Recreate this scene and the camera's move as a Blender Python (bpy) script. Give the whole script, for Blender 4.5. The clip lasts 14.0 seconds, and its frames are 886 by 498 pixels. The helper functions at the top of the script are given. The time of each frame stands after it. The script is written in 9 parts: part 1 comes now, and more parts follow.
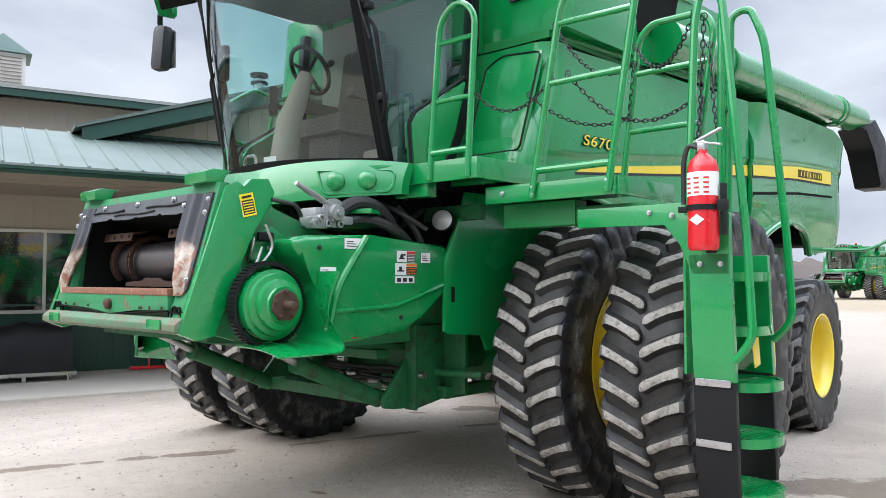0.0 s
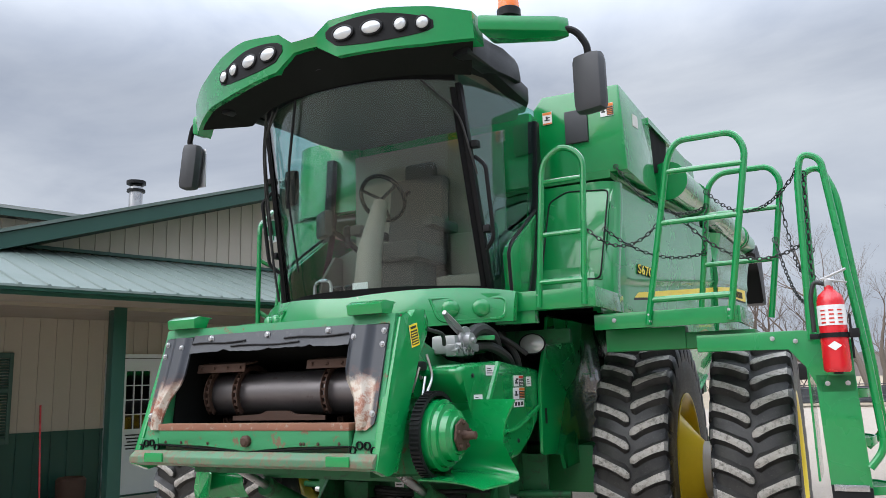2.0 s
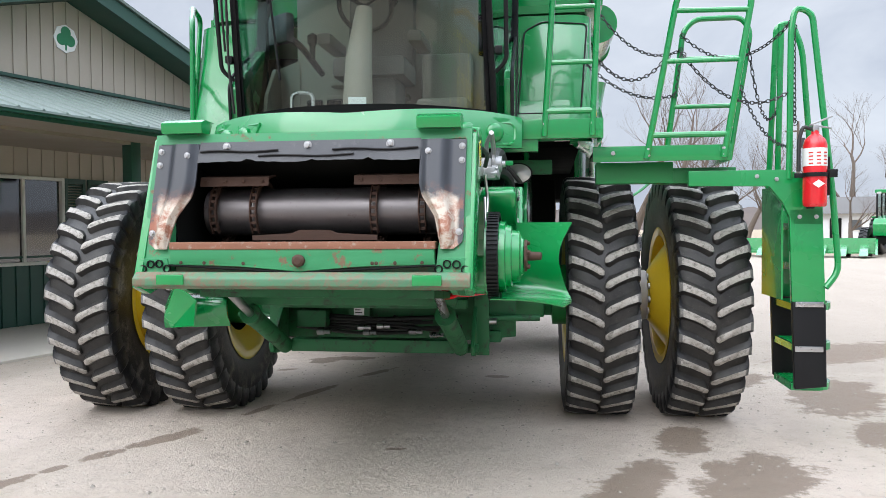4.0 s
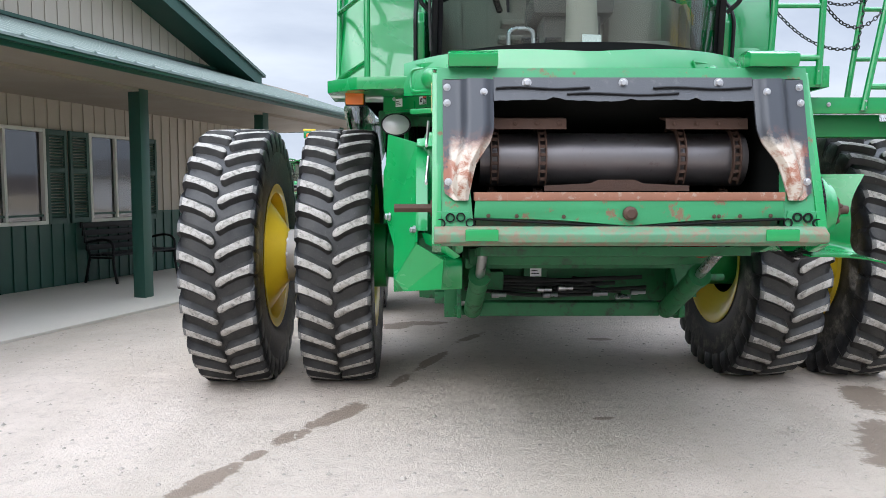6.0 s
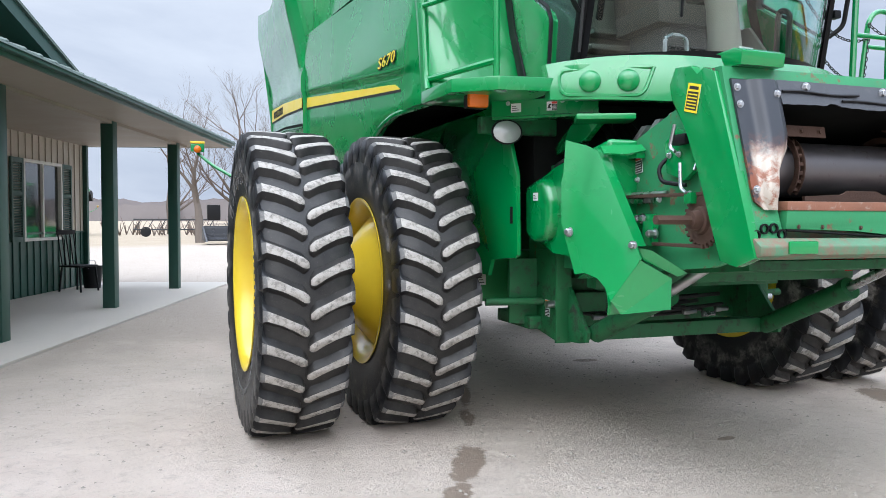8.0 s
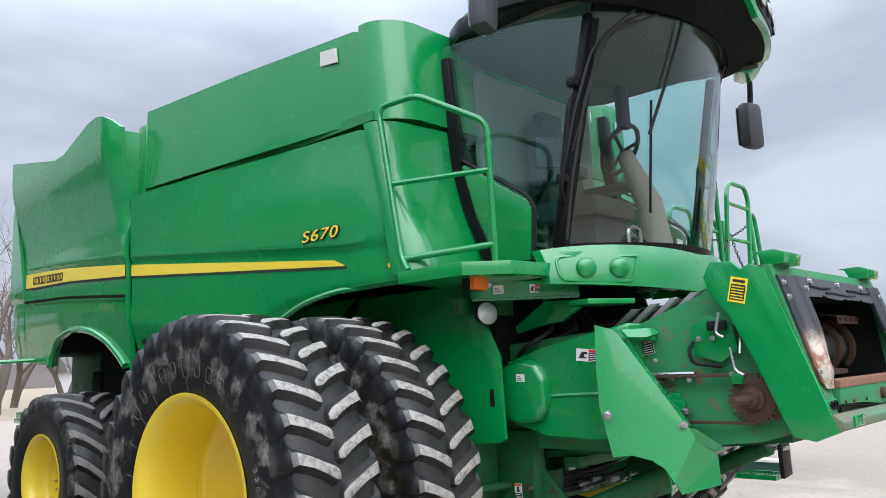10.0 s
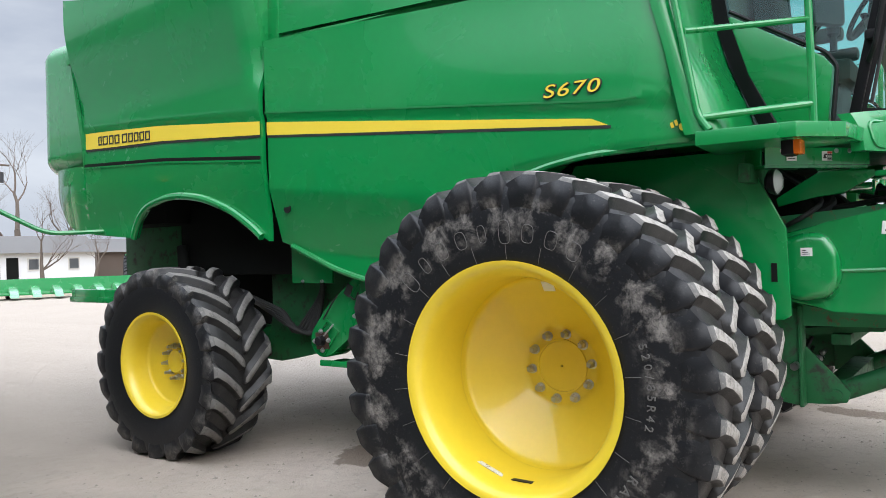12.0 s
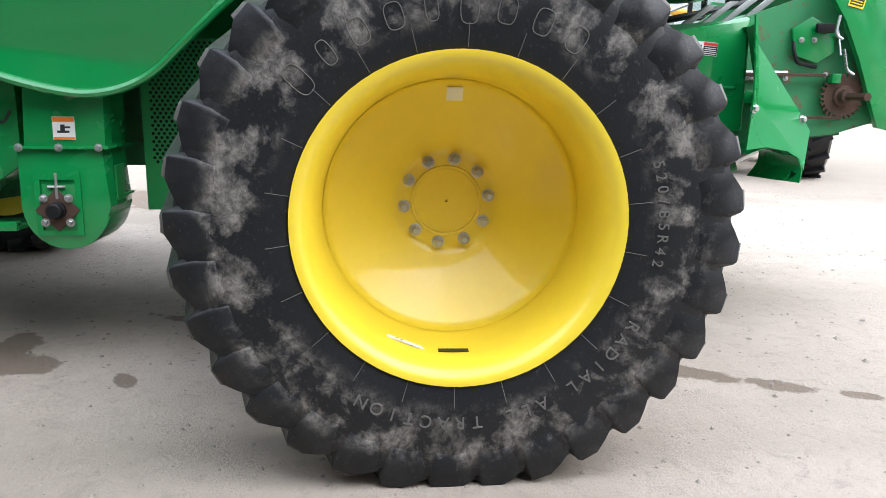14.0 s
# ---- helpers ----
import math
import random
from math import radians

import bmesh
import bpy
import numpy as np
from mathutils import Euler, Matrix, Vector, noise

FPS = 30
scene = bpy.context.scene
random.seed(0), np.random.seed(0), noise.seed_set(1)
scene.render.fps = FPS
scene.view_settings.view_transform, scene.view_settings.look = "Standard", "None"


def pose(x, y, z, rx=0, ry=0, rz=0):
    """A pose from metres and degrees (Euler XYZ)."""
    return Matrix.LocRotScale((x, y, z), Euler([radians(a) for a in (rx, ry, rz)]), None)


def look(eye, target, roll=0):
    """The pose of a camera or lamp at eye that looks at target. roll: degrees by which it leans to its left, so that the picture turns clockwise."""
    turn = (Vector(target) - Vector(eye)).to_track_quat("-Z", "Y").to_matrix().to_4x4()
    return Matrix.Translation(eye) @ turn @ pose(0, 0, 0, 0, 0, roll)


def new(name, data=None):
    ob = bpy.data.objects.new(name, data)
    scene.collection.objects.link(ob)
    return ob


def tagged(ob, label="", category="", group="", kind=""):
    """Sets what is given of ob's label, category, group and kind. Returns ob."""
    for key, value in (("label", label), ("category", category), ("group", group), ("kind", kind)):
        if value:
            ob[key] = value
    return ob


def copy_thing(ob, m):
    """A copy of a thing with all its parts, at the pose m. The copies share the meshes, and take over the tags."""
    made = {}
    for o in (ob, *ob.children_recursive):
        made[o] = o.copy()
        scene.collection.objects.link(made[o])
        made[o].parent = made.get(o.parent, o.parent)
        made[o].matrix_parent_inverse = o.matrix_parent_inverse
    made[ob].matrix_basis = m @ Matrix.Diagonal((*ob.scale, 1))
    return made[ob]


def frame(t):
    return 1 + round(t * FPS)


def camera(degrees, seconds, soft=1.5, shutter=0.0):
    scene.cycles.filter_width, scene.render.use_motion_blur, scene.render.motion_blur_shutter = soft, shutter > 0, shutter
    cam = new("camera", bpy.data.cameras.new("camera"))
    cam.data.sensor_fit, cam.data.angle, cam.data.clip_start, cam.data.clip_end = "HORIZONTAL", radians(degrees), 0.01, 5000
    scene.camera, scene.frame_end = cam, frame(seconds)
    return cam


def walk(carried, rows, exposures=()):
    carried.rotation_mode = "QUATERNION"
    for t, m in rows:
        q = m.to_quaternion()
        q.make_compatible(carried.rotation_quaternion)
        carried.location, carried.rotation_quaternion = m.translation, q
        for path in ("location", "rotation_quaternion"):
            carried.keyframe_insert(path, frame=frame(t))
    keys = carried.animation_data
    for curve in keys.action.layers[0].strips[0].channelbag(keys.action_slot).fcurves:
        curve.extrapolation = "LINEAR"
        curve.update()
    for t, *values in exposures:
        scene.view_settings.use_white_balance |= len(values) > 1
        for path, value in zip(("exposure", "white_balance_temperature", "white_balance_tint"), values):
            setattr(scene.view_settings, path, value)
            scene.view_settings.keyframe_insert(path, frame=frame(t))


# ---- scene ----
import collections

cam = camera(59.8, 14.0, soft=0.6)
PATH = [
    (0, (4.332, -4.488, 1.429), (2.982, -3.014, 1.507), 0.0),
    (0.5, (4.016, -4.838, 1.499), (2.725, -3.324, 1.705), 0.8),
    (1, (3.671, -5.198, 1.543), (2.483, -3.622, 1.873), -0.2),
    (1.5, (3.274, -5.465, 1.573), (2.221, -3.809, 1.961), -1.4),
    (2, (2.909, -5.778, 1.557), (1.994, -4.033, 1.903), -1.7),
    (2.5, (2.459, -5.99, 1.525), (1.665, -4.17, 1.765), -1.1),
    (2.7, (2.307, -6.07, 1.535), (1.598, -4.209, 1.727), -1.2),
    (4.8, (0.425, -6.114, 1.399), (0.267, -4.123, 1.277), 0.4),
    (5, (0.228, -6.071, 1.418), (0.089, -4.08, 1.292), 0.4),
    (5.5, (-0.276, -5.994, 1.416), (-0.315, -3.998, 1.289), -0.4),
    (6, (-0.801, -5.82, 1.385), (-0.796, -3.825, 1.235), 0.0),
    (6.5, (-1.328, -5.636, 1.379), (-1.216, -3.643, 1.263), -0.1),
    (7, (-1.852, -5.411, 1.355), (-1.507, -3.443, 1.257), -0.4),
    (7.5, (-2.428, -5.217, 1.342), (-1.944, -3.278, 1.264), -0.8),
    (8, (-2.925, -4.94, 1.306), (-2.261, -3.055, 1.228), 0.2),
    (8.5, (-3.395, -4.673, 1.338), (-2.438, -2.917, 1.381), 1.4),
    (8.7, (-3.56, -4.585, 1.367), (-2.483, -2.904, 1.496), 1.1),
    (10.8, (-4.93, -2.992, 1.564), (-3.444, -1.685, 1.856), -3.9),
    (11, (-5.028, -2.802, 1.569), (-3.53, -1.499, 1.815), -3.6),
    (11.5, (-5.211, -2.299, 1.527), (-3.67, -1.033, 1.685), -2.5),
    (12, (-5.41, -1.787, 1.482), (-3.791, -0.613, 1.493), -1.6),
    (12.5, (-5.433, -1.251, 1.457), (-3.698, -0.26, 1.366), -1.0),
    (13, (-5.368, -0.739, 1.441), (-3.5, -0.034, 1.321), -1.6),
    (13.5, (-5.188, -0.242, 1.384), (-3.226, 0.079, 1.168), -1.1),
    (14, (-4.915, 0.181, 1.312), (-2.958, 0.075, 0.914), 0.4),
]
walk(cam, [(t, look(eye, target, roll)) for t, eye, target, roll in PATH], [(0.0, 0.12, 6300, 10), (1.2, -0.02, 6300, 10), (2.0, -0.24, 6350, 10), (2.7, -0.08, 6350, 10), (5.0, 0.09, 6350, 10), (6.5, 0.18, 6050, 10), (8.5, 0.08, 6050, 10), (11.0, -0.25, 6300, 10), (11.6, -0.08, 6350, 10), (12.2, 0.04, 6400, 10), (13.0, 0.25, 6250, 10), (14.0, 0.30, 6350, 10)])

# ---- world and light: flat overcast daylight ----
SUN_EL, SUN_AZ = radians(44), radians(209)
world = bpy.data.worlds.new("overcast_sky")
scene.world = world
world.use_nodes = True
wn, wl = world.node_tree.nodes, world.node_tree.links
wn.clear()
w_out = wn.new("ShaderNodeOutputWorld")
w_bg = wn.new("ShaderNodeBackground")
w_sky = wn.new("ShaderNodeTexSky")
w_sky.sky_type = "NISHITA"
w_sky.sun_disc = False
w_sky.sun_elevation, w_sky.sun_rotation = SUN_EL, SUN_AZ
w_sky.air_density, w_sky.dust_density = 1.0, 2.0
w_co = wn.new("ShaderNodeTexCoord")
w_map = wn.new("ShaderNodeMapping")
w_map.inputs["Scale"].default_value = (1.0, 1.0, 2.6)
w_n1 = wn.new("ShaderNodeTexNoise")
w_n1.inputs["Scale"].default_value = 2.1
w_n1.inputs["Detail"].default_value = 7
w_n1.inputs["Roughness"].default_value = 0.55
w_n1.inputs["Distortion"].default_value = 0.35
w_ramp = wn.new("ShaderNodeValToRGB")
w_ramp.color_ramp.elements[0].position = 0.34
w_ramp.color_ramp.elements[0].color = (0.475, 0.53, 0.64, 1)
w_ramp.color_ramp.elements[1].position = 0.66
w_ramp.color_ramp.elements[1].color = (0.83, 0.875, 0.945, 1)
w_skys = wn.new("ShaderNodeMix")
w_skys.data_type, w_skys.blend_type = "RGBA", "MULTIPLY"
w_skys.inputs[0].default_value = 1.0
w_skys.inputs[7].default_value = (0.10, 0.10, 0.10, 1)
w_mix = wn.new("ShaderNodeMix")
w_mix.data_type = "RGBA"
w_mix.inputs[0].default_value = 0.93
wl.new(w_co.outputs["Generated"], w_map.inputs[0])
wl.new(w_map.outputs[0], w_n1.inputs[0])
wl.new(w_n1.outputs[0], w_ramp.inputs[0])
wl.new(w_sky.outputs[0], w_skys.inputs[6])
wl.new(w_skys.outputs[2], w_mix.inputs[6])
wl.new(w_ramp.outputs[0], w_mix.inputs[7])
wl.new(w_mix.outputs[2], w_bg.inputs[0])
w_bg.inputs[1].default_value = 1.0
# overcast: the sky grows much brighter towards the zenith
w_sep = wn.new("ShaderNodeSeparateXYZ")
w_grad = wn.new("ShaderNodeMapRange")
w_grad.interpolation_type = "SMOOTHSTEP"
for i, v in ((1, 0.34), (2, 0.74), (3, 1.0), (4, 4.9)):
    w_grad.inputs[i].default_value = v
wl.new(w_co.outputs["Generated"], w_sep.inputs[0])
wl.new(w_sep.outputs[2], w_grad.inputs[0])
wl.new(w_grad.outputs[0], w_bg.inputs[1])
wl.new(w_bg.outputs[0], w_out.inputs[0])

sun_data = bpy.data.lights.new("sun", "SUN")
sun_data.energy, sun_data.angle, sun_data.color = 1.9, radians(60), (1.0, 0.97, 0.93)
sun = new("sun", sun_data)
SUN_DIR = Vector((math.sin(SUN_AZ) * math.cos(SUN_EL), math.cos(SUN_AZ) * math.cos(SUN_EL), math.sin(SUN_EL)))
sun.matrix_world = look(SUN_DIR * 40, (0, 0, 0))

# ---- materials ----


def nodes_of(name):
    m = bpy.data.materials.new(name)
    m.use_nodes = True
    nt = m.node_tree
    return m, nt, nt.nodes["Principled BSDF"]


def noise_node(nt, scale, detail=4, rough=0.55, vec=None, dist=0.0):
    n = nt.nodes.new("ShaderNodeTexNoise")
    n.inputs["Scale"].default_value = scale
    n.inputs["Detail"].default_value = detail
    n.inputs["Roughness"].default_value = rough
    n.inputs["Distortion"].default_value = dist
    if vec is None:
        vec = nt.nodes.new("ShaderNodeTexCoord").outputs["Object"]
    nt.links.new(vec, n.inputs[0])
    return n.outputs[0]


def ramp(nt, fac, stops):
    r = nt.nodes.new("ShaderNodeValToRGB")
    els = r.color_ramp.elements
    while len(els) < len(stops):
        els.new(0.5)
    for e, (p, c) in zip(els, stops):
        e.position = p
        e.color = (c, c, c, 1) if isinstance(c, (int, float)) else (*c, 1)
    nt.links.new(fac, r.inputs[0])
    return r.outputs[0]


def mixc(nt, fac, a, b, blend="MIX"):
    m = nt.nodes.new("ShaderNodeMix")
    m.data_type, m.blend_type = "RGBA", blend
    for i, v in ((0, fac), (6, a), (7, b)):
        if isinstance(v, (int, float)):
            m.inputs[i].default_value = v if i == 0 else (v, v, v, 1)
        elif isinstance(v, tuple):
            m.inputs[i].default_value = (*v, 1)
        else:
            nt.links.new(v, m.inputs[i])
    return m.outputs[2]


def math_node(nt, op, a, b=0.0, clamp=False):
    m = nt.nodes.new("ShaderNodeMath")
    m.operation, m.use_clamp = op, clamp
    for i, v in ((0, a), (1, b)):
        if isinstance(v, (int, float)):
            m.inputs[i].default_value = v
        else:
            nt.links.new(v, m.inputs[i])
    return m.outputs[0]


def bump_to(nt, bsdf, height, strength, distance):
    b = nt.nodes.new("ShaderNodeBump")
    b.inputs["Strength"].default_value = strength
    b.inputs["Distance"].default_value = distance
    nt.links.new(height, b.inputs["Height"])
    nt.links.new(b.outputs[0], bsdf.inputs["Normal"])


def plain(name, col, rough=0.5, metal=0.0, var=0.12, fine=60.0, coarse=2.5, bump=0.0, spots=None, coat=0.0, spot_lo=0.62, spot_hi=0.72):
    """A surface with grain, broad tone changes and, if wanted, spots of dirt or wear of another colour."""
    m, nt, b = nodes_of(name)
    co = nt.nodes.new("ShaderNodeTexCoord").outputs["Object"]
    n1, n2 = noise_node(nt, fine, 3, 0.6, co), noise_node(nt, coarse, 5, 0.6, co, 0.6)
    lo, hi = tuple(c * (1 - var) for c in col), tuple(min(1, c * (1 + var)) for c in col)
    c = mixc(nt, n2, lo, hi)
    c = mixc(nt, math_node(nt, "MULTIPLY", n1, 0.5), c, tuple(c0 * 0.85 for c0 in col))
    r = ramp(nt, n2, [(0.3, max(0.02, rough - 0.07)), (0.7, min(1, rough + 0.1))])
    if spots:
        mask = ramp(nt, noise_node(nt, coarse * 4, 8, 0.72, co, 0.3), [(spot_lo, 0.0), (spot_hi, 1.0)])
        c = mixc(nt, mask, c, spots)
        r = mixc(nt, mask, r, 0.85)
    nt.links.new(c, b.inputs["Base Color"])
    nt.links.new(r, b.inputs["Roughness"])
    b.inputs["Metallic"].default_value = metal
    b.inputs["Coat Weight"].default_value = coat
    b.inputs["Coat Roughness"].default_value = 0.04
    if bump:
        bump_to(nt, b, n1, bump, 0.01)
    return m


GREEN = (0.004, 0.24, 0.056)
M_GREEN = plain("green_paint", GREEN, 0.24, 0, 0.08, 40, 1.3, 0.006, None, 0.7)
M_GREEN_DUSTY = plain("dusty_green_paint", (0.007, 0.19, 0.045), 0.45, 0, 0.18, 50, 2.0, 0.05, (0.10, 0.13, 0.08), 0.05, 0.60, 0.80)
# real grime, plus underbody shade put into the darker base green
M_GREEN_DIRT_SHADE = plain("grimy_green_paint", (0.008, 0.115, 0.034), 0.55, 0, 0.3, 60, 3.0, 0.08, (0.035, 0.035, 0.028), 0, 0.52, 0.66)
M_GREEN_WORN = plain("worn_green_paint", (0.028, 0.225, 0.085), 0.5, 0, 0.25, 60, 3.2, 0.08, (0.165, 0.10, 0.06), 0, 0.565, 0.63)
M_YELLOW = plain("yellow_paint", (0.80, 0.60, 0.036), 0.38, 0, 0.06, 30, 1.6, 0.01, None, 0.45)
M_STRIPE = plain("yellow_decal", (0.82, 0.62, 0.05), 0.35, 0, 0.05)
M_BLACK = plain("black_plastic", (0.012, 0.012, 0.013), 0.45, 0, 0.2, 200, 3, 0.08)
M_BLACKTRIM = plain("black_trim", (0.008, 0.008, 0.009), 0.35, 0, 0.2)
M_GREY = plain("grey_plastic", (0.035, 0.036, 0.040), 0.5, 0, 0.15, 300, 3, 0.08)
M_STEEL = plain("bright_steel", (0.52, 0.52, 0.53), 0.3, 1.0, 0.15, 90, 6, 0.05, (0.25, 0.2, 0.16))
M_BOLT = plain("zinc_bolt", (0.55, 0.55, 0.56), 0.35, 0.9, 0.1)
M_DRUM = plain("polished_drum_steel", (0.19, 0.175, 0.175), 0.42, 0.85, 0.2, 40, 3, 0.04, (0.10, 0.06, 0.045), 0, 0.60, 0.74)
M_RUST = plain("rusted_steel", (0.072, 0.038, 0.025), 0.75, 0.2, 0.35, 90, 7, 0.2, (0.05, 0.03, 0.028))
M_RUSTLIP = plain("rusty_lip", (0.24, 0.105, 0.062), 0.65, 0.1, 0.3, 90, 6, 0.15, (0.32, 0.25, 0.20), 0, 0.55, 0.66)
M_CHAIN = plain("dark_chain_steel", (0.05, 0.05, 0.052), 0.45, 0.8, 0.2)
M_RED = plain("red_enamel", (0.62, 0.012, 0.02), 0.25, 0, 0.05, 30, 2, 0, None, 0.4)
M_WHITE = plain("white_label", (0.78, 0.78, 0.77), 0.5, 0, 0.04)
M_ORANGE_L = plain("orange_label", (0.72, 0.20, 0.02), 0.5, 0, 0.05)
M_RED_L = plain("red_label", (0.55, 0.03, 0.02), 0.5, 0, 0.05)
M_YEL_L = plain("yellow_label", (0.85, 0.68, 0.02), 0.5, 0, 0.04)
M_INK = plain("black_ink", (0.015, 0.015, 0.015), 0.6, 0, 0.05)
M_AMBER = plain("amber_lens", (0.75, 0.16, 0.01), 0.2, 0, 0.08, 200, 20, 0.1)
M_LENS = plain("lamp_lens", (0.60, 0.61, 0.61), 0.14, 0.3, 0.15, 120, 8, 0.15)
M_SEAT = plain("grey_seat_cloth", (0.085, 0.080, 0.075), 0.85, 0, 0.15, 180, 4, 0.2)
M_TRIM_BR = plain("taupe_cab_plastic", (0.25, 0.22, 0.185), 0.65, 0, 0.06, 200, 1, 0.03)
M_HEAD = plain("dark_headliner_cloth", (0.10, 0.095, 0.08), 0.9, 0, 0.1, 200, 2, 0.1)
M_BAR = plain("worn_bar_paint", (0.07, 0.19, 0.10), 0.55, 0, 0.3, 70, 3.4, 0.1, (0.18, 0.125, 0.085), 0, 0.44, 0.60)
# near-black: real dark parts, and shade put into hollows, grooves and slots
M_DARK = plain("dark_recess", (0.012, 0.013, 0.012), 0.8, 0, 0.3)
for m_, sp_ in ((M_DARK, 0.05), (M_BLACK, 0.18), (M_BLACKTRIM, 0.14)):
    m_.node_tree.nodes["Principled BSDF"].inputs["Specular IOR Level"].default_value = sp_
M_RUBBER_H = plain("hose_rubber", (0.02, 0.02, 0.02), 0.55, 0, 0.2)


def tyre_material(name, dust):
    m, nt, b = nodes_of(name)
    co = nt.nodes.new("ShaderNodeTexCoord").outputs["Object"]
    base = mixc(nt, noise_node(nt, 3, 5, 0.6, co, 0.5), (0.006, 0.0064, 0.0074), (0.0145, 0.0155, 0.018))
    sx = nt.nodes.new("ShaderNodeSeparateXYZ")
    nt.links.new(co, sx.inputs[0])
    wide = math_node(nt, "ABSOLUTE", sx.outputs[0])
    rad = math_node(nt, "SQRT", math_node(nt, "ADD", math_node(nt, "MULTIPLY", sx.outputs[1], sx.outputs[1]), math_node(nt, "MULTIPLY", sx.outputs[2], sx.outputs[2])))
    # grey-brown dust lies all over the tread
    tread = math_node(nt, "MULTIPLY", ramp(nt, wide, [(0.19, 1.0), (0.235, 0.0)]), ramp(nt, noise_node(nt, 9, 6, 0.65, co, 0.3), [(0.30, 0.25), (0.70, 0.9)]))
    c = mixc(nt, math_node(nt, "MULTIPLY", tread, dust), base, (0.050, 0.047, 0.043))
    # dried mud clings to the sidewalls inside the lugs, thin and streaked
    patch = ramp(nt, noise_node(nt, 7.5, 9, 0.66, co, 0.25), [(0.47, 0.0), (0.62, 0.85)])
    scrub = ramp(nt, noise_node(nt, 32, 6, 0.75, co, 0.6), [(0.36, 0.25), (0.60, 1.0)])
    side = ramp(nt, wide, [(0.225, 0.0), (0.243, 1.0)])
    band = ramp(nt, rad, [(0.595, 0.0), (0.67, 0.9), (0.775, 1.0), (0.84, 0.06)])
    patch = math_node(nt, "MULTIPLY", math_node(nt, "MULTIPLY", patch, scrub), math_node(nt, "MULTIPLY", math_node(nt, "MULTIPLY", side, band), dust))
    fleck = ramp(nt, noise_node(nt, 55, 4, 0.7, co), [(0.60, 0.0), (0.72, 0.7)])
    c = mixc(nt, math_node(nt, "MULTIPLY", fleck, 0.25), c, (0.20, 0.185, 0.17))
    c = mixc(nt, patch, c, (0.27, 0.25, 0.225))
    b.inputs["Specular IOR Level"].default_value = 0.33
    nt.links.new(c, b.inputs["Base Color"])
    nt.links.new(ramp(nt, patch, [(0, 0.42), (1, 0.95)]), b.inputs["Roughness"])
    bump_to(nt, b, math_node(nt, "ADD", noise_node(nt, 90, 4, 0.7, co), math_node(nt, "MULTIPLY", patch, 1.5)), 0.25, 0.004)
    return m


M_TYRE = tyre_material("black_rubber", 0.95)
M_TYRE_B = tyre_material("clean_black_rubber", 0.6)
M_LUG = plain("scuffed_lug_rubber", (0.37, 0.345, 0.31), 0.9, 0, 0.35, 120, 8, 0.4, (0.12, 0.112, 0.10), 0, 0.47, 0.66)
M_LUGREAR = plain("worn_rear_lug_rubber", (0.17, 0.162, 0.15), 0.88, 0, 0.3, 110, 7, 0.25, (0.08, 0.077, 0.073), 0, 0.52, 0.66)
M_LUGMID = plain("grey_lug_rubber", (0.12, 0.115, 0.108), 0.85, 0, 0.3, 100, 8, 0.25, (0.2, 0.19, 0.17), 0, 0.52, 0.66)


def glass_material(name, tint, opacity, rough=0.02):
    """Thin tinted pane: partly clear, partly a mirror."""
    m, nt, b = nodes_of(name)
    nt.nodes.remove(b)
    out = nt.nodes["Material Output"]
    tr = nt.nodes.new("ShaderNodeBsdfTransparent")
    tr.inputs[0].default_value = (*tint, 1)
    gl = nt.nodes.new("ShaderNodeBsdfGlossy")
    gl.inputs["Roughness"].default_value = rough
    fr = nt.nodes.new("ShaderNodeLayerWeight")
    fr.inputs[0].default_value = 0.5
    gloss = math_node(nt, "ADD", math_node(nt, "MULTIPLY", math_node(nt, "POWER", fr.outputs["Facing"], 4.0), 0.9), 0.035)
    mx = nt.nodes.new("ShaderNodeMixShader")
    nt.links.new(math_node(nt, "ADD", gloss, opacity, True), mx.inputs[0])
    nt.links.new(tr.outputs[0], mx.inputs[1])
    nt.links.new(gl.outputs[0], mx.inputs[2])
    nt.links.new(mx.outputs[0], out.inputs[0])
    return m


M_GLASS = glass_material("tinted_cab_glass", (0.90, 0.94, 0.92), 0.0)
M_GLASS_S = glass_material("tinted_side_glass", (0.76, 0.97, 0.955), 0.03)
M_WINGLASS = glass_material("house_window_glass", (0.30, 0.32, 0.34), 0.10, 0.05)

# ---- mesh helpers ----


def mesh_obj(name, bm, material=None, parent=None, label="", smooth=True, angle=35):
    me = bpy.data.meshes.new(name)
    bmesh.ops.recalc_face_normals(bm, faces=bm.faces[:])
    if smooth:
        for f in bm.faces:
            f.smooth = True
        for e in bm.edges:
            if len(e.link_faces) == 2 and e.calc_face_angle(0) > radians(angle):
                e.smooth = False
    bm.to_mesh(me)
    bm.free()
    ob = new(name, me)
    mats = material if isinstance(material, (list, tuple)) else [material]
    for mt in mats:
        if mt:
            me.materials.append(mt)
    if parent:
        ob.parent = parent
    if label:
        ob["label"] = label
    return ob


def part(name, bm, material, parent, label=""):
    return mesh_obj(name, bm, material, parent, label)


def thing(name, label, category, group="", kind="", m=None):
    ob = new(name)
    ob.empty_display_size = 0.1
    if m is not None:
        ob.matrix_world = m
    return tagged(ob, label, category, group, kind)


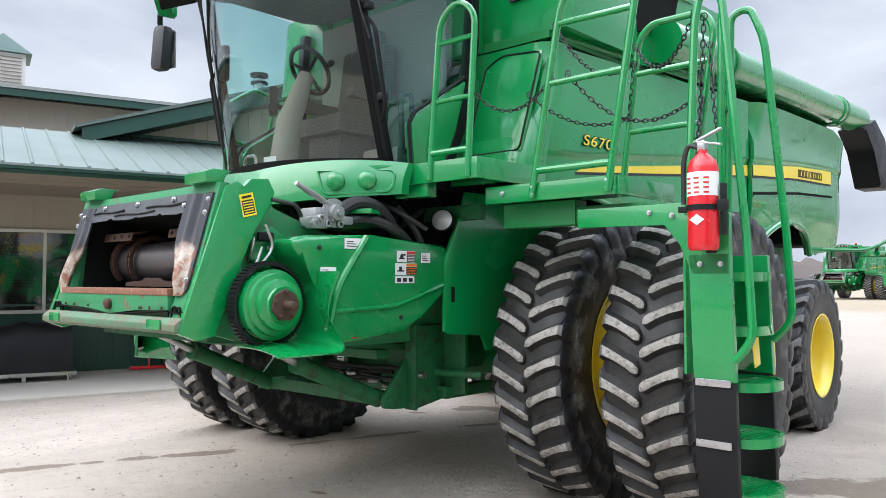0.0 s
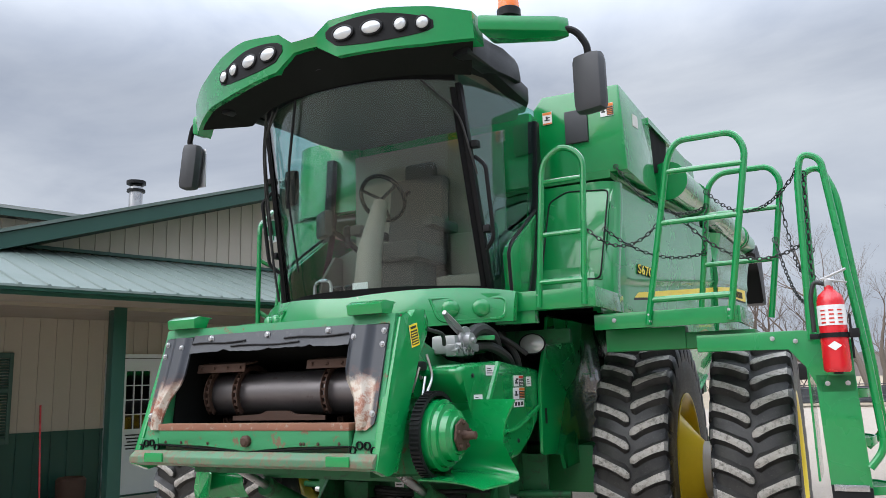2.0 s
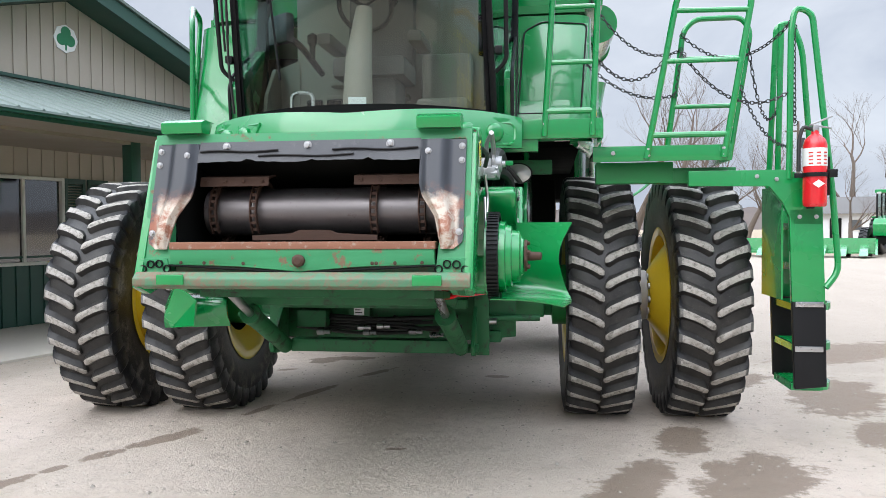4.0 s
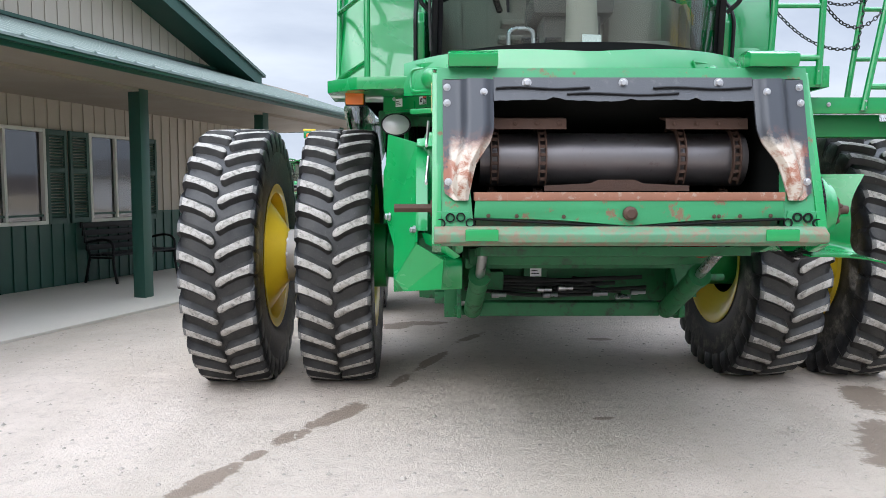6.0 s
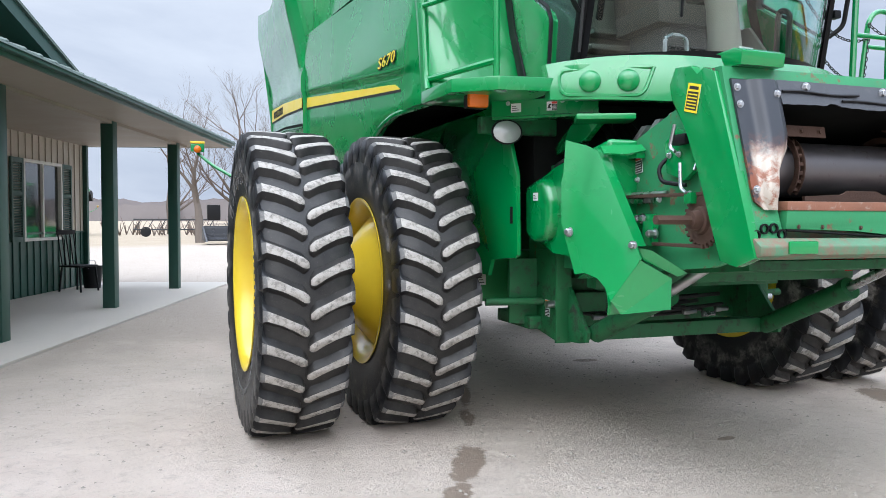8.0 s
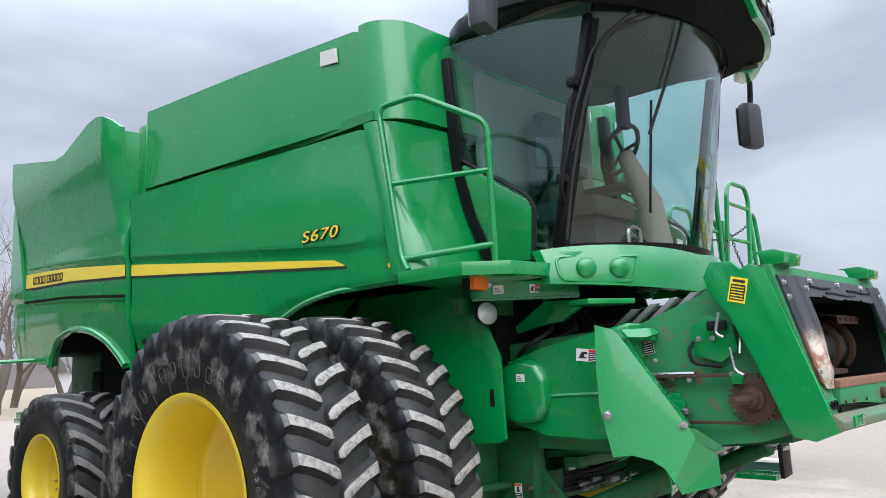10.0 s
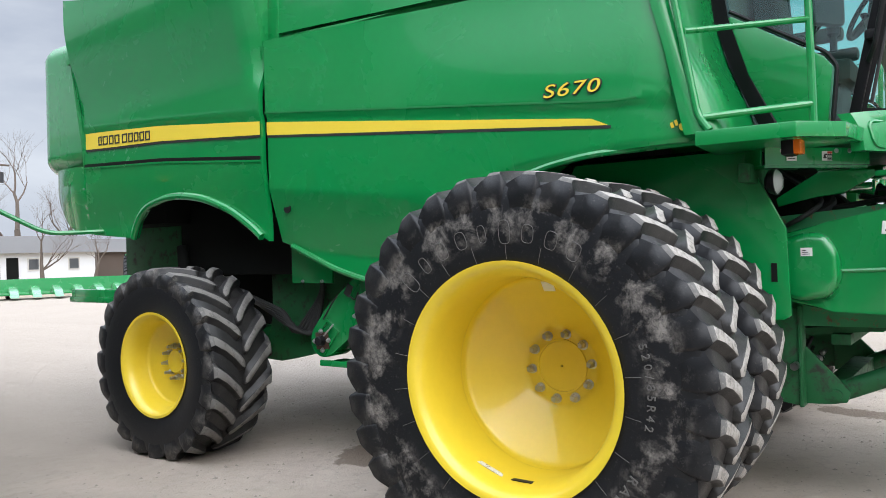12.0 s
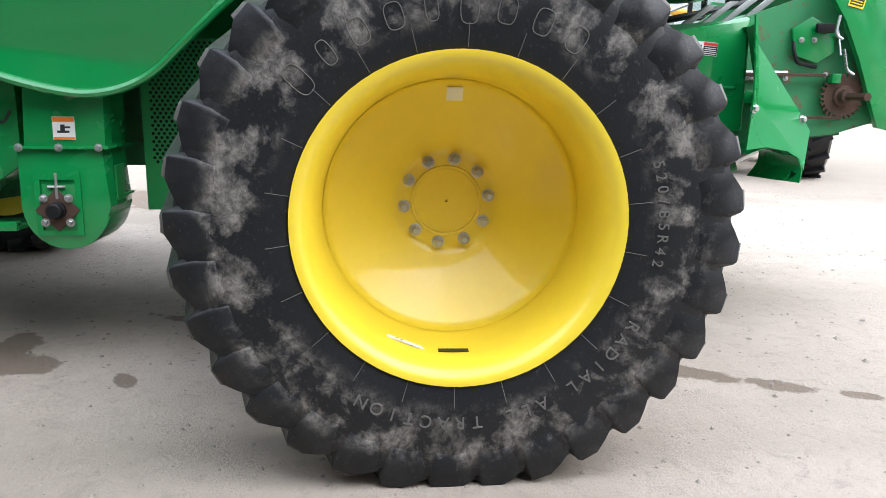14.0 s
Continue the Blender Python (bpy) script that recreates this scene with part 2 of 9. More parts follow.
def add_box(bm, c, s, bevel=0.0, rot=None, mi=0):
    m = Matrix.Translation(c) @ (rot.to_4x4() if rot is not None else Matrix.Identity(4)) @ Matrix.Diagonal((s[0], s[1], s[2], 1))
    r = bmesh.ops.create_cube(bm, size=1.0, matrix=m)
    vs = r["verts"]
    fs = {f for v in vs for f in v.link_faces}
    if bevel > 0:
        es = list({e for v in vs for e in v.link_edges})
        out = bmesh.ops.bevel(bm, geom=es, offset=bevel, segments=2, affect="EDGES", profile=0.6)
        fs |= set(out["faces"])
    for f in fs:
        if f.is_valid:
            f.material_index = mi
    return vs


def B(*boxes, bevel=0.006):
    """A bmesh of boxes, each (centre, size) or (centre, size, rotation)."""
    bm = bmesh.new()
    for b in boxes:
        add_box(bm, b[0], b[1], bevel, b[2] if len(b) > 2 else None)
    return bm


def rotx(a):
    return Matrix.Rotation(radians(a), 3, "X")


def roty(a):
    return Matrix.Rotation(radians(a), 3, "Y")


def rotz(a):
    return Matrix.Rotation(radians(a), 3, "Z")


def round_path(pts, r, n=5):
    """Points with their corners rounded."""
    pts = [Vector(p) for p in pts]
    if len(pts) < 3 or r <= 0:
        return pts
    out = [pts[0]]
    for a, b, c in zip(pts, pts[1:], pts[2:]):
        d1, d2 = (a - b), (c - b)
        k = min(r, d1.length * 0.49, d2.length * 0.49)
        p, q = b + d1.normalized() * k, b + d2.normalized() * k
        for i in range(n + 1):
            t = i / n
            out.append((1 - t) ** 2 * p + 2 * t * (1 - t) * b + t * t * q)
    out.append(pts[-1])
    return out


def add_tube(bm, pts, r, seg=10, corner=0.0, caps=True, mi=0):
    pts = round_path(pts, corner)
    rings, up = [], None
    for i, p in enumerate(pts):
        d = (pts[min(i + 1, len(pts) - 1)] - pts[max(i - 1, 0)]).normalized()
        if up is None:
            up = Vector((0, 0, 1)) if abs(d.z) < 0.9 else Vector((0, 1, 0))
        s = d.cross(up).normalized()
        up = s.cross(d).normalized()
        rr = r[i] if isinstance(r, (list, tuple)) else r
        rings.append([bm.verts.new(p + rr * (math.cos(2 * math.pi * k / seg) * s + math.sin(2 * math.pi * k / seg) * up)) for k in range(seg)])
    for a, b in zip(rings, rings[1:]):
        for k in range(seg):
            bm.faces.new((a[k], a[(k + 1) % seg], b[(k + 1) % seg], b[k])).material_index = mi
    if caps:
        bm.faces.new(rings[0][::-1]).material_index = mi
        bm.faces.new(rings[-1]).material_index = mi


def T(*tubes, seg=10, corner=0.05):
    bm = bmesh.new()
    for pts, r in tubes:
        add_tube(bm, pts, r, seg, corner)
    return bm


def add_lathe(bm, prof, m=None, seg=48, mi=0, closed=False, caps=(True, True)):
    """Turns a profile of (axial, radius) about the local x axis."""
    m = m or Matrix.Identity(4)
    rings = []
    for a, r in prof:
        rings.append([bm.verts.new(m @ Vector((a, r * math.sin(2 * math.pi * k / seg), r * math.cos(2 * math.pi * k / seg)))) for k in range(seg)])
    pairs = list(zip(rings, rings[1:]))
    if closed:
        pairs.append((rings[-1], rings[0]))
    for a, b in pairs:
        for k in range(seg):
            bm.faces.new((a[k], a[(k + 1) % seg], b[(k + 1) % seg], b[k])).material_index = mi
    if not closed:
        for ring, on in zip((rings[0], rings[-1]), caps):
            if on and (ring[0].co - ring[seg // 2].co).length > 0.002:
                bm.faces.new(ring).material_index = mi


def lathe(prof, m=None, seg=48, closed=False):
    bm = bmesh.new()
    add_lathe(bm, prof, m, seg, 0, closed)
    return bm


def add_prism(bm, poly, axis, a, b, mi=0):
    """Extrudes a polygon; axis x: (y, z) pairs, y: (x, z), z: (x, y)."""
    def at(p, t):
        return {"x": (t, p[0], p[1]), "y": (p[0], t, p[1]), "z": (p[0], p[1], t)}[axis]
    va = [bm.verts.new(at(p, a)) for p in poly]
    vb = [bm.verts.new(at(p, b)) for p in poly]
    n = len(poly)
    fs = [bm.faces.new(va), bm.faces.new(vb[::-1])]
    for i in range(n):
        fs.append(bm.faces.new((va[i], vb[i], vb[(i + 1) % n], va[(i + 1) % n])))
    for f in fs:
        f.material_index = mi
    return va + vb


def P(poly, axis, a, b, bevel=0.0):
    bm = bmesh.new()
    add_prism(bm, poly, axis, a, b)
    if bevel:
        bmesh.ops.bevel(bm, geom=bm.edges[:], offset=bevel, segments=2, affect="EDGES", profile=0.6)
    return bm


def interp(curve, t):
    """Straight-line interpolation in (t, value) pairs."""
    if t <= curve[0][0]:
        return curve[0][1]
    for (a, va), (b, vb) in zip(curve, curve[1:]):
        if t <= b:
            return va + (vb - va) * (t - a) / max(b - a, 1e-9)
    return curve[-1][1]


def smooth01(t):
    t = min(1.0, max(0.0, t))
    return t * t * (3 - 2 * t)


def add_sheet(bm, fn, us, vs, thick, out):
    """A curved plate: fn(u, v) gives a point; out is the way in which its back lies."""
    o = Vector(out) * thick
    f1 = [[bm.verts.new(fn(u, v)) for v in vs] for u in us]
    f2 = [[bm.verts.new(Vector(x.co) + o) for x in row] for row in f1]
    n, k = len(us), len(vs)
    for g, flip in ((f1, False), (f2, True)):
        for i in range(n - 1):
            for j in range(k - 1):
                q = (g[i][j], g[i + 1][j], g[i + 1][j + 1], g[i][j + 1])
                bm.faces.new(q[::-1] if flip else q)
    for i in range(n - 1):
        bm.faces.new((f1[i][0], f1[i + 1][0], f2[i + 1][0], f2[i][0]))
        bm.faces.new((f1[i][-1], f1[i + 1][-1], f2[i + 1][-1], f2[i][-1]))
    for j in range(k - 1):
        bm.faces.new((f1[0][j], f1[0][j + 1], f2[0][j + 1], f2[0][j]))
        bm.faces.new((f1[-1][j], f1[-1][j + 1], f2[-1][j + 1], f2[-1][j]))


def sheet(fn, us, vs, thick, out):
    bm = bmesh.new()
    add_sheet(bm, fn, us, vs, thick, out)
    return bm


def lin(a, b, n):
    return [a + (b - a) * i / (n - 1) for i in range(n)]


def bolt_bm(r=0.012, h=0.010, m=None):
    """A hexagon head with a washer, along the local x axis."""
    bm = bmesh.new()
    add_lathe(bm, [(0, r * 1.5), (h * 0.25, r * 1.5)], m, 12)
    add_lathe(bm, [(h * 0.25, r), (h, r), (h * 1.15, r * 0.8)], m, 6)
    return bm


def text_mesh(body, size, depth=0.001, shear=0.0, bold=0.0, spacing=1.0):
    cu = bpy.data.curves.new("lettering", "FONT")
    cu.body, cu.size, cu.extrude, cu.shear, cu.offset = body, size, depth, shear, bold
    cu.space_character = spacing
    cu.align_x, cu.align_y = "CENTER", "CENTER"
    tmp = bpy.data.objects.new("lettering", cu)
    scene.collection.objects.link(tmp)
    me = bpy.data.meshes.new_from_object(tmp.evaluated_get(bpy.context.evaluated_depsgraph_get()))
    bpy.data.objects.remove(tmp)
    return me


def text_part(name, body, size, material, m, parent, depth=0.001, shear=0.0, bold=0.0, spacing=1.0):
    me = text_mesh(body, size, depth, shear, bold, spacing)
    me.materials.clear()
    me.materials.append(material)
    me.transform(m)
    ob = new(name, me)
    ob.parent = parent
    return ob


def decal(name, m, w, h, parent, kind):
    """A stuck-on label on a plane: local x across, y up, z out. kind picks the printed fields."""
    bm = bmesh.new()
    add_box(bm, m @ Vector((0, 0, 0.001)), (w, h, 0.002), 0, m.to_3x3(), 0)

    def bar(x0, y0, x1, y1, mi, z=0.0028):
        add_box(bm, m @ Vector(((x0 + x1) / 2 * w - w / 2, (y0 + y1) / 2 * h - h / 2, z)), ((x1 - x0) * w, (y1 - y0) * h, 0.0012), 0, m.to_3x3(), mi)
    mats = [M_WHITE, M_INK, M_ORANGE_L, M_RED_L, M_YEL_L]
    if kind == "danger":
        bar(0.52, 0.74, 0.99, 0.97, 3)
        bar(0.52, 0.04, 0.99, 0.70, 1)
        for i in range(4):
            bar(0.56, 0.12 + 0.14 * i, 0.95, 0.17 + 0.14 * i, 0, 0.0036)
        bar(0.10, 0.25, 0.42, 0.36, 1), bar(0.16, 0.36, 0.34, 0.60, 1), bar(0.22, 0.58, 0.46, 0.74, 1)
    elif kind == "warn_wide":
        bar(0.50, 0.74, 0.99, 0.97, 2)
        bar(0.50, 0.04, 0.99, 0.70, 1)
        for i in range(4):
            bar(0.54, 0.12 + 0.14 * i, 0.95, 0.17 + 0.14 * i, 2, 0.0036)
        bar(0.08, 0.3, 0.40, 0.42, 1), bar(0.16, 0.42, 0.30, 0.72, 1)
    elif kind == "warn_tall":
        bar(0.02, 0.78, 0.98, 0.98, 2)
        bar(0.02, 0.02, 0.98, 0.12, 2)
        bar(0.2, 0.3, 0.75, 0.40, 1), bar(0.35, 0.40, 0.55, 0.66, 1), bar(0.55, 0.5, 0.8, 0.58, 1)
    elif kind == "tall_black":
        bar(0.02, 0.85, 0.98, 0.98, 2)
        bar(0.02, 0.02, 0.98, 0.45, 1)
        for i in range(4):
            bar(0.1, 0.07 + 0.09 * i, 0.9, 0.10 + 0.09 * i, 0, 0.0036)
        bar(0.25, 0.52, 0.7, 0.60, 1), bar(0.35, 0.60, 0.6, 0.8, 1)
    elif kind == "caution":
        bar(0, 0, 1, 1, 4, 0.0022)
        bar(0.08, 0.08, 0.92, 0.72, 1)
        for i in range(5):
            bar(0.14, 0.14 + 0.115 * i, 0.86, 0.185 + 0.115 * i, 4, 0.0036)
        bar(0.14, 0.80, 0.86, 0.91, 1)
    elif kind == "serial":
        for i in range(3):
            bar(0.12, 0.2 + 0.22 * i, 0.8 - 0.15 * i, 0.28 + 0.22 * i, 1)
    elif kind == "three":
        for i in range(3):
            bar(0.08 + 0.31 * i, 0.2, 0.28 + 0.31 * i, 0.75, 1)
    ob = mesh_obj(name, bm, mats, parent)
    return ob


def on_plane(p, normal, up=(0, 0, 1)):
    """A pose with local z along normal and local y near up."""
    z = Vector(normal).normalized()
    x = Vector(up).cross(z).normalized()
    y = z.cross(x)
    return Matrix.Translation(p) @ Matrix((x, y, z)).transposed().to_4x4()


def split_pieces(ob, piece):
    """Loose pieces of a mesh become objects of their own beside it."""
    bm = bmesh.new()
    bm.from_mesh(ob.data)
    left, groups = set(bm.faces), []
    while left:
        todo, seen = [left.pop()], []
        while todo:
            f = todo.pop()
            seen.append(f)
            for e in f.edges:
                for g in e.link_faces:
                    if g in left:
                        left.discard(g)
                        todo.append(g)
        groups.append(seen)
    mats = [m for m in ob.data.materials]
    lab = ob.get("label", "")
    for g in groups:
        vs, vl, fl = {}, [], []
        for f in g:
            ix = []
            for v in f.verts:
                if v not in vs:
                    vs[v] = len(vl)
                    vl.append(v.co[:])
                ix.append(vs[v])
            fl.append(ix)
        me2 = bpy.data.meshes.new(piece)
        me2.from_pydata(vl, [], fl)
        b2 = bmesh.new()
        b2.from_mesh(me2)
        for m in mats:
            me2.materials.append(m)
        o2 = mesh_obj(piece, b2, mats, ob.parent, lab)
        o2.matrix_basis = ob.matrix_basis.copy()
    bm.free()
    bpy.data.objects.remove(ob)

# ---- ground ----
# wet stains on the yard: x, y, half length, half width, turn
STAINS = [
    (-1.42, -1.10, 0.34, 0.10, 61), (-1.66, -1.56, 0.16, 0.09, 61), (-1.95, -2.28, 0.34, 0.085, 69), (-1.78, -1.86, 0.10, 0.05, 65), (2.08, -0.75, 0.42, 0.20, 75), (1.66, -1.75, 0.55, 0.22, 68), (1.45, -2.35, 0.3, 0.16, 60),
    (2.35, -1.55, 0.6, 0.34, 60), (2.75, 1.3, 0.7, 0.3, 40), (-1.08, 2.17, 0.36, 0.14, 12), (-1.25, 1.98, 0.16, 0.14, 60), (-1.46, 1.47, 0.13, 0.05, 30), (-0.53, 1.40, 0.30, 0.06, 62),
    (0.67, 1.32, 0.13, 0.07, 0), (-0.88, 0.40, 0.40, 0.06, 71), (-1.10, -0.25, 0.24, 0.06, 73),
    (0.2, -1.2, 0.08, 0.03, 10), (3.5, -0.5, 0.5, 0.25, 70), (3.6, 0.8, 0.9, 0.4, 70), (4.6, 3.2, 1.4, 0.5, 40),
]


def ground_material():
    m, nt, b = nodes_of("yard_ground")
    co = nt.nodes.new("ShaderNodeTexCoord").outputs["Object"]
    grit = noise_node(nt, 55, 6, 0.75, co)
    mid = noise_node(nt, 3.2, 7, 0.62, co, 0.3)
    broad = noise_node(nt, 0.42, 5, 0.6, co, 0.8)
    c = mixc(nt, mid, (0.50, 0.415, 0.345), (0.66, 0.57, 0.49))
    c = mixc(nt, ramp(nt, broad, [(0.38, 0.0), (0.66, 0.75)]), c, (0.46, 0.395, 0.32))
    c = mixc(nt, ramp(nt, grit, [(0.56, 0.0), (0.74, 0.75)]), c, (0.31, 0.26, 0.21))
    c = mixc(nt, ramp(nt, noise_node(nt, 130, 3, 0.7, co), [(0.62, 0.0), (0.76, 0.5)]), c, (0.70, 0.66, 0.60))
    blot = noise_node(nt, 11, 6, 0.7, co, 0.6)
    c = mixc(nt, ramp(nt, blot, [(0.52, 0.0), (0.70, 0.5)]), c, (0.32, 0.275, 0.225))
    c = mixc(nt, ramp(nt, noise_node(nt, 26, 4, 0.7, co, 0.2), [(0.60, 0.0), (0.70, 0.6)]), c, (0.56, 0.53, 0.48))
    # long pale wheel tracks
    mp = nt.nodes.new("ShaderNodeMapping")
    mp.inputs["Rotation"].default_value = (0, 0, radians(12))
    mp.inputs["Scale"].default_value = (1.1, 0.10, 1)
    nt.links.new(co, mp.inputs[0])
    tr = ramp(nt, noise_node(nt, 1.0, 4, 0.55, mp.outputs[0]), [(0.48, 0.0), (0.68, 0.6)])
    c = mixc(nt, tr, c, (0.42, 0.36, 0.29))
    # browner trodden earth away from the stone-topped standing
    eq = nt.nodes.new("ShaderNodeMapping")
    eq.vector_type = "TEXTURE"
    eq.inputs["Location"].default_value = (-0.5, -2.2, 0)
    eq.inputs["Scale"].default_value = (5.2, 5.6, 1)
    nt.links.new(co, eq.inputs[0])
    el = nt.nodes.new("ShaderNodeVectorMath")
    el.operation = "LENGTH"
    nt.links.new(eq.outputs[0], el.inputs[0])
    ed = math_node(nt, "ADD", el.outputs["Value"], math_node(nt, "MULTIPLY", noise_node(nt, 0.9, 6, 0.65, co, 0.5), 0.9))
    c = mixc(nt, ramp(nt, math_node(nt, "MULTIPLY", ed, 0.5), [(0.60, 0.0), (0.82, 0.78)]), c, (0.33, 0.28, 0.23))
    # stains with their own ragged outline
    warp = noise_node(nt, 4.2, 8, 0.72, co)
    total = None
    for sx, sy, la, lb, turn in STAINS:
        q = nt.nodes.new("ShaderNodeMapping")
        q.vector_type = "TEXTURE"
        q.inputs["Location"].default_value = (sx, sy, 0)
        q.inputs["Rotation"].default_value = (0, 0, radians(turn))
        q.inputs["Scale"].default_value = (la, lb, 1)
        nt.links.new(co, q.inputs[0])
        ln = nt.nodes.new("ShaderNodeVectorMath")
        ln.operation = "LENGTH"
        nt.links.new(q.outputs[0], ln.inputs[0])
        d = math_node(nt, "ADD", ln.outputs["Value"], math_node(nt, "MULTIPLY", warp, 2.2))
        s = ramp(nt, math_node(nt, "MULTIPLY", d, 0.4), [(0.75, 1.0), (0.83, 0.0)])
        total = s if total is None else math_node(nt, "MAXIMUM", total, s)
    c = mixc(nt, math_node(nt, "MULTIPLY", total, 0.78), c, (0.17, 0.118, 0.078))
    # dead grass outside the yard
    sp = nt.nodes.new("ShaderNodeVectorMath")
    sp.operation = "LENGTH"
    q = nt.nodes.new("ShaderNodeMapping")
    q.vector_type = "TEXTURE"
    q.inputs["Location"].default_value = (8, 4, 0)
    q.inputs["Scale"].default_value = (46, 30, 1)
    nt.links.new(co, q.inputs[0])
    nt.links.new(q.outputs[0], sp.inputs[0])
    far = math_node(nt, "ADD", sp.outputs["Value"], math_node(nt, "MULTIPLY", noise_node(nt, 0.16, 5, 0.6, co), 0.35))
    grass = mixc(nt, noise_node(nt, 0.6, 6, 0.7, co), (0.24, 0.185, 0.125), (0.40, 0.33, 0.235))
    c = mixc(nt, ramp(nt, math_node(nt, "MULTIPLY", far, 0.5), [(0.56, 0.0), (0.62, 1.0)]), c, grass)
    nt.links.new(c, b.inputs["Base Color"])
    nt.links.new(ramp(nt, total, [(0, 0.92), (1, 0.72)]), b.inputs["Roughness"])
    h = math_node(nt, "ADD", math_node(nt, "MULTIPLY", grit, 0.6), math_node(nt, "MULTIPLY", mid, 1.4))
    bump_to(nt, b, h, 1.0, 0.035)
    return m


M_GROUND = ground_material()
bm = bmesh.new()
gx = [-900, -300, -120, -60, -30] + [x * 1.0 for x in range(-16, 26)] + [30, 60, 120, 300, 900]
gy = [-900, -300, -120, -60, -30] + [y * 1.0 for y in range(-16, 30)] + [34, 60, 120, 300, 900]
rows = []
for y in gy:
    row = []
    for x in gx:
        d = math.hypot(x, y)
        h = 0.012 * noise.noise((x * 0.35, y * 0.35, 0)) if 9 < d < 60 else 0.0
        row.append(bm.verts.new((x, y, h - 0.0)))
    rows.append(row)
for a, b2 in zip(rows, rows[1:]):
    for i in range(len(gx) - 1):
        bm.faces.new((a[i], a[i + 1], b2[i + 1], b2[i]))
ground = tagged(mesh_obj("ground", bm, M_GROUND), "pale dusty gravel yard with dark wet stains", "ground", kind="structure")

# loose stones
rng = random.Random(4)
verts, faces = [], []
for i in range(8000):
    if i < 6000:
        x, y = rng.uniform(-6, 6), rng.uniform(-5.2, 5)
        s = rng.choice((0.004, 0.005, 0.005, 0.006, 0.007, 0.009, 0.012))
    else:
        x, y = rng.uniform(-10, 20), rng.uniform(-8, 18)
        s = rng.uniform(0.008, 0.020)
    o = len(verts)
    st = [(1, 0, 0.3), (0.2, 1, 0.25), (-0.9, 0.4, 0.3), (-0.5, -0.9, 0.28), (0.6, -0.8, 0.3), (0.1, 0.05, 0.95)]
    a = rng.uniform(0, 6.28)
    for px, py, pz in st:
        k = s * rng.uniform(0.75, 1.25)
        verts.append((x + k * (px * math.cos(a) - py * math.sin(a)), y + k * (px * math.sin(a) + py * math.cos(a)), k * pz - 0.002))
    for j in range(5):
        faces.append((o + j, o + (j + 1) % 5, o + 5))
me = bpy.data.meshes.new("loose_gravel")
me.from_pydata(verts, [], faces)
M_STONE = plain("pale_stone", (0.33, 0.295, 0.25), 0.9, 0, 0.5, 30, 1.2, 0.1)
me.materials.append(M_STONE)
tagged(new("loose_gravel", me), "loose pale gravel scattered over the yard", "gravel", kind="stuff")

# ---- office building with its porch: local x out of the wall, local y along it ----
BT = Matrix.Translation((-4.62, 4.02, 0)) @ Matrix.Rotation(radians(-16.6), 4, "Z")
M_TAN = plain("tan_wall_metal", (0.40, 0.345, 0.285), 0.5, 0, 0.07, 30, 0.8, 0.02)
M_DGREEN = plain("dark_green_metal", (0.014, 0.062, 0.045), 0.42, 0, 0.12, 30, 0.8, 0.02)
M_ROOF = plain("green_roof_metal", (0.115, 0.15, 0.132), 0.55, 0.05, 0.08, 30, 0.6, 0.02)
M_ROOF_B = plain("pale_roof_metal", (0.30, 0.315, 0.30), 0.5, 0.1, 0.08, 30, 0.6, 0.02)
M_SOFFIT = plain("tan_soffit", (0.30, 0.255, 0.205), 0.6, 0, 0.08, 40, 1.5, 0.02)
M_PORCH = plain("porch_concrete", (0.44, 0.40, 0.345), 0.85, 0, 0.12, 60, 1.4, 0.1, (0.36, 0.34, 0.31), 0, 0.6, 0.75)
M_WFRAME = plain("white_window_frame", (0.62, 0.60, 0.56), 0.5, 0, 0.05)
M_SHUTTER = plain("grey_green_shutter", (0.040, 0.085, 0.068), 0.55, 0, 0.1)
M_DOOR = plain("white_door_paint", (0.66, 0.68, 0.68), 0.4, 0, 0.04)
M_BLIND = plain("grey_blind", (0.30, 0.29, 0.27), 0.7, 0, 0.08)
# indoor dimness is put into the dark colour of the room's back
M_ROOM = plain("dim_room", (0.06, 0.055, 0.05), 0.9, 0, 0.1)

office = thing("office_building", "tan and dark green metal office building with a long porch", "building", m=BT)
WV, GV = -1.93, -1.93
WIN = [(-0.94, 0.44), (1.28, 2.46), (4.50, 5.88), (-5.50, -4.08)]
DOOR_U = (-2.40, -1.39)
U0, U1 = -11.0, 6.90


def wall_pieces(u0, u1, z0, z1, holes):
    """Rectangles of a wall with its openings left free."""
    us = sorted({u0, u1, *[h[0] for h in holes], *[h[1] for h in holes]})
    out = []
    for a, b2 in zip(us, us[1:]):
        zs = [(z0, z1)]
        for h in holes:
            if h[0] <= a + 1e-6 and h[1] >= b2 - 1e-6:
                nz = []
                for lo, hi in zs:
                    if h[2] > lo:
                        nz.append((lo, min(hi, h[2])))
                    if h[3] < hi:
                        nz.append((max(lo, h[3]), hi))
                zs = [z for z in nz if z[1] - z[0] > 1e-4]
        out += [(a, b2, lo, hi) for lo, hi in zs]
    return out


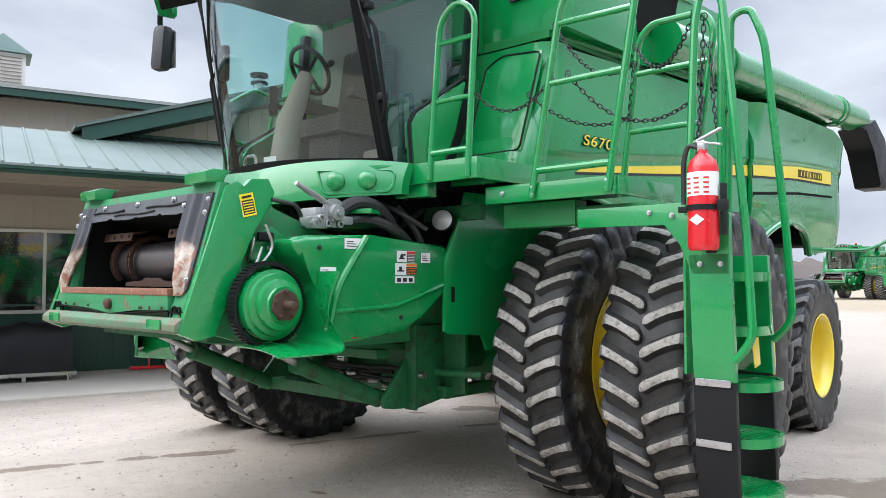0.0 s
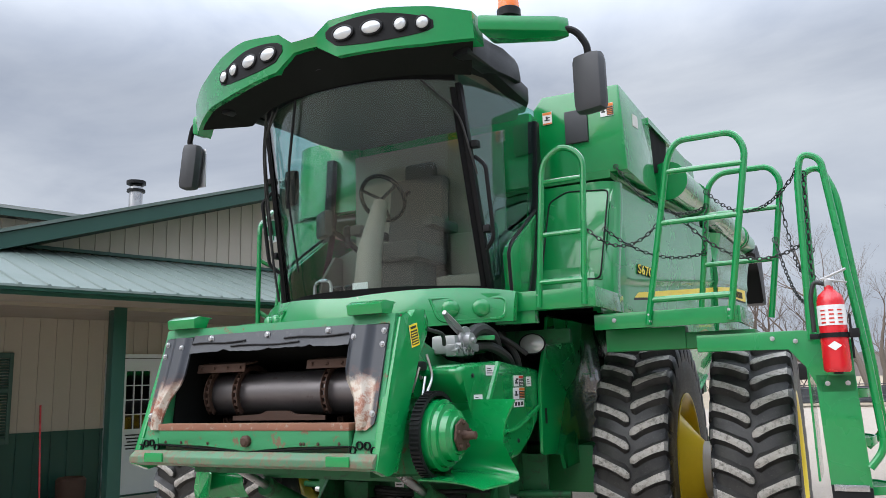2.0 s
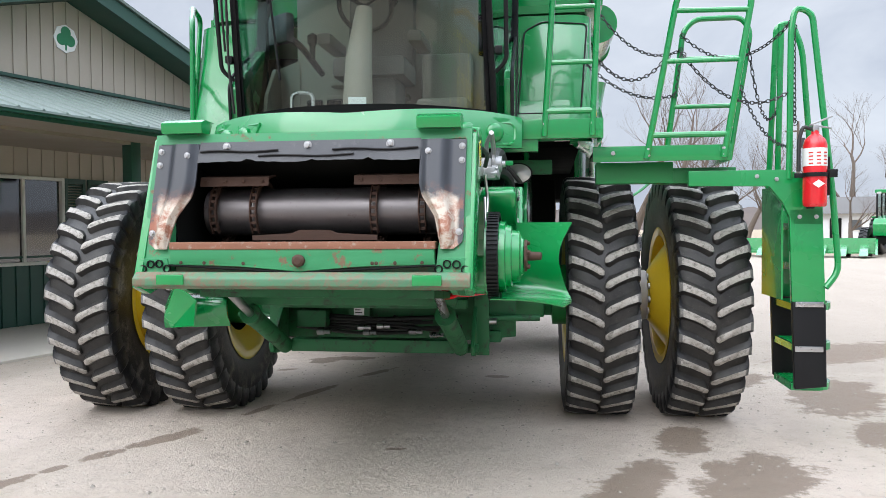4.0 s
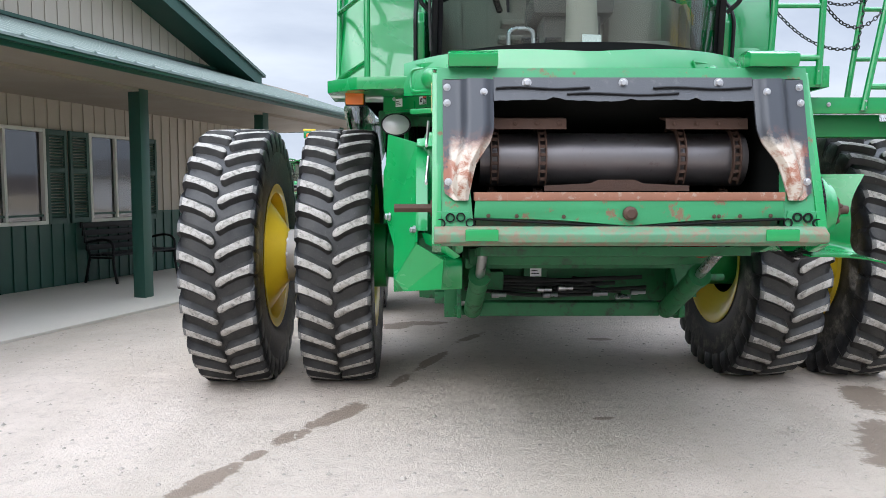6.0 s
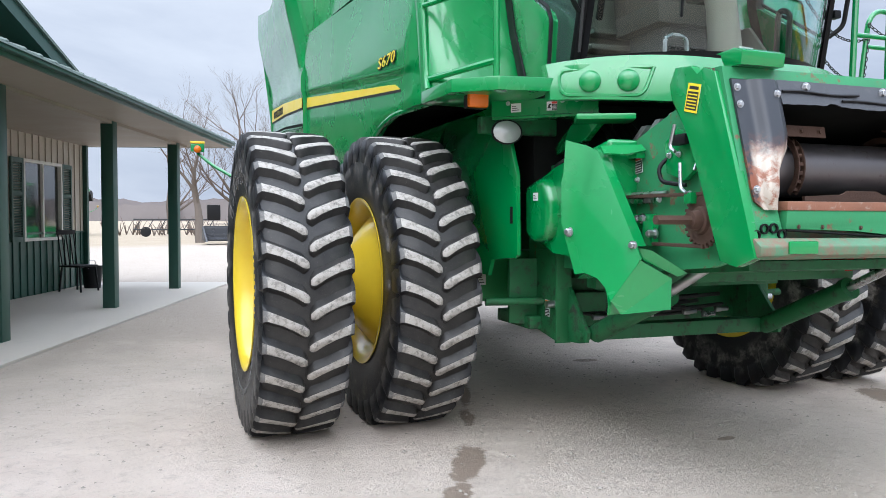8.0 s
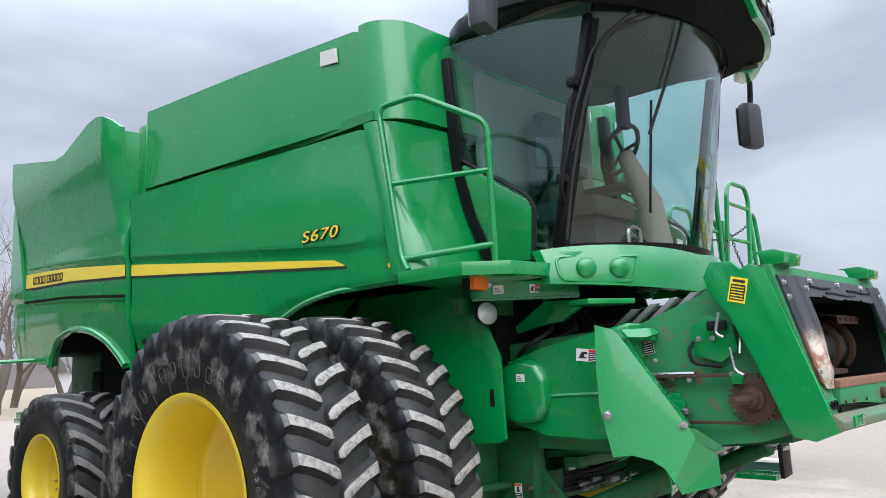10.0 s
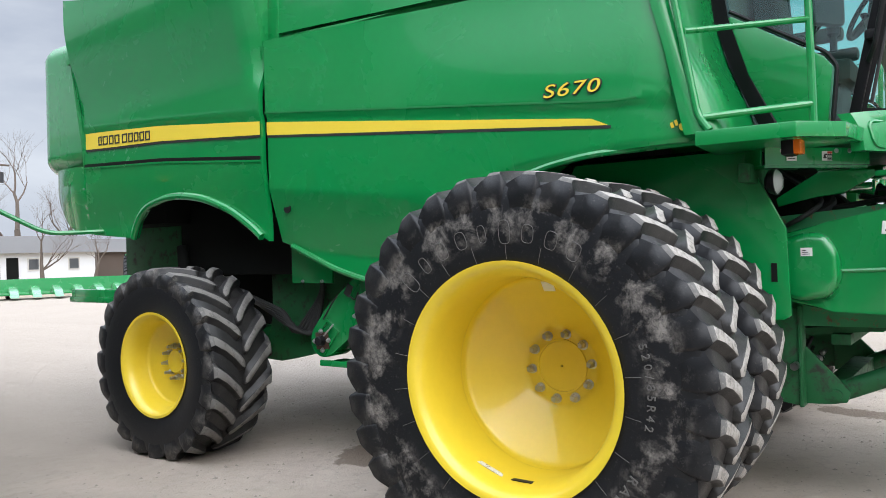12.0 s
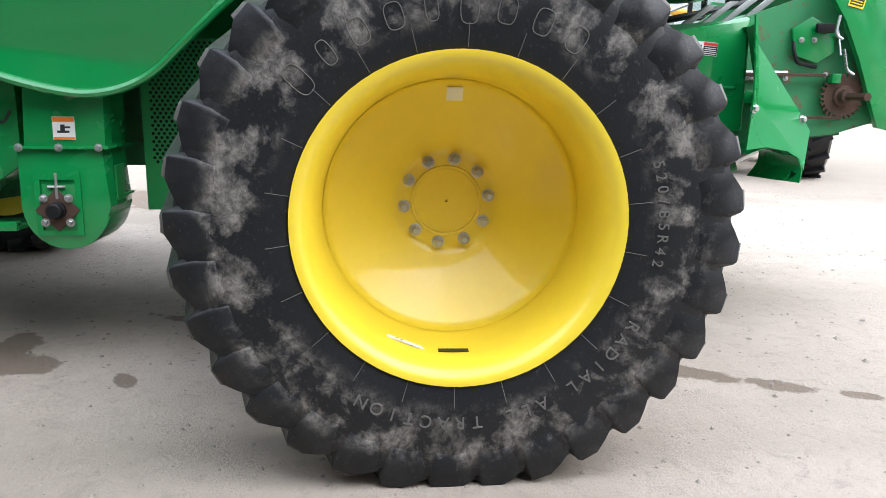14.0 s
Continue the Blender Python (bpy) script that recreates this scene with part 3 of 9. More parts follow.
holes = [(a, b2, 0.92, 2.25 if a > -5 else 2.17) for a, b2 in WIN] + [(*DOOR_U, 0.05, 2.14)]
for nm, mt, z0, z1 in (("wainscot", M_DGREEN, 0.0, 1.04), ("wall", M_TAN, 1.04, 3.3)):
    bm = bmesh.new()
    for a, b2, lo, hi in wall_pieces(U0, U1, z0, z1, holes):
        add_box(bm, (WV - 0.07, (a + b2) / 2, (lo + hi) / 2), (0.14, b2 - a, hi - lo))
        n = int((b2 - U0) / 0.229) + 1
        for k in range(n):
            u = U0 + 0.1 + 0.229 * k
            if a < u - 0.02 and u + 0.02 < b2:
                add_box(bm, (WV + 0.009, u, (lo + hi) / 2), (0.018, 0.034, hi - lo - 0.002))
    part(nm, bm, mt, office)
part("wainscot_trim", B(((WV + 0.012, (U0 + DOOR_U[0]) / 2, 1.045), (0.024, DOOR_U[0] - U0, 0.03)), ((WV + 0.012, (U1 + DOOR_U[1]) / 2, 1.045), (0.024, U1 - DOOR_U[1], 0.03)), bevel=0), M_DGREEN, office)
part("corner_trim", B(((WV, U1, 1.35), (0.16, 0.08, 2.7)), bevel=0), M_DGREEN, office)
part("end_wall", B(((WV - 4.0, U1 - 0.06, 1.65), (7.9, 0.1, 3.3)), bevel=0), M_TAN, office)
part("gable_fill", B(((WV - 0.1, 1.0, 3.3), (0.15, 15.5, 0.76)), bevel=0), M_TAN, office)
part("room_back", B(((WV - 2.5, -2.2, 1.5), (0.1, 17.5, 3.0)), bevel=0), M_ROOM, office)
part("porch_slab", B(((WV / 2 + 0.375 - 0.03, -1.9, 0.012), (2.62, 18.8, 0.035)), bevel=0.005), M_PORCH, office, "pale concrete porch floor")
for k in range(-3, 3):
    part("post", B(((0, 3.05 * k, 1.33), (0.17, 0.17, 2.66)), bevel=0.006), M_DGREEN, office, "square dark green post")
part("soffit", B(((-0.57, -1.8, 2.685), (2.72, 17.8, 0.03)), bevel=0), M_SOFFIT, office)
part("beam", B(((0, -2.0, 2.65), (0.15, 17.4, 0.05)), bevel=0), M_SOFFIT, office)
part("fascia", B(((0.79, -1.8, 2.715), (0.03, 17.9, 0.10)), ((0.83, -1.8, 2.735), (0.07, 17.9, 0.05)), bevel=0.004), M_DGREEN, office)
part("end_fascia", B(((-0.6, 7.14, 2.715), (2.8, 0.03, 0.10)), bevel=0), M_DGREEN, office)


def shed(x0, z0, x1, z1, u0, u1, step, mat_r, nm, parent, hip=0.0):
    """A sloping ribbed metal roof from its eave up to a wall."""
    bm = bmesh.new()
    n = Vector((z0 - z1, 0, x0 - x1)).normalized()
    n = n if n.z > 0 else -n
    a = [Vector((x0, u0, z0)), Vector((x0, u1, z0)), Vector((x1, u1 - hip, z1)), Vector((x1, u0, z1))]
    vs = [bm.verts.new(p) for p in a] + [bm.verts.new(p - n * 0.03) for p in a]
    for q in ((0, 1, 2, 3), (7, 6, 5, 4), (0, 4, 5, 1), (1, 5, 6, 2), (2, 6, 7, 3), (3, 7, 4, 0)):
        bm.faces.new([vs[i] for i in q])
    u = u0 + 0.1
    while u < u1 - 0.05:
        t = 1.0 if u < u1 - hip else (u1 - u) / max(hip, 1e-6)
        p, q = Vector((x0 + 0.005, u, z0)), Vector((x0 + (x1 - x0) * t, u, z0 + (z1 - z0) * t))
        add_prism_between(bm, p, q, n, 0.045, 0.02)
        u += step
    return part(nm, bm, mat_r, parent)


def add_prism_between(bm, p, q, n, w, h):
    s = (q - p).cross(n).normalized() * w / 2
    r = [p - s, p + s, p + s * 0.5 + n * h, p - s * 0.5 + n * h]
    t = [x + (q - p) for x in r]
    va, vb = [bm.verts.new(x) for x in r], [bm.verts.new(x) for x in t]
    bm.faces.new(va), bm.faces.new(vb[::-1])
    for i in range(4):
        bm.faces.new((va[i], vb[i], vb[(i + 1) % 4], va[(i + 1) % 4]))


shed(0.87, 2.775, WV - 0.02, 3.67, -10.7, 7.2, 0.305, M_ROOF, "porch_roof", office, 1.2)
# gable over the porch
PK, PZ, SL = 0.57, 5.02, 0.32
gl, gr = PK - (PZ - 3.68) / SL, PK + (PZ - 3.68) / SL
bm = bmesh.new()
add_prism(bm, [(gl, 3.68), (gr, 3.68), (PK, PZ)], "x", GV - 0.1, GV)
u = gl + 0.3
while u < gr - 0.2:
    zt = PZ - SL * abs(u - PK)
    add_box(bm, (GV + 0.008, u, (3.68 + zt) / 2), (0.016, 0.034, zt - 3.68 - 0.02))
    u += 0.229
part("gable_wall", bm, M_TAN, office)
part("gable_flashing", B(((GV + 0.02, (gl + gr) / 2, 3.70), (0.05, gr - gl, 0.05)), bevel=0), M_DGREEN, office)
for sgn, far in ((-1, gl - 0.75), (1, gr + 0.75)):
    zf = PZ - SL * abs(far - PK)
    poly = [(PK, PZ), (far, zf), (far, zf + 0.22), (PK, PZ + 0.22)]
    part("rake_board", P(poly, "x", GV + 0.52, GV + 0.56), M_DGREEN, office)
    part("rake_soffit", P([(PK, PZ + 0.01), (far, zf + 0.01), (far, zf + 0.06), (PK, PZ + 0.06)], "x", GV - 0.05, GV + 0.52), M_DGREEN, office)
    part("gable_roof", P([(PK, PZ + 0.23), (far + sgn * 0.1, zf + 0.20), (far + sgn * 0.1, zf + 0.25), (PK, PZ + 0.28)], "x", GV - 9.5, GV + 0.6), M_ROOF, office)
part("gable_emblem", lathe([(0, 0.22), (0.02, 0.22), (0.022, 0.20)], Matrix.Translation((GV, PK - 0.03, 4.43)), 8), M_WHITE, office, "octagonal white plate with a green emblem")
M_EMBLEM = plain("emblem_green", (0.015, 0.20, 0.085), 0.5, 0, 0.08)
for a in (90, 205, 335):
    m_ = Matrix.Translation((GV, PK - 0.03 + 0.085 * math.cos(radians(a)), 4.445 + 0.085 * math.sin(radians(a))))
    part("emblem_leaf", lathe([(0.0215 + 0.001 * (a / 90), 0.092), (0.028, 0.088), (0.028, 0.001)], m_, 18), M_EMBLEM, office)
part("emblem_stem", P([(PK - 0.045, 4.25), (PK - 0.015, 4.25), (PK - 0.01, 4.42), (PK - 0.05, 4.42)], "x", GV + 0.021, GV + 0.026), M_EMBLEM, office)
part("peak_sign", P([(PK - 0.28, 5.08), (PK + 0.28, 5.08), (PK + 0.28, 5.25), (PK, 5.36), (PK - 0.28, 5.25)], "x", GV + 0.57, GV + 0.60), M_WHITE, office, "small white plate at the gable's peak")
for k in range(5):
    part("sign_bar", B(((GV + 0.603, PK - 0.2 + 0.1 * k, 5.165), (0.006, 0.062, 0.10)), bevel=0), M_DGREEN, office)


SLATS = []


def window(u0, u1, z0, z1, shutters=(True, True)):
    first = False
    fr = part("window_frame", B(((WV + 0.02, u0 + 0.025, (z0 + z1) / 2), (0.07, 0.05, z1 - z0)), ((WV + 0.02, u1 - 0.025, (z0 + z1) / 2), (0.07, 0.05, z1 - z0)),
                                ((WV + 0.02, (u0 + u1) / 2, z1 - 0.025), (0.068, u1 - u0 - 0.1, 0.05)), ((WV + 0.02, (u0 + u1) / 2, z0 + 0.025), (0.068, u1 - u0 - 0.1, 0.05)),
                                ((WV + 0.015, (u0 + u1) / 2, (z0 + z1) / 2), (0.05, 0.045, z1 - z0 - 0.1)), bevel=0.004), M_WFRAME, office)
    for k in (0, 1):
        a = u0 + 0.05 + k * (u1 - u0 - 0.1) / 2
        g = part("pane", B(((WV - 0.005, a + (u1 - u0 - 0.1) / 4, (z0 + z1) / 2), (0.006, (u1 - u0) / 2 - 0.08, z1 - z0 - 0.11)), bevel=0), M_WINGLASS, fr)
    bl = bmesh.new()
    for k in range(26):
        add_box(bl, (WV - 0.10, u0 + (u1 - u0) * 0.27, z1 - 0.08 - k * 0.047), (0.012, (u1 - u0) * 0.42, 0.040))
    part("blind", bl, M_BLIND, fr)
    for side, on in zip((-1, 1), shutters):
        if not on:
            continue
        uc = (u0 - 0.20) if side < 0 else (u1 + 0.20)
        bm = B(((WV + 0.035, uc - 0.165, (z0 + z1) / 2), (0.04, 0.05, z1 - z0)), ((WV + 0.035, uc + 0.165, (z0 + z1) / 2), (0.04, 0.05, z1 - z0)),
               ((WV + 0.035, uc, z1 - 0.04), (0.038, 0.28, 0.08)), ((WV + 0.035, uc, z0 + 0.04), (0.038, 0.28, 0.08)), ((WV + 0.035, uc, (z0 + z1) / 2 + 0.1), (0.038, 0.28, 0.06)), bevel=0.003)
        sh = part("shutter", bm, M_SHUTTER, office, "louvred grey-green shutter")
        n = 28
        if not SLATS:
            bm = bmesh.new()
            add_box(bm, (0, 0, 0), (0.026, 0.28, 0.018), 0, roty(35))
            SLATS.append(part("slat", bm, M_SHUTTER, sh).data)
            first = True
        for k in range(n):
            z = z0 + 0.10 + (z1 - z0 - 0.2) * k / (n - 1)
            sl_ = [o for o in sh.children if o.name.startswith("slat")][0] if first and k == 0 else new("slat", SLATS[0])
            sl_.parent = sh
            sl_.location = (WV + 0.03, uc, z)
        first = False


for a, b2 in WIN:
    window(a, b2, 0.92, 2.25 if a > -5 else 2.17, (a > -5, True))
bm = B(((WV + 0.02, DOOR_U[0] + 0.03, 1.10), (0.08, 0.06, 2.12)), ((WV + 0.02, DOOR_U[1] - 0.03, 1.10), (0.08, 0.06, 2.12)), ((WV + 0.02, sum(DOOR_U) / 2, 2.13), (0.078, 0.84, 0.06)), bevel=0.004)
fr = part("door_frame", bm, M_DOOR, office)
du = sum(DOOR_U) / 2
bm = bmesh.new()
for a, b2, lo, hi in wall_pieces(DOOR_U[0] + 0.06, DOOR_U[1] - 0.06, 0.06, 2.09, [(du - 0.18, du + 0.20, 1.02, 1.90)]):
    add_box(bm, (WV - 0.01, (a + b2) / 2, (lo + hi) / 2), (0.045, b2 - a, hi - lo))
dr = part("door", bm, M_DOOR, office, "white entrance door with a glazed upper half")
part("door_pane", B(((WV - 0.01, du + 0.01, 1.46), (0.008, 0.38, 0.88)), bevel=0), M_WINGLASS, dr)
part("door_bars", B(*[((WV + 0.008, du + 0.01 + k * 0.127 - 0.064, 1.46), (0.012, 0.016, 0.88)) for k in (0, 1)], *[((WV + 0.008, du + 0.01, 1.24 + 0.22 * k), (0.012, 0.38, 0.016)) for k in range(3)], bevel=0), M_DOOR, dr)
part("door_handle", B(((WV + 0.03, DOOR_U[1] - 0.12, 1.0), (0.05, 0.10, 0.03)), bevel=0.006), M_STEEL, dr)
part("door_lock", B(((WV + 0.02, DOOR_U[1] - 0.12, 1.12), (0.03, 0.05, 0.05)), bevel=0.006), M_STEEL, dr)
bars = B(*[((WV + 0.016, du - 0.02, 0.93 - 0.05 * k), (0.003, 0.30 - 0.03 * (k % 3), 0.022)) for k in range(5)], bevel=0)
part("door_notice", bars, M_INK, dr)

# taller hall behind the office
hall = thing("hall", "tall tan metal hall with a pale roof behind the office", "building", m=BT)
HV, HZ = -7.6, 5.27
part("wall", B(((HV - 6, -9.5, HZ / 2), (12, 25, HZ)), bevel=0), M_TAN, hall)
bm = bmesh.new()
for k in range(102):
    add_box(bm, (HV + 0.012, -21.8 + 0.24 * k, HZ / 2), (0.02, 0.04, HZ))
part("wall_ribs", bm, M_TAN, hall)
part("fascia", B(((HV + 0.5, -9.5, HZ + 0.06), (0.05, 25.6, 0.22)), bevel=0), M_DGREEN, hall)
part("roof", P([(HV + 0.55, HZ + 0.17), (HV - 6.2, HZ + 1.62), (HV - 12.6, HZ + 0.17), (HV - 12.6, HZ + 0.10), (HV - 6.2, HZ + 1.54), (HV + 0.55, HZ + 0.10)], "y", -22.3, 3.3), M_ROOF_B, hall)
cup = part("cupola", B(((HV - 6.2, -5.2, HZ + 1.9), (1.1, 1.1, 1.1)), bevel=0.01), M_WFRAME, hall, "louvred white roof cupola")
bm = bmesh.new()
v = [bm.verts.new(p) for p in ((HV - 6.9, -5.9, HZ + 2.42), (HV - 5.5, -5.9, HZ + 2.42), (HV - 5.5, -4.5, HZ + 2.42), (HV - 6.9, -4.5, HZ + 2.42), (HV - 6.2, -5.2, HZ + 3.1))]
for q in ((0, 1, 4), (1, 2, 4), (2, 3, 4), (3, 0, 4), (3, 2, 1, 0)):
    bm.faces.new([v[i] for i in q])
part("cupola_roof", bm, M_DGREEN, cup)
part("cupola_louvres", B(*[((HV - 5.63, -5.2, HZ + 1.6 + 0.1 * k), (0.04, 0.9, 0.02)) for k in range(8)], bevel=0), M_SOFFIT, cup)
part("flue", lathe([(0, 0.14), (1.1, 0.14)], Matrix.Translation((-6.0, -0.27, 4.85)) @ Matrix.Rotation(radians(-90), 4, "Y"), 20), M_STEEL, hall, "round metal flue with a dark cap")
part("flue_cap", lathe([(0, 0.19), (0.05, 0.19), (0.06, 0.13), (0.16, 0.13), (0.17, 0.2), (0.24, 0.2)], Matrix.Translation((-6.0, -0.27, 5.84)) @ Matrix.Rotation(radians(-90), 4, "Y"), 20), M_BLACK, hall)


# porch furniture
def bench(u):
    b0 = thing("garden_bench", "dark slatted garden bench with curled iron arms on the porch", "bench", m=BT @ Matrix.Translation((WV + 0.42, u, 0.03)))
    for k in range(4):
        part("seat_slat", B(((-0.16 + 0.12 * k, 0, 0.42), (0.09, 1.5, 0.03))), M_BLACK, b0)
    for k in range(4):
        part("back_slat", B(((-0.24 - 0.03 * k, 0, 0.52 + 0.11 * k), (0.03, 1.5, 0.08))), M_BLACK, b0)
    for s in (-0.72, 0.72):
        part("arm", T(([(0.26, s, 0.0), (0.20, s, 0.30), (0.22, s, 0.60), (0.05, s, 0.66), (-0.26, s, 0.60)], 0.02), seg=8, corner=0.09), M_BLACKTRIM, b0)
        part("leg", T(([(-0.30, s, 0.0), (-0.20, s, 0.40), (-0.34, s, 0.90)], 0.02), ([(-0.2, s, 0.38), (0.22, s, 0.38)], 0.018), seg=8), M_BLACKTRIM, b0)
    return b0


bench(1.75)
ch = thing("wooden_chair", "weathered dark wooden spindle-back chair on the porch", "chair", m=BT @ Matrix.Translation((WV + 0.45, 5.55, 0.03)) @ Matrix.Rotation(radians(-20), 4, "Z"))
part("seat", B(((0, 0, 0.44), (0.44, 0.44, 0.035)), bevel=0.01), M_BLACK, ch)
for sx in (-0.19, 0.19):
    for sy in (-0.18, 0.18):
        part("leg", T(([(sx * 1.2, sy * 1.15, 0), (sx, sy, 0.43)], 0.017), seg=8), M_BLACK, ch)
part("top_rail", B(((-0.27, 0, 1.02), (0.03, 0.42, 0.08)), bevel=0.01), M_BLACK, ch)
for k in range(5):
    part("spindle", T(([(-0.19, -0.17 + 0.085 * k, 0.45), (-0.27, -0.18 + 0.09 * k, 1.0)], 0.010), seg=6), M_BLACK, ch)
bk = thing("bucket", "dark metal bucket beside the porch chair", "bucket", m=BT @ Matrix.Translation((WV + 0.42, 6.2, 0.03)))
part("pail", lathe([(0.0, 0.14), (0.38, 0.18), (0.40, 0.185), (0.39, 0.17), (0.02, 0.13)], Matrix.Rotation(radians(-90), 4, "Y"), 24), M_BLACK, bk)
part("bail", T(([(0, -0.18, 0.36), (0, -0.12, 0.50), (0, 0.12, 0.50), (0, 0.18, 0.36)], 0.006), seg=6), M_STEEL, bk)

# ---- combine harvester: x across (its left is +x), it faces -y, front axle under y = 0 ----
combine = thing("combine_harvester", "green combine harvester with yellow rims, dual front wheels and no header", "combine harvester")


# how far each stretch of a lug spreads towards its root, from the shoulder to the middle
FLARE = (1.15, 1.2, 1.45, 2.2, 2.2, 2.1, 2.0, 1.8, 1.5)


M_ALU_RING = plain("dull_steel_ring", (0.42, 0.40, 0.37), 0.5, 0.6, 0.2)


# wheels
def tyre_bm(R, half, r_rim, lugs, sink, turn=1, lug_h=0.045, phase=0.0, seg=66, sweep=1.0):
    """Tractor tyre about local x: carcass and slanted lugs; flat where it stands (sink below the hub)."""
    bm = bmesh.new()
    k = R - r_rim
    prof = [(half * 0.82, r_rim - 0.03), (half * 0.92, r_rim), (half * 0.98, r_rim + 0.06 * k / 0.44), (half * 1.05, r_rim + 0.19 * k / 0.44), (half * 1.03, r_rim + 0.29 * k / 0.44),
            (half * 1.0, R - lug_h - 0.038), (half * 0.90, R - lug_h - 0.004), (half * 0.4, R - lug_h + 0.004), (0, R - lug_h + 0.005)]
    prof = prof + [(-a, r) for a, r in prof[-2::-1]]
    add_lathe(bm, prof, None, seg, 0, True)
    for side in (1, -1):
        for i in range(lugs):
            t0 = 2 * math.pi * (i + (0.5 if side < 0 else 0)) / lugs + phase
            st = [(half * 1.035, r_rim + 0.27 * k / 0.44, -0.3, 3.3, 0.012), (half * 1.04, R - lug_h - 0.045, -0.2, 3.5, 0.03), (half * 1.005, R - 0.022, 0.1, 3.0, 0.045),
                  (half * 0.91, R - 0.008, 0.35, 1.95, 0.055), (half * 0.62, R - 0.002, 1.9, 1.78, 0.055), (half * 0.34, R, 3.9, 1.85, 0.055), (half * 0.14, R + 0.001, 5.5, 2.2, 0.055), (half * 0.055, R - 0.001, 6.1, 1.7, 0.055), (half * 0.01, R - 0.008, 6.35, 1.0, 0.055)]
            prev = None
            for j, (a, r, dt, w, dep) in enumerate(st):
                row = []
                cut = (0.005, 0.008, 0.010, 0.014, 0.010, 0.007, 0.007, 0.006, 0.004)[j]
                tw = (0.80, 0.84, 0.90, 0.95, 0.92, 0.88, 0.88, 0.88, 0.88)[j]
                # the shoulder end is steep on one flank and falls gently on the other
                flanks = ((tw * 0.88, 1.0, FLARE[j] * 0.95, 0.0), (tw * 0.60, 1.30, FLARE[j] * 1.65, 0.012)) if j < 3 else ((tw, 1.06, FLARE[j], 0.0), (tw, 1.06, FLARE[j] * 1.12, 0.0))
                for dd, lvl in ((-1, 0), (1, 0), (1, 1), (1, 2), (-1, 2), (-1, 1)):
                    fl = flanks[0 if dd == turn else 1]
                    rr = r - (0.0, cut + fl[3], dep)[lvl] - (0.003 if j == 2 and lvl == 0 and dd != turn else 0)
                    th = t0 + turn * sweep * radians(dt) + dd * radians(w * (0.9 if j > 2 else 1.0)) * fl[lvl] * 33 / lugs
                    aa = a - (half * 0.05 if lvl == 2 and j < 3 else 0)
                    row.append(bm.verts.new((side * aa, -rr * math.sin(th), rr * math.cos(th))))
                if prev:
                    for q in range(6):
                        f = bm.faces.new((prev[q], prev[(q + 1) % 6], row[(q + 1) % 6], row[q]))
                        f.material_index = (1 if j >= 4 else 2) if q == 0 and j > 2 else 0
                else:
                    bm.faces.new(row)
                prev = row
            bm.faces.new(prev[::-1])
    for v in bm.verts:
        if v.co.z < -sink:
            v.co.x *= 1.0 + 0.35 * (-sink - v.co.z)
            v.co.z = -sink + 0.001
    return bm


AXLE_TURN = 1.7     # the axle stands a little askew to the yard's axes, degrees


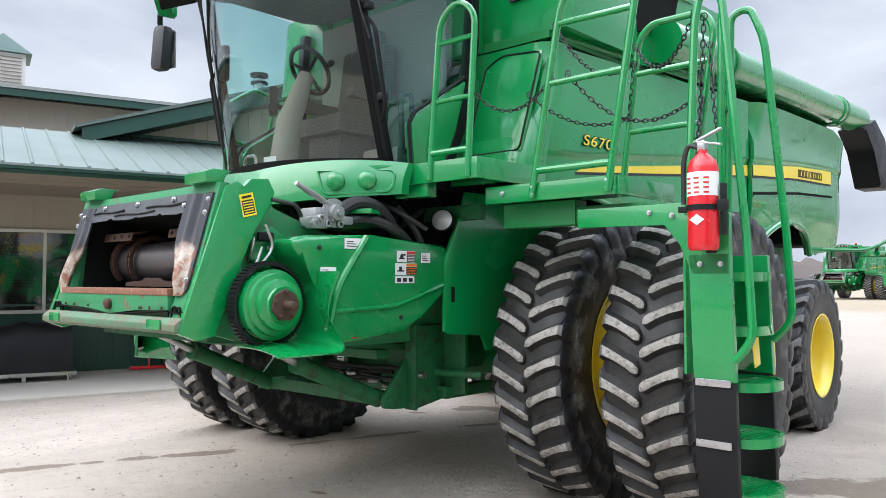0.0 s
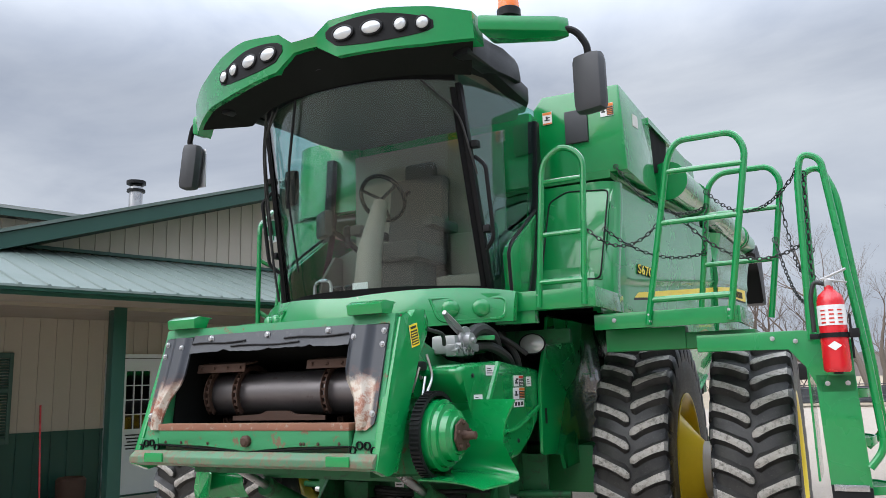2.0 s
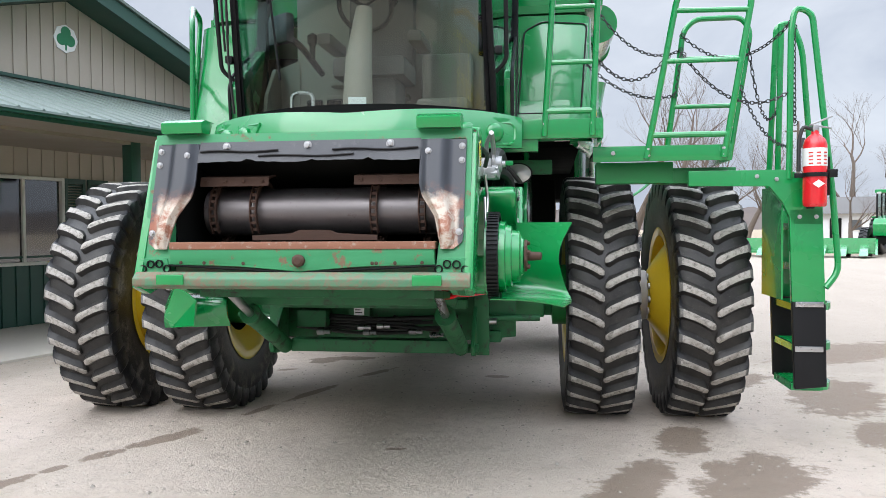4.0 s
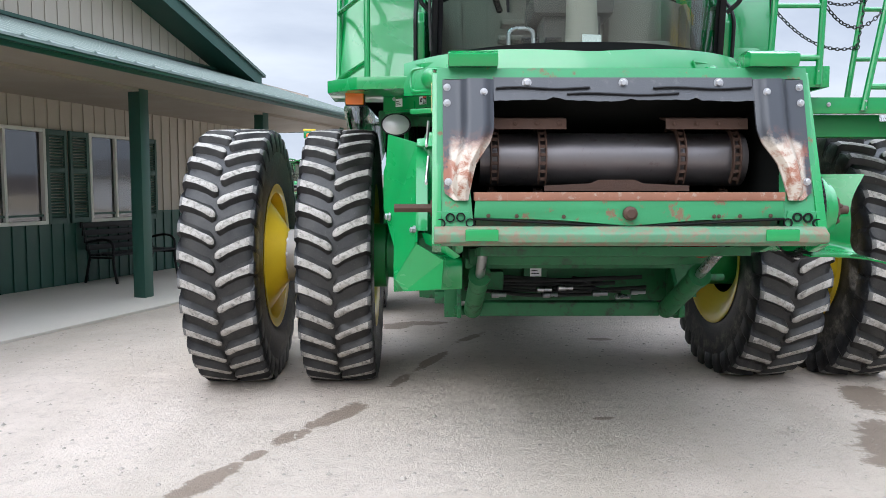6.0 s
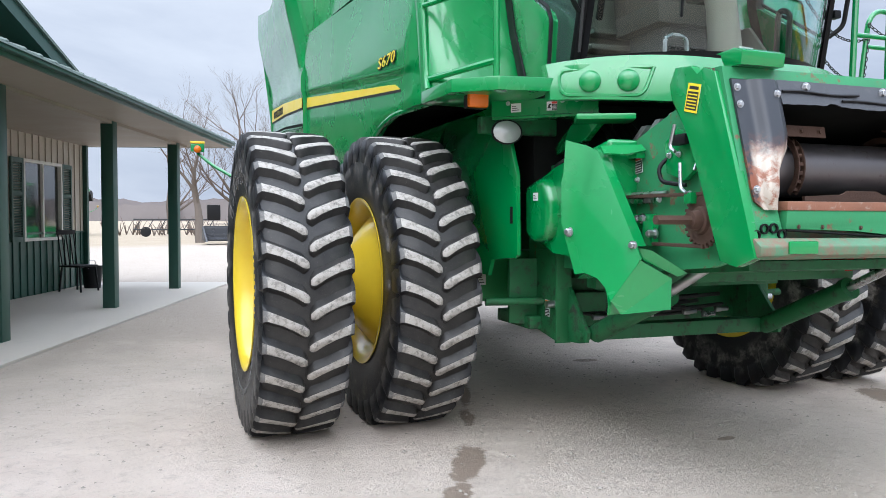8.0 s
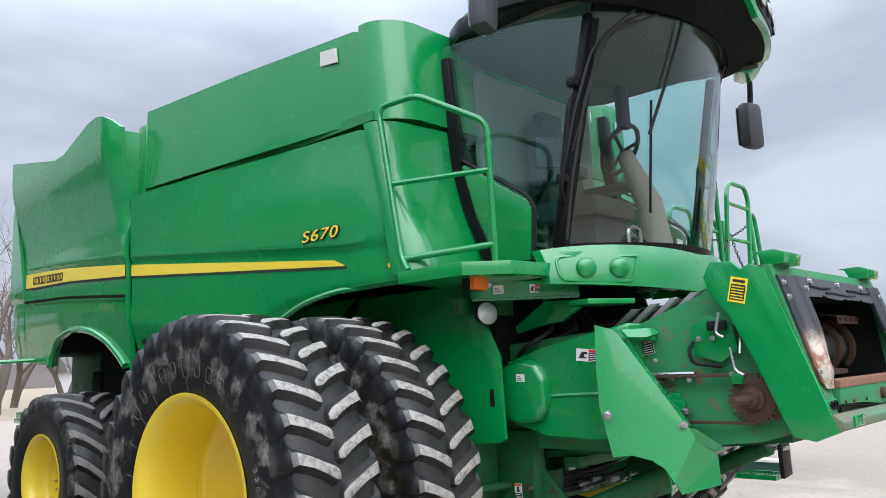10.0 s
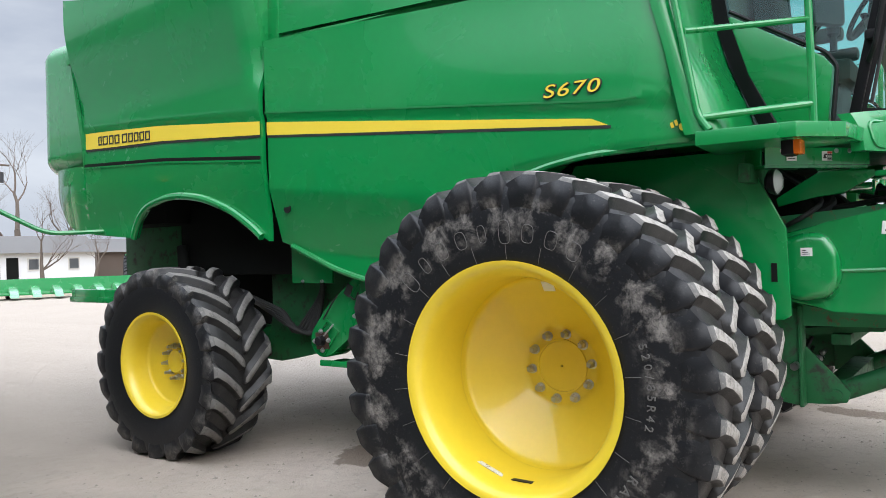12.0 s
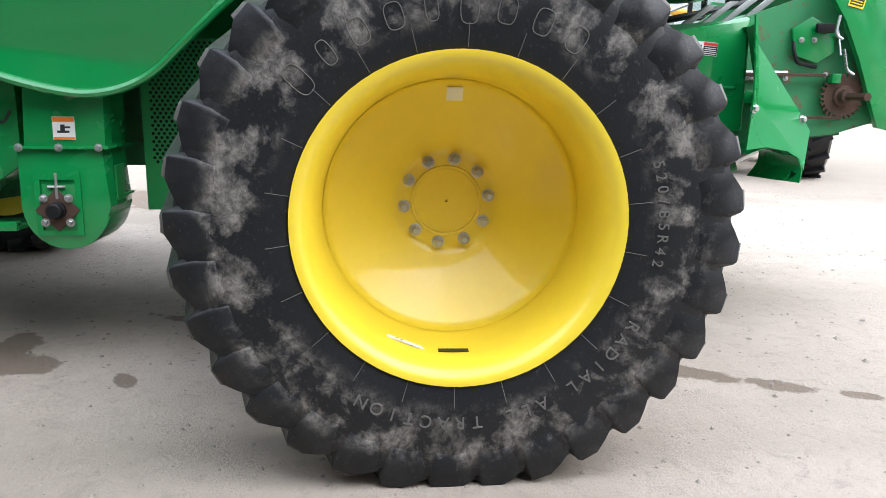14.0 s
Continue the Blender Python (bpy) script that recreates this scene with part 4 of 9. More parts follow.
def wheel(name, x, y, R, half, r_rim, hub_z, out, disc, bolts, bolt_r, lugs, label, phase=0.0, mats=None, form="deep", sweep=1.0):
    """disc: where the disc meets the hub, along out from the wheel's middle. form: deep dish, raised cone or rear wheel."""
    m = Matrix.Translation((x, y, hub_z)) @ Matrix.Rotation(radians(AXLE_TURN + (0 if out > 0 else 180)), 4, "Z")
    h = half
    r = r_rim
    flange = [(h * 0.96, r + 0.022), (h * 0.99, r + 0.024), (h * 0.985, r + 0.006), (h * 0.93, r - 0.012), (h * 0.80, r - 0.035)]
    tail = [(-h * 0.94, r - 0.045), (-h * 0.97, r), (-h * 0.97, r + 0.02), (-h * 0.85, r - 0.03), (h * 0.85, r - 0.02), (h * 0.93, r + 0.01)]
    if form == "deep":
        barrel = flange + [(h * 0.55, r - 0.050), (h * 0.1, r - 0.056), (-0.10, r - 0.058), (-0.128, r - 0.062), (-0.140, r - 0.068), (-0.152, r - 0.082), (-0.205, 0.365), (-0.27, 0.272), (disc + 0.018, 0.215), (disc + 0.003, 0.195), (disc, 0.18),
                           (disc, 0.138), (disc + 0.008, 0.136), (disc + 0.008, 0.127), (disc - 0.004, 0.125), (disc - 0.004, 0.006), (disc - 0.02, 0.005), (disc - 0.02, 0.0005)]
        back = [(-0.10, r - 0.060)] + tail
    elif form == "cone":
        barrel = flange + [(h * 0.62, r - 0.050), (h * 0.54, r - 0.060), (h * 0.50, r - 0.075), (0.16, 0.405), (0.21, 0.345), (0.29, 0.25), (disc - 0.012, 0.205), (disc, 0.19), (disc, 0.0005)]
        back = [(-h * 0.6, 0.3), (-h * 0.9, r - 0.06)] + tail[1:]
    else:
        barrel = flange + [(h * 0.60, r - 0.045), (disc + 0.075, r - 0.052), (disc + 0.06, r - 0.06), (disc + 0.052, r - 0.075), (disc + 0.02, 0.21), (disc, 0.17), (disc, 0.104), (disc + 0.012, 0.100), (disc + 0.016, 0.096), (disc + 0.045, 0.090), (disc + 0.050, 0.084), (disc + 0.042, 0.070), (disc + 0.042, 0.0005)]
        back = [(-h * 0.6, 0.2), (-h * 0.9, r - 0.06)] + tail[1:]
    bm = bmesh.new()
    add_lathe(bm, barrel, None, 72, 0, False, (False, True))
    add_lathe(bm, back, None, 72, 0, False, (False, False))
    rim = part(name, bm, M_YELLOW, combine, label)
    rim.matrix_basis = m
    mesh_obj("tyre", tyre_bm(R, half, r_rim, lugs, hub_z, out, phase=phase, sweep=sweep), mats or [M_TYRE, M_LUG, M_LUGMID], rim, "black ribbed farm tyre with dusty worn lugs", angle=66)
    first = None
    for k in range(bolts):
        a = 2 * math.pi * (k + 0.3) / bolts
        mm = Matrix.Translation((disc, bolt_r * math.sin(a), bolt_r * math.cos(a)))
        bb = bmesh.new()
        add_lathe(bb, [(-0.012, 0.025), (0.006, 0.025), (0.008, 0.019)], mm, 14)
        long_ = 0.030 if form == "rear" else 0.0
        add_lathe(bb, [(0.006, 0.020), (0.032, 0.020), (0.036, 0.015), (0.046 + long_, 0.012)], mm, 6)
        part("wheel_bolt", bb, M_BOLT, rim)
    return rim


FRONT = dict(R=0.945, half=0.243, r_rim=0.519, hub_z=0.90, bolts=10, bolt_r=0.165, lugs=33)
outer_r = wheel("front_wheel", -2.272, 0.0, out=-1, disc=-0.325, label="yellow outer dual wheel with a deep dish", phase=0.045, **FRONT)
inner_r = wheel("front_wheel", -1.527, 0.03, out=-1, disc=0.345, label="yellow inner dual wheel", phase=0.003, form="cone", **FRONT)
outer_l = wheel("front_wheel", 2.28, 0.20, out=1, disc=-0.325, label="yellow outer dual wheel with a deep dish", phase=0.181, **FRONT)
inner_l = wheel("front_wheel", 1.54, 0.175, out=1, disc=0.345, label="yellow inner dual wheel", phase=0.168, form="cone", **FRONT)
REAR = dict(y=3.42, R=0.735, half=0.275, r_rim=0.375, hub_z=0.70, bolts=10, bolt_r=0.128, lugs=20, sweep=2.7, mats=[M_TYRE_B, M_LUGREAR, M_LUGMID], form="rear")
wheel("rear_wheel", -1.74, out=-1, disc=0.02, label="yellow rear steering wheel", **REAR)
wheel("rear_wheel", 1.74, out=1, disc=0.02, label="yellow rear steering wheel", phase=0.06, **REAR)
for s, y0 in ((-1, 0.02), (1, 0.185)):
    ax = Matrix.Translation((0, y0, 0.90)) @ Matrix.Diagonal((s, 1, 1, 1))
    part("dual_hub", lathe([(0.95, 0.17), (1.2, 0.17), (1.21, 0.24), (1.62, 0.24), (1.63, 0.17), (1.84, 0.17)], ax, 32), M_GREEN_DUSTY, combine, "cylindrical axle hub between the dual wheels")
    part("spacer_ring", lathe([(1.868, 0.17), (1.868, 0.196), (1.940, 0.196), (1.940, 0.17)], ax, 40, True), M_ALU_RING, combine, "dull steel ring between the dual wheels")


# lettering moulded into the outer tyre's side, local to that wheel
def wall_out(r):
    """How far the front tyre's side stands out from the wheel's middle at a radius."""
    return interp([(0.519, 0.2236), (0.577, 0.2381), (0.703, 0.2552), (0.80, 0.2503), (0.85, 0.226)], r)


def sidewall_pose(a, r):
    """On the sidewall, local x along the rim, y outward from the hub, z out of the rubber."""
    lean = math.atan2(wall_out(r + 0.03) - wall_out(r - 0.03), 0.06)
    return (Matrix.Translation((wall_out(r) + 0.0015, r * math.cos(a), r * math.sin(a))) @ Matrix.Rotation(a - math.pi / 2, 4, "X") @ Matrix.Rotation(lean, 4, "Y")
            @ Matrix(((0, 0, 1, 0), (1, 0, 0, 0), (0, 1, 0, 0), (0, 0, 0, 1))))


def on_sidewall(body, a0, step, size, r, rim):
    for i, chr_ in enumerate(body):
        if chr_ != " ":
            text_part("moulded_letter", chr_, size, M_LETTER, sidewall_pose(radians(a0 - step * i), r), rim, 0.003)


M_LETTER = plain("moulded_grey_rubber", (0.11, 0.107, 0.10), 0.8, 0, 0.4, 80, 9)
on_sidewall("520/85R42", 17, 3.55, 0.050, 0.655, outer_r)
on_sidewall("RADIAL ALL TRACTION", -31, 4.9, 0.058, 0.665, outer_r)
# the maker's name as plain outlined shapes
for i in range(9):
    tall = 0.105 if i in (0, 5) else 0.080
    w = 0.020 if i in (1, 4) else 0.028
    mm = sidewall_pose(radians(138 - 9.9 * i), 0.668)
    ring = [mm @ Vector((w * math.cos(t) * (abs(math.cos(t)) + 1e-6) ** -0.35, tall / 2 * math.sin(t) * (abs(math.sin(t)) + 1e-6) ** -0.35, 0)) for t in lin(0, 2 * math.pi, 25)]
    part("moulded_mark", T((ring, 0.0017), seg=5, corner=0), M_LETTER, outer_r)
# fine mould lines across the sidewall
for i in range(22):
    a = 2 * math.pi * (i + 0.4) / 22
    part("mould_line", T(([sidewall_pose(a, r) @ Vector((0, 0, -0.001)) for r in (0.548, 0.58, 0.62)], 0.0012), seg=4, corner=0), M_LETTER, outer_r)
M_STICKER = plain("worn_white_sticker", (0.62, 0.61, 0.58), 0.5, 0, 0.08, 200, 14, 0, (0.30, 0.27, 0.20), 0, 0.55, 0.60)
for a, ln, mat_s in ((-112, 0.15, M_STICKER), (-91, 0.105, M_INK)):
    bb = bmesh.new()
    mm = Matrix.Rotation(radians(a) - math.pi / 2, 4, "X")
    add_box(bb, mm @ Vector((0.10, 0, 0.4635)), (0.030, ln, 0.003), 0, mm.to_3x3())
    part("rim_sticker", bb, mat_s, outer_r)
bb = bmesh.new()
add_box(bb, (-0.168, 0.015, 0.408), (0.003, 0.060, 0.058), 0, roty(36))
part("wheel_sticker", bb, M_WHITE, outer_r)

# ---- side panels ----
TOP = [(-0.55, 2.10), (-0.53, 2.28), (-0.46, 2.51), (-0.38, 2.77), (-0.28, 2.965), (-0.2, 2.985), (2.40, 3.02)]
BOT = [(-0.55, 2.03), (0.03, 2.0), (0.31, 1.955), (0.61, 1.85), (0.86, 1.72), (1.06, 1.545), (1.23, 1.39), (1.36, 1.32), (1.52, 1.29), (1.72, 1.325), (1.96, 1.40), (2.32, 1.565), (2.42, 1.60)]


def stripe_z(y):
    return interp([(-0.1, 2.165), (2.4, 2.40), (3.63, 2.50), (4.75, 2.55)], y)


CREASE = [(-0.2, 2.06), (0.43, 2.005), (0.59, 1.965), (0.81, 1.88), (0.93, 1.845), (1.06, 1.83), (1.32, 1.865), (1.66, 1.905), (2.4, 1.985)]


def tuck(d):
    """How far the skin turns in below its crease: a short bend, then a steady slope."""
    return 0.30 * (max(0.0, d - 0.02) + 0.5 * min(max(d, 0.0), 0.02) ** 2 / 0.02) if d < 0.45 else 0.30 * 0.435


def side_x(y, z):
    """Half width of the side skin: widest at the rear, with a shallow step over the stripe."""
    w = 1.53 + 0.076 * (min(y, 3.2) + 0.1)
    w -= 0.05 * smooth01((z - 2.35) / 0.7) * smooth01((2.4 - y) / 2.0)
    d = z - (stripe_z(y) + 0.11)
    w -= 0.018 * smooth01(-d / 0.05)
    w -= tuck(interp(CREASE, y) - z)
    if y < -0.2:
        w -= 0.10 * ((-0.2 - y) / 0.35) ** 2
    return w


def rear_x(y, z):
    w = 1.76 + 0.15 * smooth01((z - 2.68) / 0.9)
    d = z - (stripe_z(y) + 0.11)
    w -= 0.02 * smooth01(-d / 0.05)
    w -= 0.05 * smooth01((2.2 - z) / 0.5)
    if y > 4.9:
        w -= 0.17 * ((y - 4.9) / 0.65) ** 2
    if y < 2.60 and z > 2.62:
        w -= 0.10 * ((2.60 - y) / 0.17) ** 2 * smooth01((z - 2.62) / 0.3)
    return w


R_TOP = [(2.43, 3.60), (2.52, 3.69), (2.66, 3.73), (2.85, 3.72), (3.05, 3.66), (3.4, 3.56), (3.6, 3.55), (4.75, 3.76), (4.775, 2.34), (5.6, 2.36)]
L_TOP = [(2.43, 3.02), (4.6, 3.06), (5.1, 2.98), (5.35, 2.7), (5.6, 2.4)]
R_BOT = [(2.43, 1.60), (2.50, 1.635), (2.60, 1.71), (2.83, 1.85), (3.13, 1.955), (3.40, 1.99), (3.60, 1.985), (3.87, 1.93), (4.02, 1.82), (4.10, 1.68), (4.6, 1.72), (5.0, 1.76), (5.2, 1.84), (5.4, 2.0), (5.6, 2.18)]
ys = sorted(set(lin(-0.55, 2.41, 44) + [p[0] for p in TOP if p[0] < 2.41] + [p[0] for p in BOT if p[0] < 2.41]))
yr = sorted(set(lin(2.435, 5.6, 50) + [4.75, 4.775] + [p[0] for p in R_BOT[1:]]))
for s in (-1, 1):
    def f_side(y, v, s=s):
        lo, hi = interp(BOT, y), interp(TOP, y)
        z = lo + (hi - lo) * v
        return Vector((s * side_x(y, z), y, z))

    def f_rear(y, v, s=s):
        lo, hi = interp(R_BOT, y), interp(R_TOP if s < 0 else L_TOP, y)
        z = lo + (hi - lo) * v
        return Vector((s * rear_x(y, z), y, z))
    sp = part("side_panel", sheet(f_side, ys, lin(0, 1, 80), 0.04, (-s, 0, 0)), M_GREEN, combine, "glossy green side panel")
    rp = part("rear_side_panel", sheet(f_rear, yr, lin(0, 1, 60), 0.04, (-s, 0, 0)), M_GREEN, combine, "glossy green rear side panel with a wheel arch")
    edge = [Vector((s * (side_x(y, z) + 0.004), y, z)) for y, z in BOT[:-1]]
    part("panel_lip", T((edge, 0.020), seg=8, corner=0.10), M_GREEN, sp)
    # arch lip
    lip = [Vector((s * (rear_x(y, z) + 0.012), y, z)) for y, z in R_BOT[1:10]]
    part("arch_lip", T((lip, 0.030), seg=10, corner=0.12), M_GREEN, rp)

    def strip(nm, y0, y1, lo, hi, mat_s, fx, par, n=30, proud=0.003, s=s):
        def fn(y, v):
            z = stripe_z(y) + lo(y) + (hi(y) - lo(y)) * v
            return Vector((s * (fx(y, z) + proud), y, z))
        part(nm, sheet(fn, lin(y0, y1, n), lin(0, 1, 5), 0.002, (-s, 0, 0)), mat_s, par)

    def taper(y):
        return min(1.0, max(0.0, (y + 0.09) / 0.10))

    def wide(y):
        return 0.018 + 0.052 * min(1, (y + 0.1) / 4.5)
    strip("yellow_stripe", -0.08, 2.415, lambda y: -wide(y), lambda y: wide(y) * (2 * taper(y) - 1), M_STRIPE, side_x, sp)
    strip("yellow_stripe", 2.44, 4.72, lambda y: -wide(y), lambda y: wide(y), M_STRIPE, rear_x, rp, 40, 0.010)
    strip("stripe_edge", -0.10, 2.415, lambda y: -wide(y) - 0.018, lambda y: -wide(y) - 0.001, M_INK, side_x, sp)
    strip("stripe_edge", 2.44, 4.72, lambda y: -wide(y) - 0.018, lambda y: -wide(y) - 0.001, M_INK, rear_x, rp, 40, 0.008)
    # flat near-black strip draws the shade inside the panel's groove
    strip("panel_groove", 2.45, 4.77, lambda y: -0.222, lambda y: -0.196, M_DARK, rear_x, rp, 24, 0.003)
    strip("groove_lip", 2.45, 4.80, lambda y: -0.238, lambda y: -0.224, M_GREEN, rear_x, rp, 24, 0.010)
    strip("panel_crease", -0.25, 2.415, lambda y: 0.105, lambda y: 0.118, M_GREEN_DUSTY, side_x, sp, 24, 0.002)
    # raised model number and maker's name in bars
    yc, zc = 0.115, 2.365
    mm = on_plane((s * (side_x(yc, zc) + 0.006), yc, zc), (s, -0.076 * 1, 0.04))
    mm = mm @ Matrix.Diagonal((1.5, 1, 1, 1))
    text_part("model_number", "S670", 0.104, M_INK, mm, sp, 0.002, 0.2, 0.005, 1.12)
    text_part("model_number", "S670", 0.104, M_STRIPE, mm @ Matrix.Translation((0, 0, 0.0055)), sp, 0.002, 0.2, 0.0, 1.12)
    bb = bmesh.new()
    lens = [0.06, 0.10, 0.085, 0.09, 0.02, 0.095, 0.08, 0.08, 0.08, 0.08]
    pos = 4.52 if s < 0 else 3.62
    for w in lens:
        yy = pos - w / 2 if s < 0 else pos + w / 2
        zz = stripe_z(yy) - 0.005
        if w > 0.03:
            for dz in (-0.032, 0.032):
                add_box(bb, (s * (rear_x(yy, zz) + 0.012), yy, zz + dz), (0.004, w * 0.75, 0.012))
            for dy in (-0.32, 0.32):
                add_box(bb, (s * (rear_x(yy, zz) + 0.012), yy + dy * w, zz), (0.004, 0.012, 0.064))
        pos += -w if s < 0 else w
    part("maker_bars", bb, M_INK, rp)
    yc, zc = -0.42, 2.115
    bb = bmesh.new()
    for k in range(4):
        add_box(bb, (s * (side_x(yc, zc) + 0.006), yc + 0.05 - 0.022 * k, zc + 0.01 * (k % 2)), (0.003, 0.016, 0.03), 0, rotx(-15))
    add_lathe(bb, [(0.004, 0.022), (0.006, 0.022)], Matrix.Translation((s * side_x(yc, zc), yc - 0.05, zc - 0.012)) @ Matrix.Diagonal((s, 1, 1, 1)), 14)
    part("dealer_mark", bb, M_STRIPE, sp)
    part("latch_hole", lathe([(-0.001, 0.036), (0.004, 0.034), (0.002, 0.028), (0.001, 0.001)], Matrix.Translation((s * (side_x(2.28, 1.83) + 0.001), 2.28, 1.83)) @ Matrix.Diagonal((s, 1, 1, 1)), 20), M_BLACK, sp)

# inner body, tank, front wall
# near-black boxes fill the hollow body, its inner shade as their colour
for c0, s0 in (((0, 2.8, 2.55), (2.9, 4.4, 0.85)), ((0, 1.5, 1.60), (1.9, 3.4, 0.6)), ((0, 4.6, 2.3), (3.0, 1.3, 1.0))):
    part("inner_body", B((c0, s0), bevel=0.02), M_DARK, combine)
tank_poly = [(-0.30, 3.05), (2.36, 3.08), (2.36, 3.75), (1.1, 3.72), (-0.12, 3.67), (-0.22, 3.64)]
for s in (-1, 1):
    bm = bmesh.new()
    xo = lambda y: 1.45 + 0.076 * (y + 0.1)
    a = [bm.verts.new((s * (xo(y) - 0.02 * (z > 3.3)), max(y, -0.2) if s < 0 else y, z)) for y, z in tank_poly]
    b2 = [bm.verts.new((s * (xo(y) - 0.06), max(y, -0.2) if s < 0 else y, z)) for y, z in tank_poly]
    bm.faces.new(a), bm.faces.new(b2[::-1])
    n = len(a)
    for i in range(n):
        bm.faces.new((a[i], b2[i], b2[(i + 1) % n], a[(i + 1) % n]))
    part("tank_side", bm, M_GREEN, combine, "green grain tank wall")
part("tank_front", P([(-1.10, 3.02), (0.88, 3.02), (0.88, 3.62), (-1.10, 3.62)], "y", -0.40, -0.20, 0.03), M_GREEN, combine)
part("tank_rear", B(((0, 2.33, 3.3), (3.0, 0.06, 0.8)), bevel=0.01), M_GREEN, combine)
part("tank_gusset", B(((-1.56, 2.41, 3.28), (0.16, 0.14, 0.72)), bevel=0.02), M_GREEN, combine)
part("tank_floor", B(((0, 1.0, 3.06), (2.9, 2.6, 0.06)), bevel=0), M_GREEN_DUSTY, combine)
for s in (-1, 1):
    # front corner wall beside the cab, curving from the side panel in to the cab's rear pillar
    def f_corner(u, v, s=s):
        z = 2.05 + (3.0 - 2.05) * v
        if s < 0:
            yb = interp([(2.05, -0.70), (2.25, -0.64), (2.5, -0.54), (2.75, -0.48), (3.0, -0.45)], z)
            ye = interp([(2.05, -0.52), (2.5, -0.43), (3.0, -0.30)], z)
            if u <= 1:
                a = u * math.pi / 2
                return Vector((-(1.26 + 0.24 * math.cos(a)), ye + (yb - ye) * math.sin(a), z))
            return Vector((-(1.26 - 0.40 * (u - 1)), yb - 0.03 * (u - 1), z))
        yb = -0.56 + 0.27 * smooth01(v * 1.0)
        a = u * math.pi / 2
        return Vector((s * (1.32 + 0.18 * math.cos(a) - 0.42 * max(0, u - 1) - 0.0), yb + 0.10 - 0.16 * math.sin(min(a, math.pi / 2)), z))
    part("front_corner_panel", sheet(f_corner, lin(0, 1, 12) + [1.4, 1.8], lin(0, 1, 16), 0.03, (0, 1, 0)), M_GREEN, combine)
    part("tank_window", P([(0.02, 3.50), (0.19, 3.52), (0.19, 3.62), (0.03, 3.60)], "x", *((1.560, 1.572) if s > 0 else (-1.448, -1.462))), M_WFRAME, combine)


def tank_corner(u, v):
    """Rounded right front corner of the grain tank."""
    z = 3.03 + 0.66 * v
    lean = 0.05 * v
    if u <= 1:
        a = u * math.pi / 2
        return Vector((-(1.18 + 0.27 * math.cos(a) - 0.02 * v), -0.20 - (0.28 - lean) * math.sin(a), z))
    return Vector((-(1.18 - 0.5 * (u - 1)), -0.48 + lean, z))


part("tank_corner", sheet(tank_corner, lin(0, 1, 14) + [1.3, 1.6, 2.0], lin(0, 0.94, 8) + [0.98, 1.0], 0.03, (0, 1, 0)), M_GREEN, combine, "rounded green corner of the grain tank")
part("tank_corner_lid", P([(-1.42, -0.20), (-1.36, -0.33), (-1.18, -0.42), (-0.70, -0.42), (-0.70, -0.20)], "z", 3.665, 3.69, 0.008), M_GREEN, combine)
s = 1
part("tank_corner_cap", P([(0.86, 3.07), (1.585, 3.07), (1.56, 3.74), (0.95, 3.755), (0.87, 3.66)], "y", -0.30, 0.66, 0.022), M_GREEN, combine, "boxy green front corner of the grain tank")
part("tank_roof_strip", P([(0.60, 3.69), (2.46, 3.765), (2.46, 3.79), (0.60, 3.742)], "x", 1.36, 1.57), M_GREEN, combine)
bm = P([(s * 0.96, 2.24), (s * 1.42, 2.24), (s * 1.47, 2.92), (s * 1.14, 2.95), (s * 1.0, 2.88)], "y", -0.585, -0.555, 0.012)
for v in bm.verts:
    v.co.y += 0.26 * (v.co.z - 2.24)
dp = part("access_door", bm, M_GREEN, combine, "green access door with a dark seal")
part("door_seal", T(([(s * 0.97, -0.586, 2.25), (s * 1.41, -0.586, 2.25), (s * 1.46, -0.414, 2.91), (s * 1.14, -0.406, 2.94), (s * 1.01, -0.424, 2.87), (s * 0.97, -0.586, 2.25)], 0.006), seg=6, corner=0.04), M_BLACK, dp)
decal("warning_label", on_plane((0.99, -0.306, 3.57), (0, -1, 0)), 0.075, 0.10, combine, "warn_tall")
decal("warning_label", on_plane((1.46, -0.306, 3.55), (0, -1, 0)), 0.10, 0.10, combine, "warn_wide")
part("front_intake", B(((1.22, -0.31, 3.46), (0.18, 0.03, 0.26)), bevel=0.012), M_GREY, combine, "dark panel in the tank's front")
# solid near-black block stands for the shade inside the tank opening
bm = bmesh.new()
add_prism(bm, [(0.655, 3.28), (0.655, 3.70), (2.34, 3.765), (2.34, 3.63)], "x", 1.30, 1.545)
part("tank_flap", bm, M_DARK, combine, "near-black fill for the shaded opening under the tank roof")

# unloading auger along the left side
au = part("unloading_auger", lathe([(0.95, 0.17), (5.2, 0.165), (5.21, 0.18), (5.3, 0.18), (5.31, 0.165), (6.3, 0.16)], Matrix.Translation((1.62, 0.0, 3.22)) @ Matrix.Rotation(radians(90), 4, "Z") @ Matrix.Rotation(radians(-2.2), 4, "Y"), 36), M_GREEN, combine, "long green unloading auger tube")
part("auger_spout", P([(6.0, 3.3), (6.6, 3.5), (7.1, 3.3), (7.2, 2.62), (6.75, 2.62), (6.5, 3.1)], "x", 1.46, 1.78, 0.04), M_BLACK, au, "black rubber spout")
for y in (2.0, 5.3):
    part("auger_clamp", lathe([(0, 0.185), (0.05, 0.185)], Matrix.Translation((1.62, y, 3.22 + 0.038 * y)) @ Matrix.Rotation(radians(90), 4, "Z"), 28), M_GREEN_DUSTY, au)

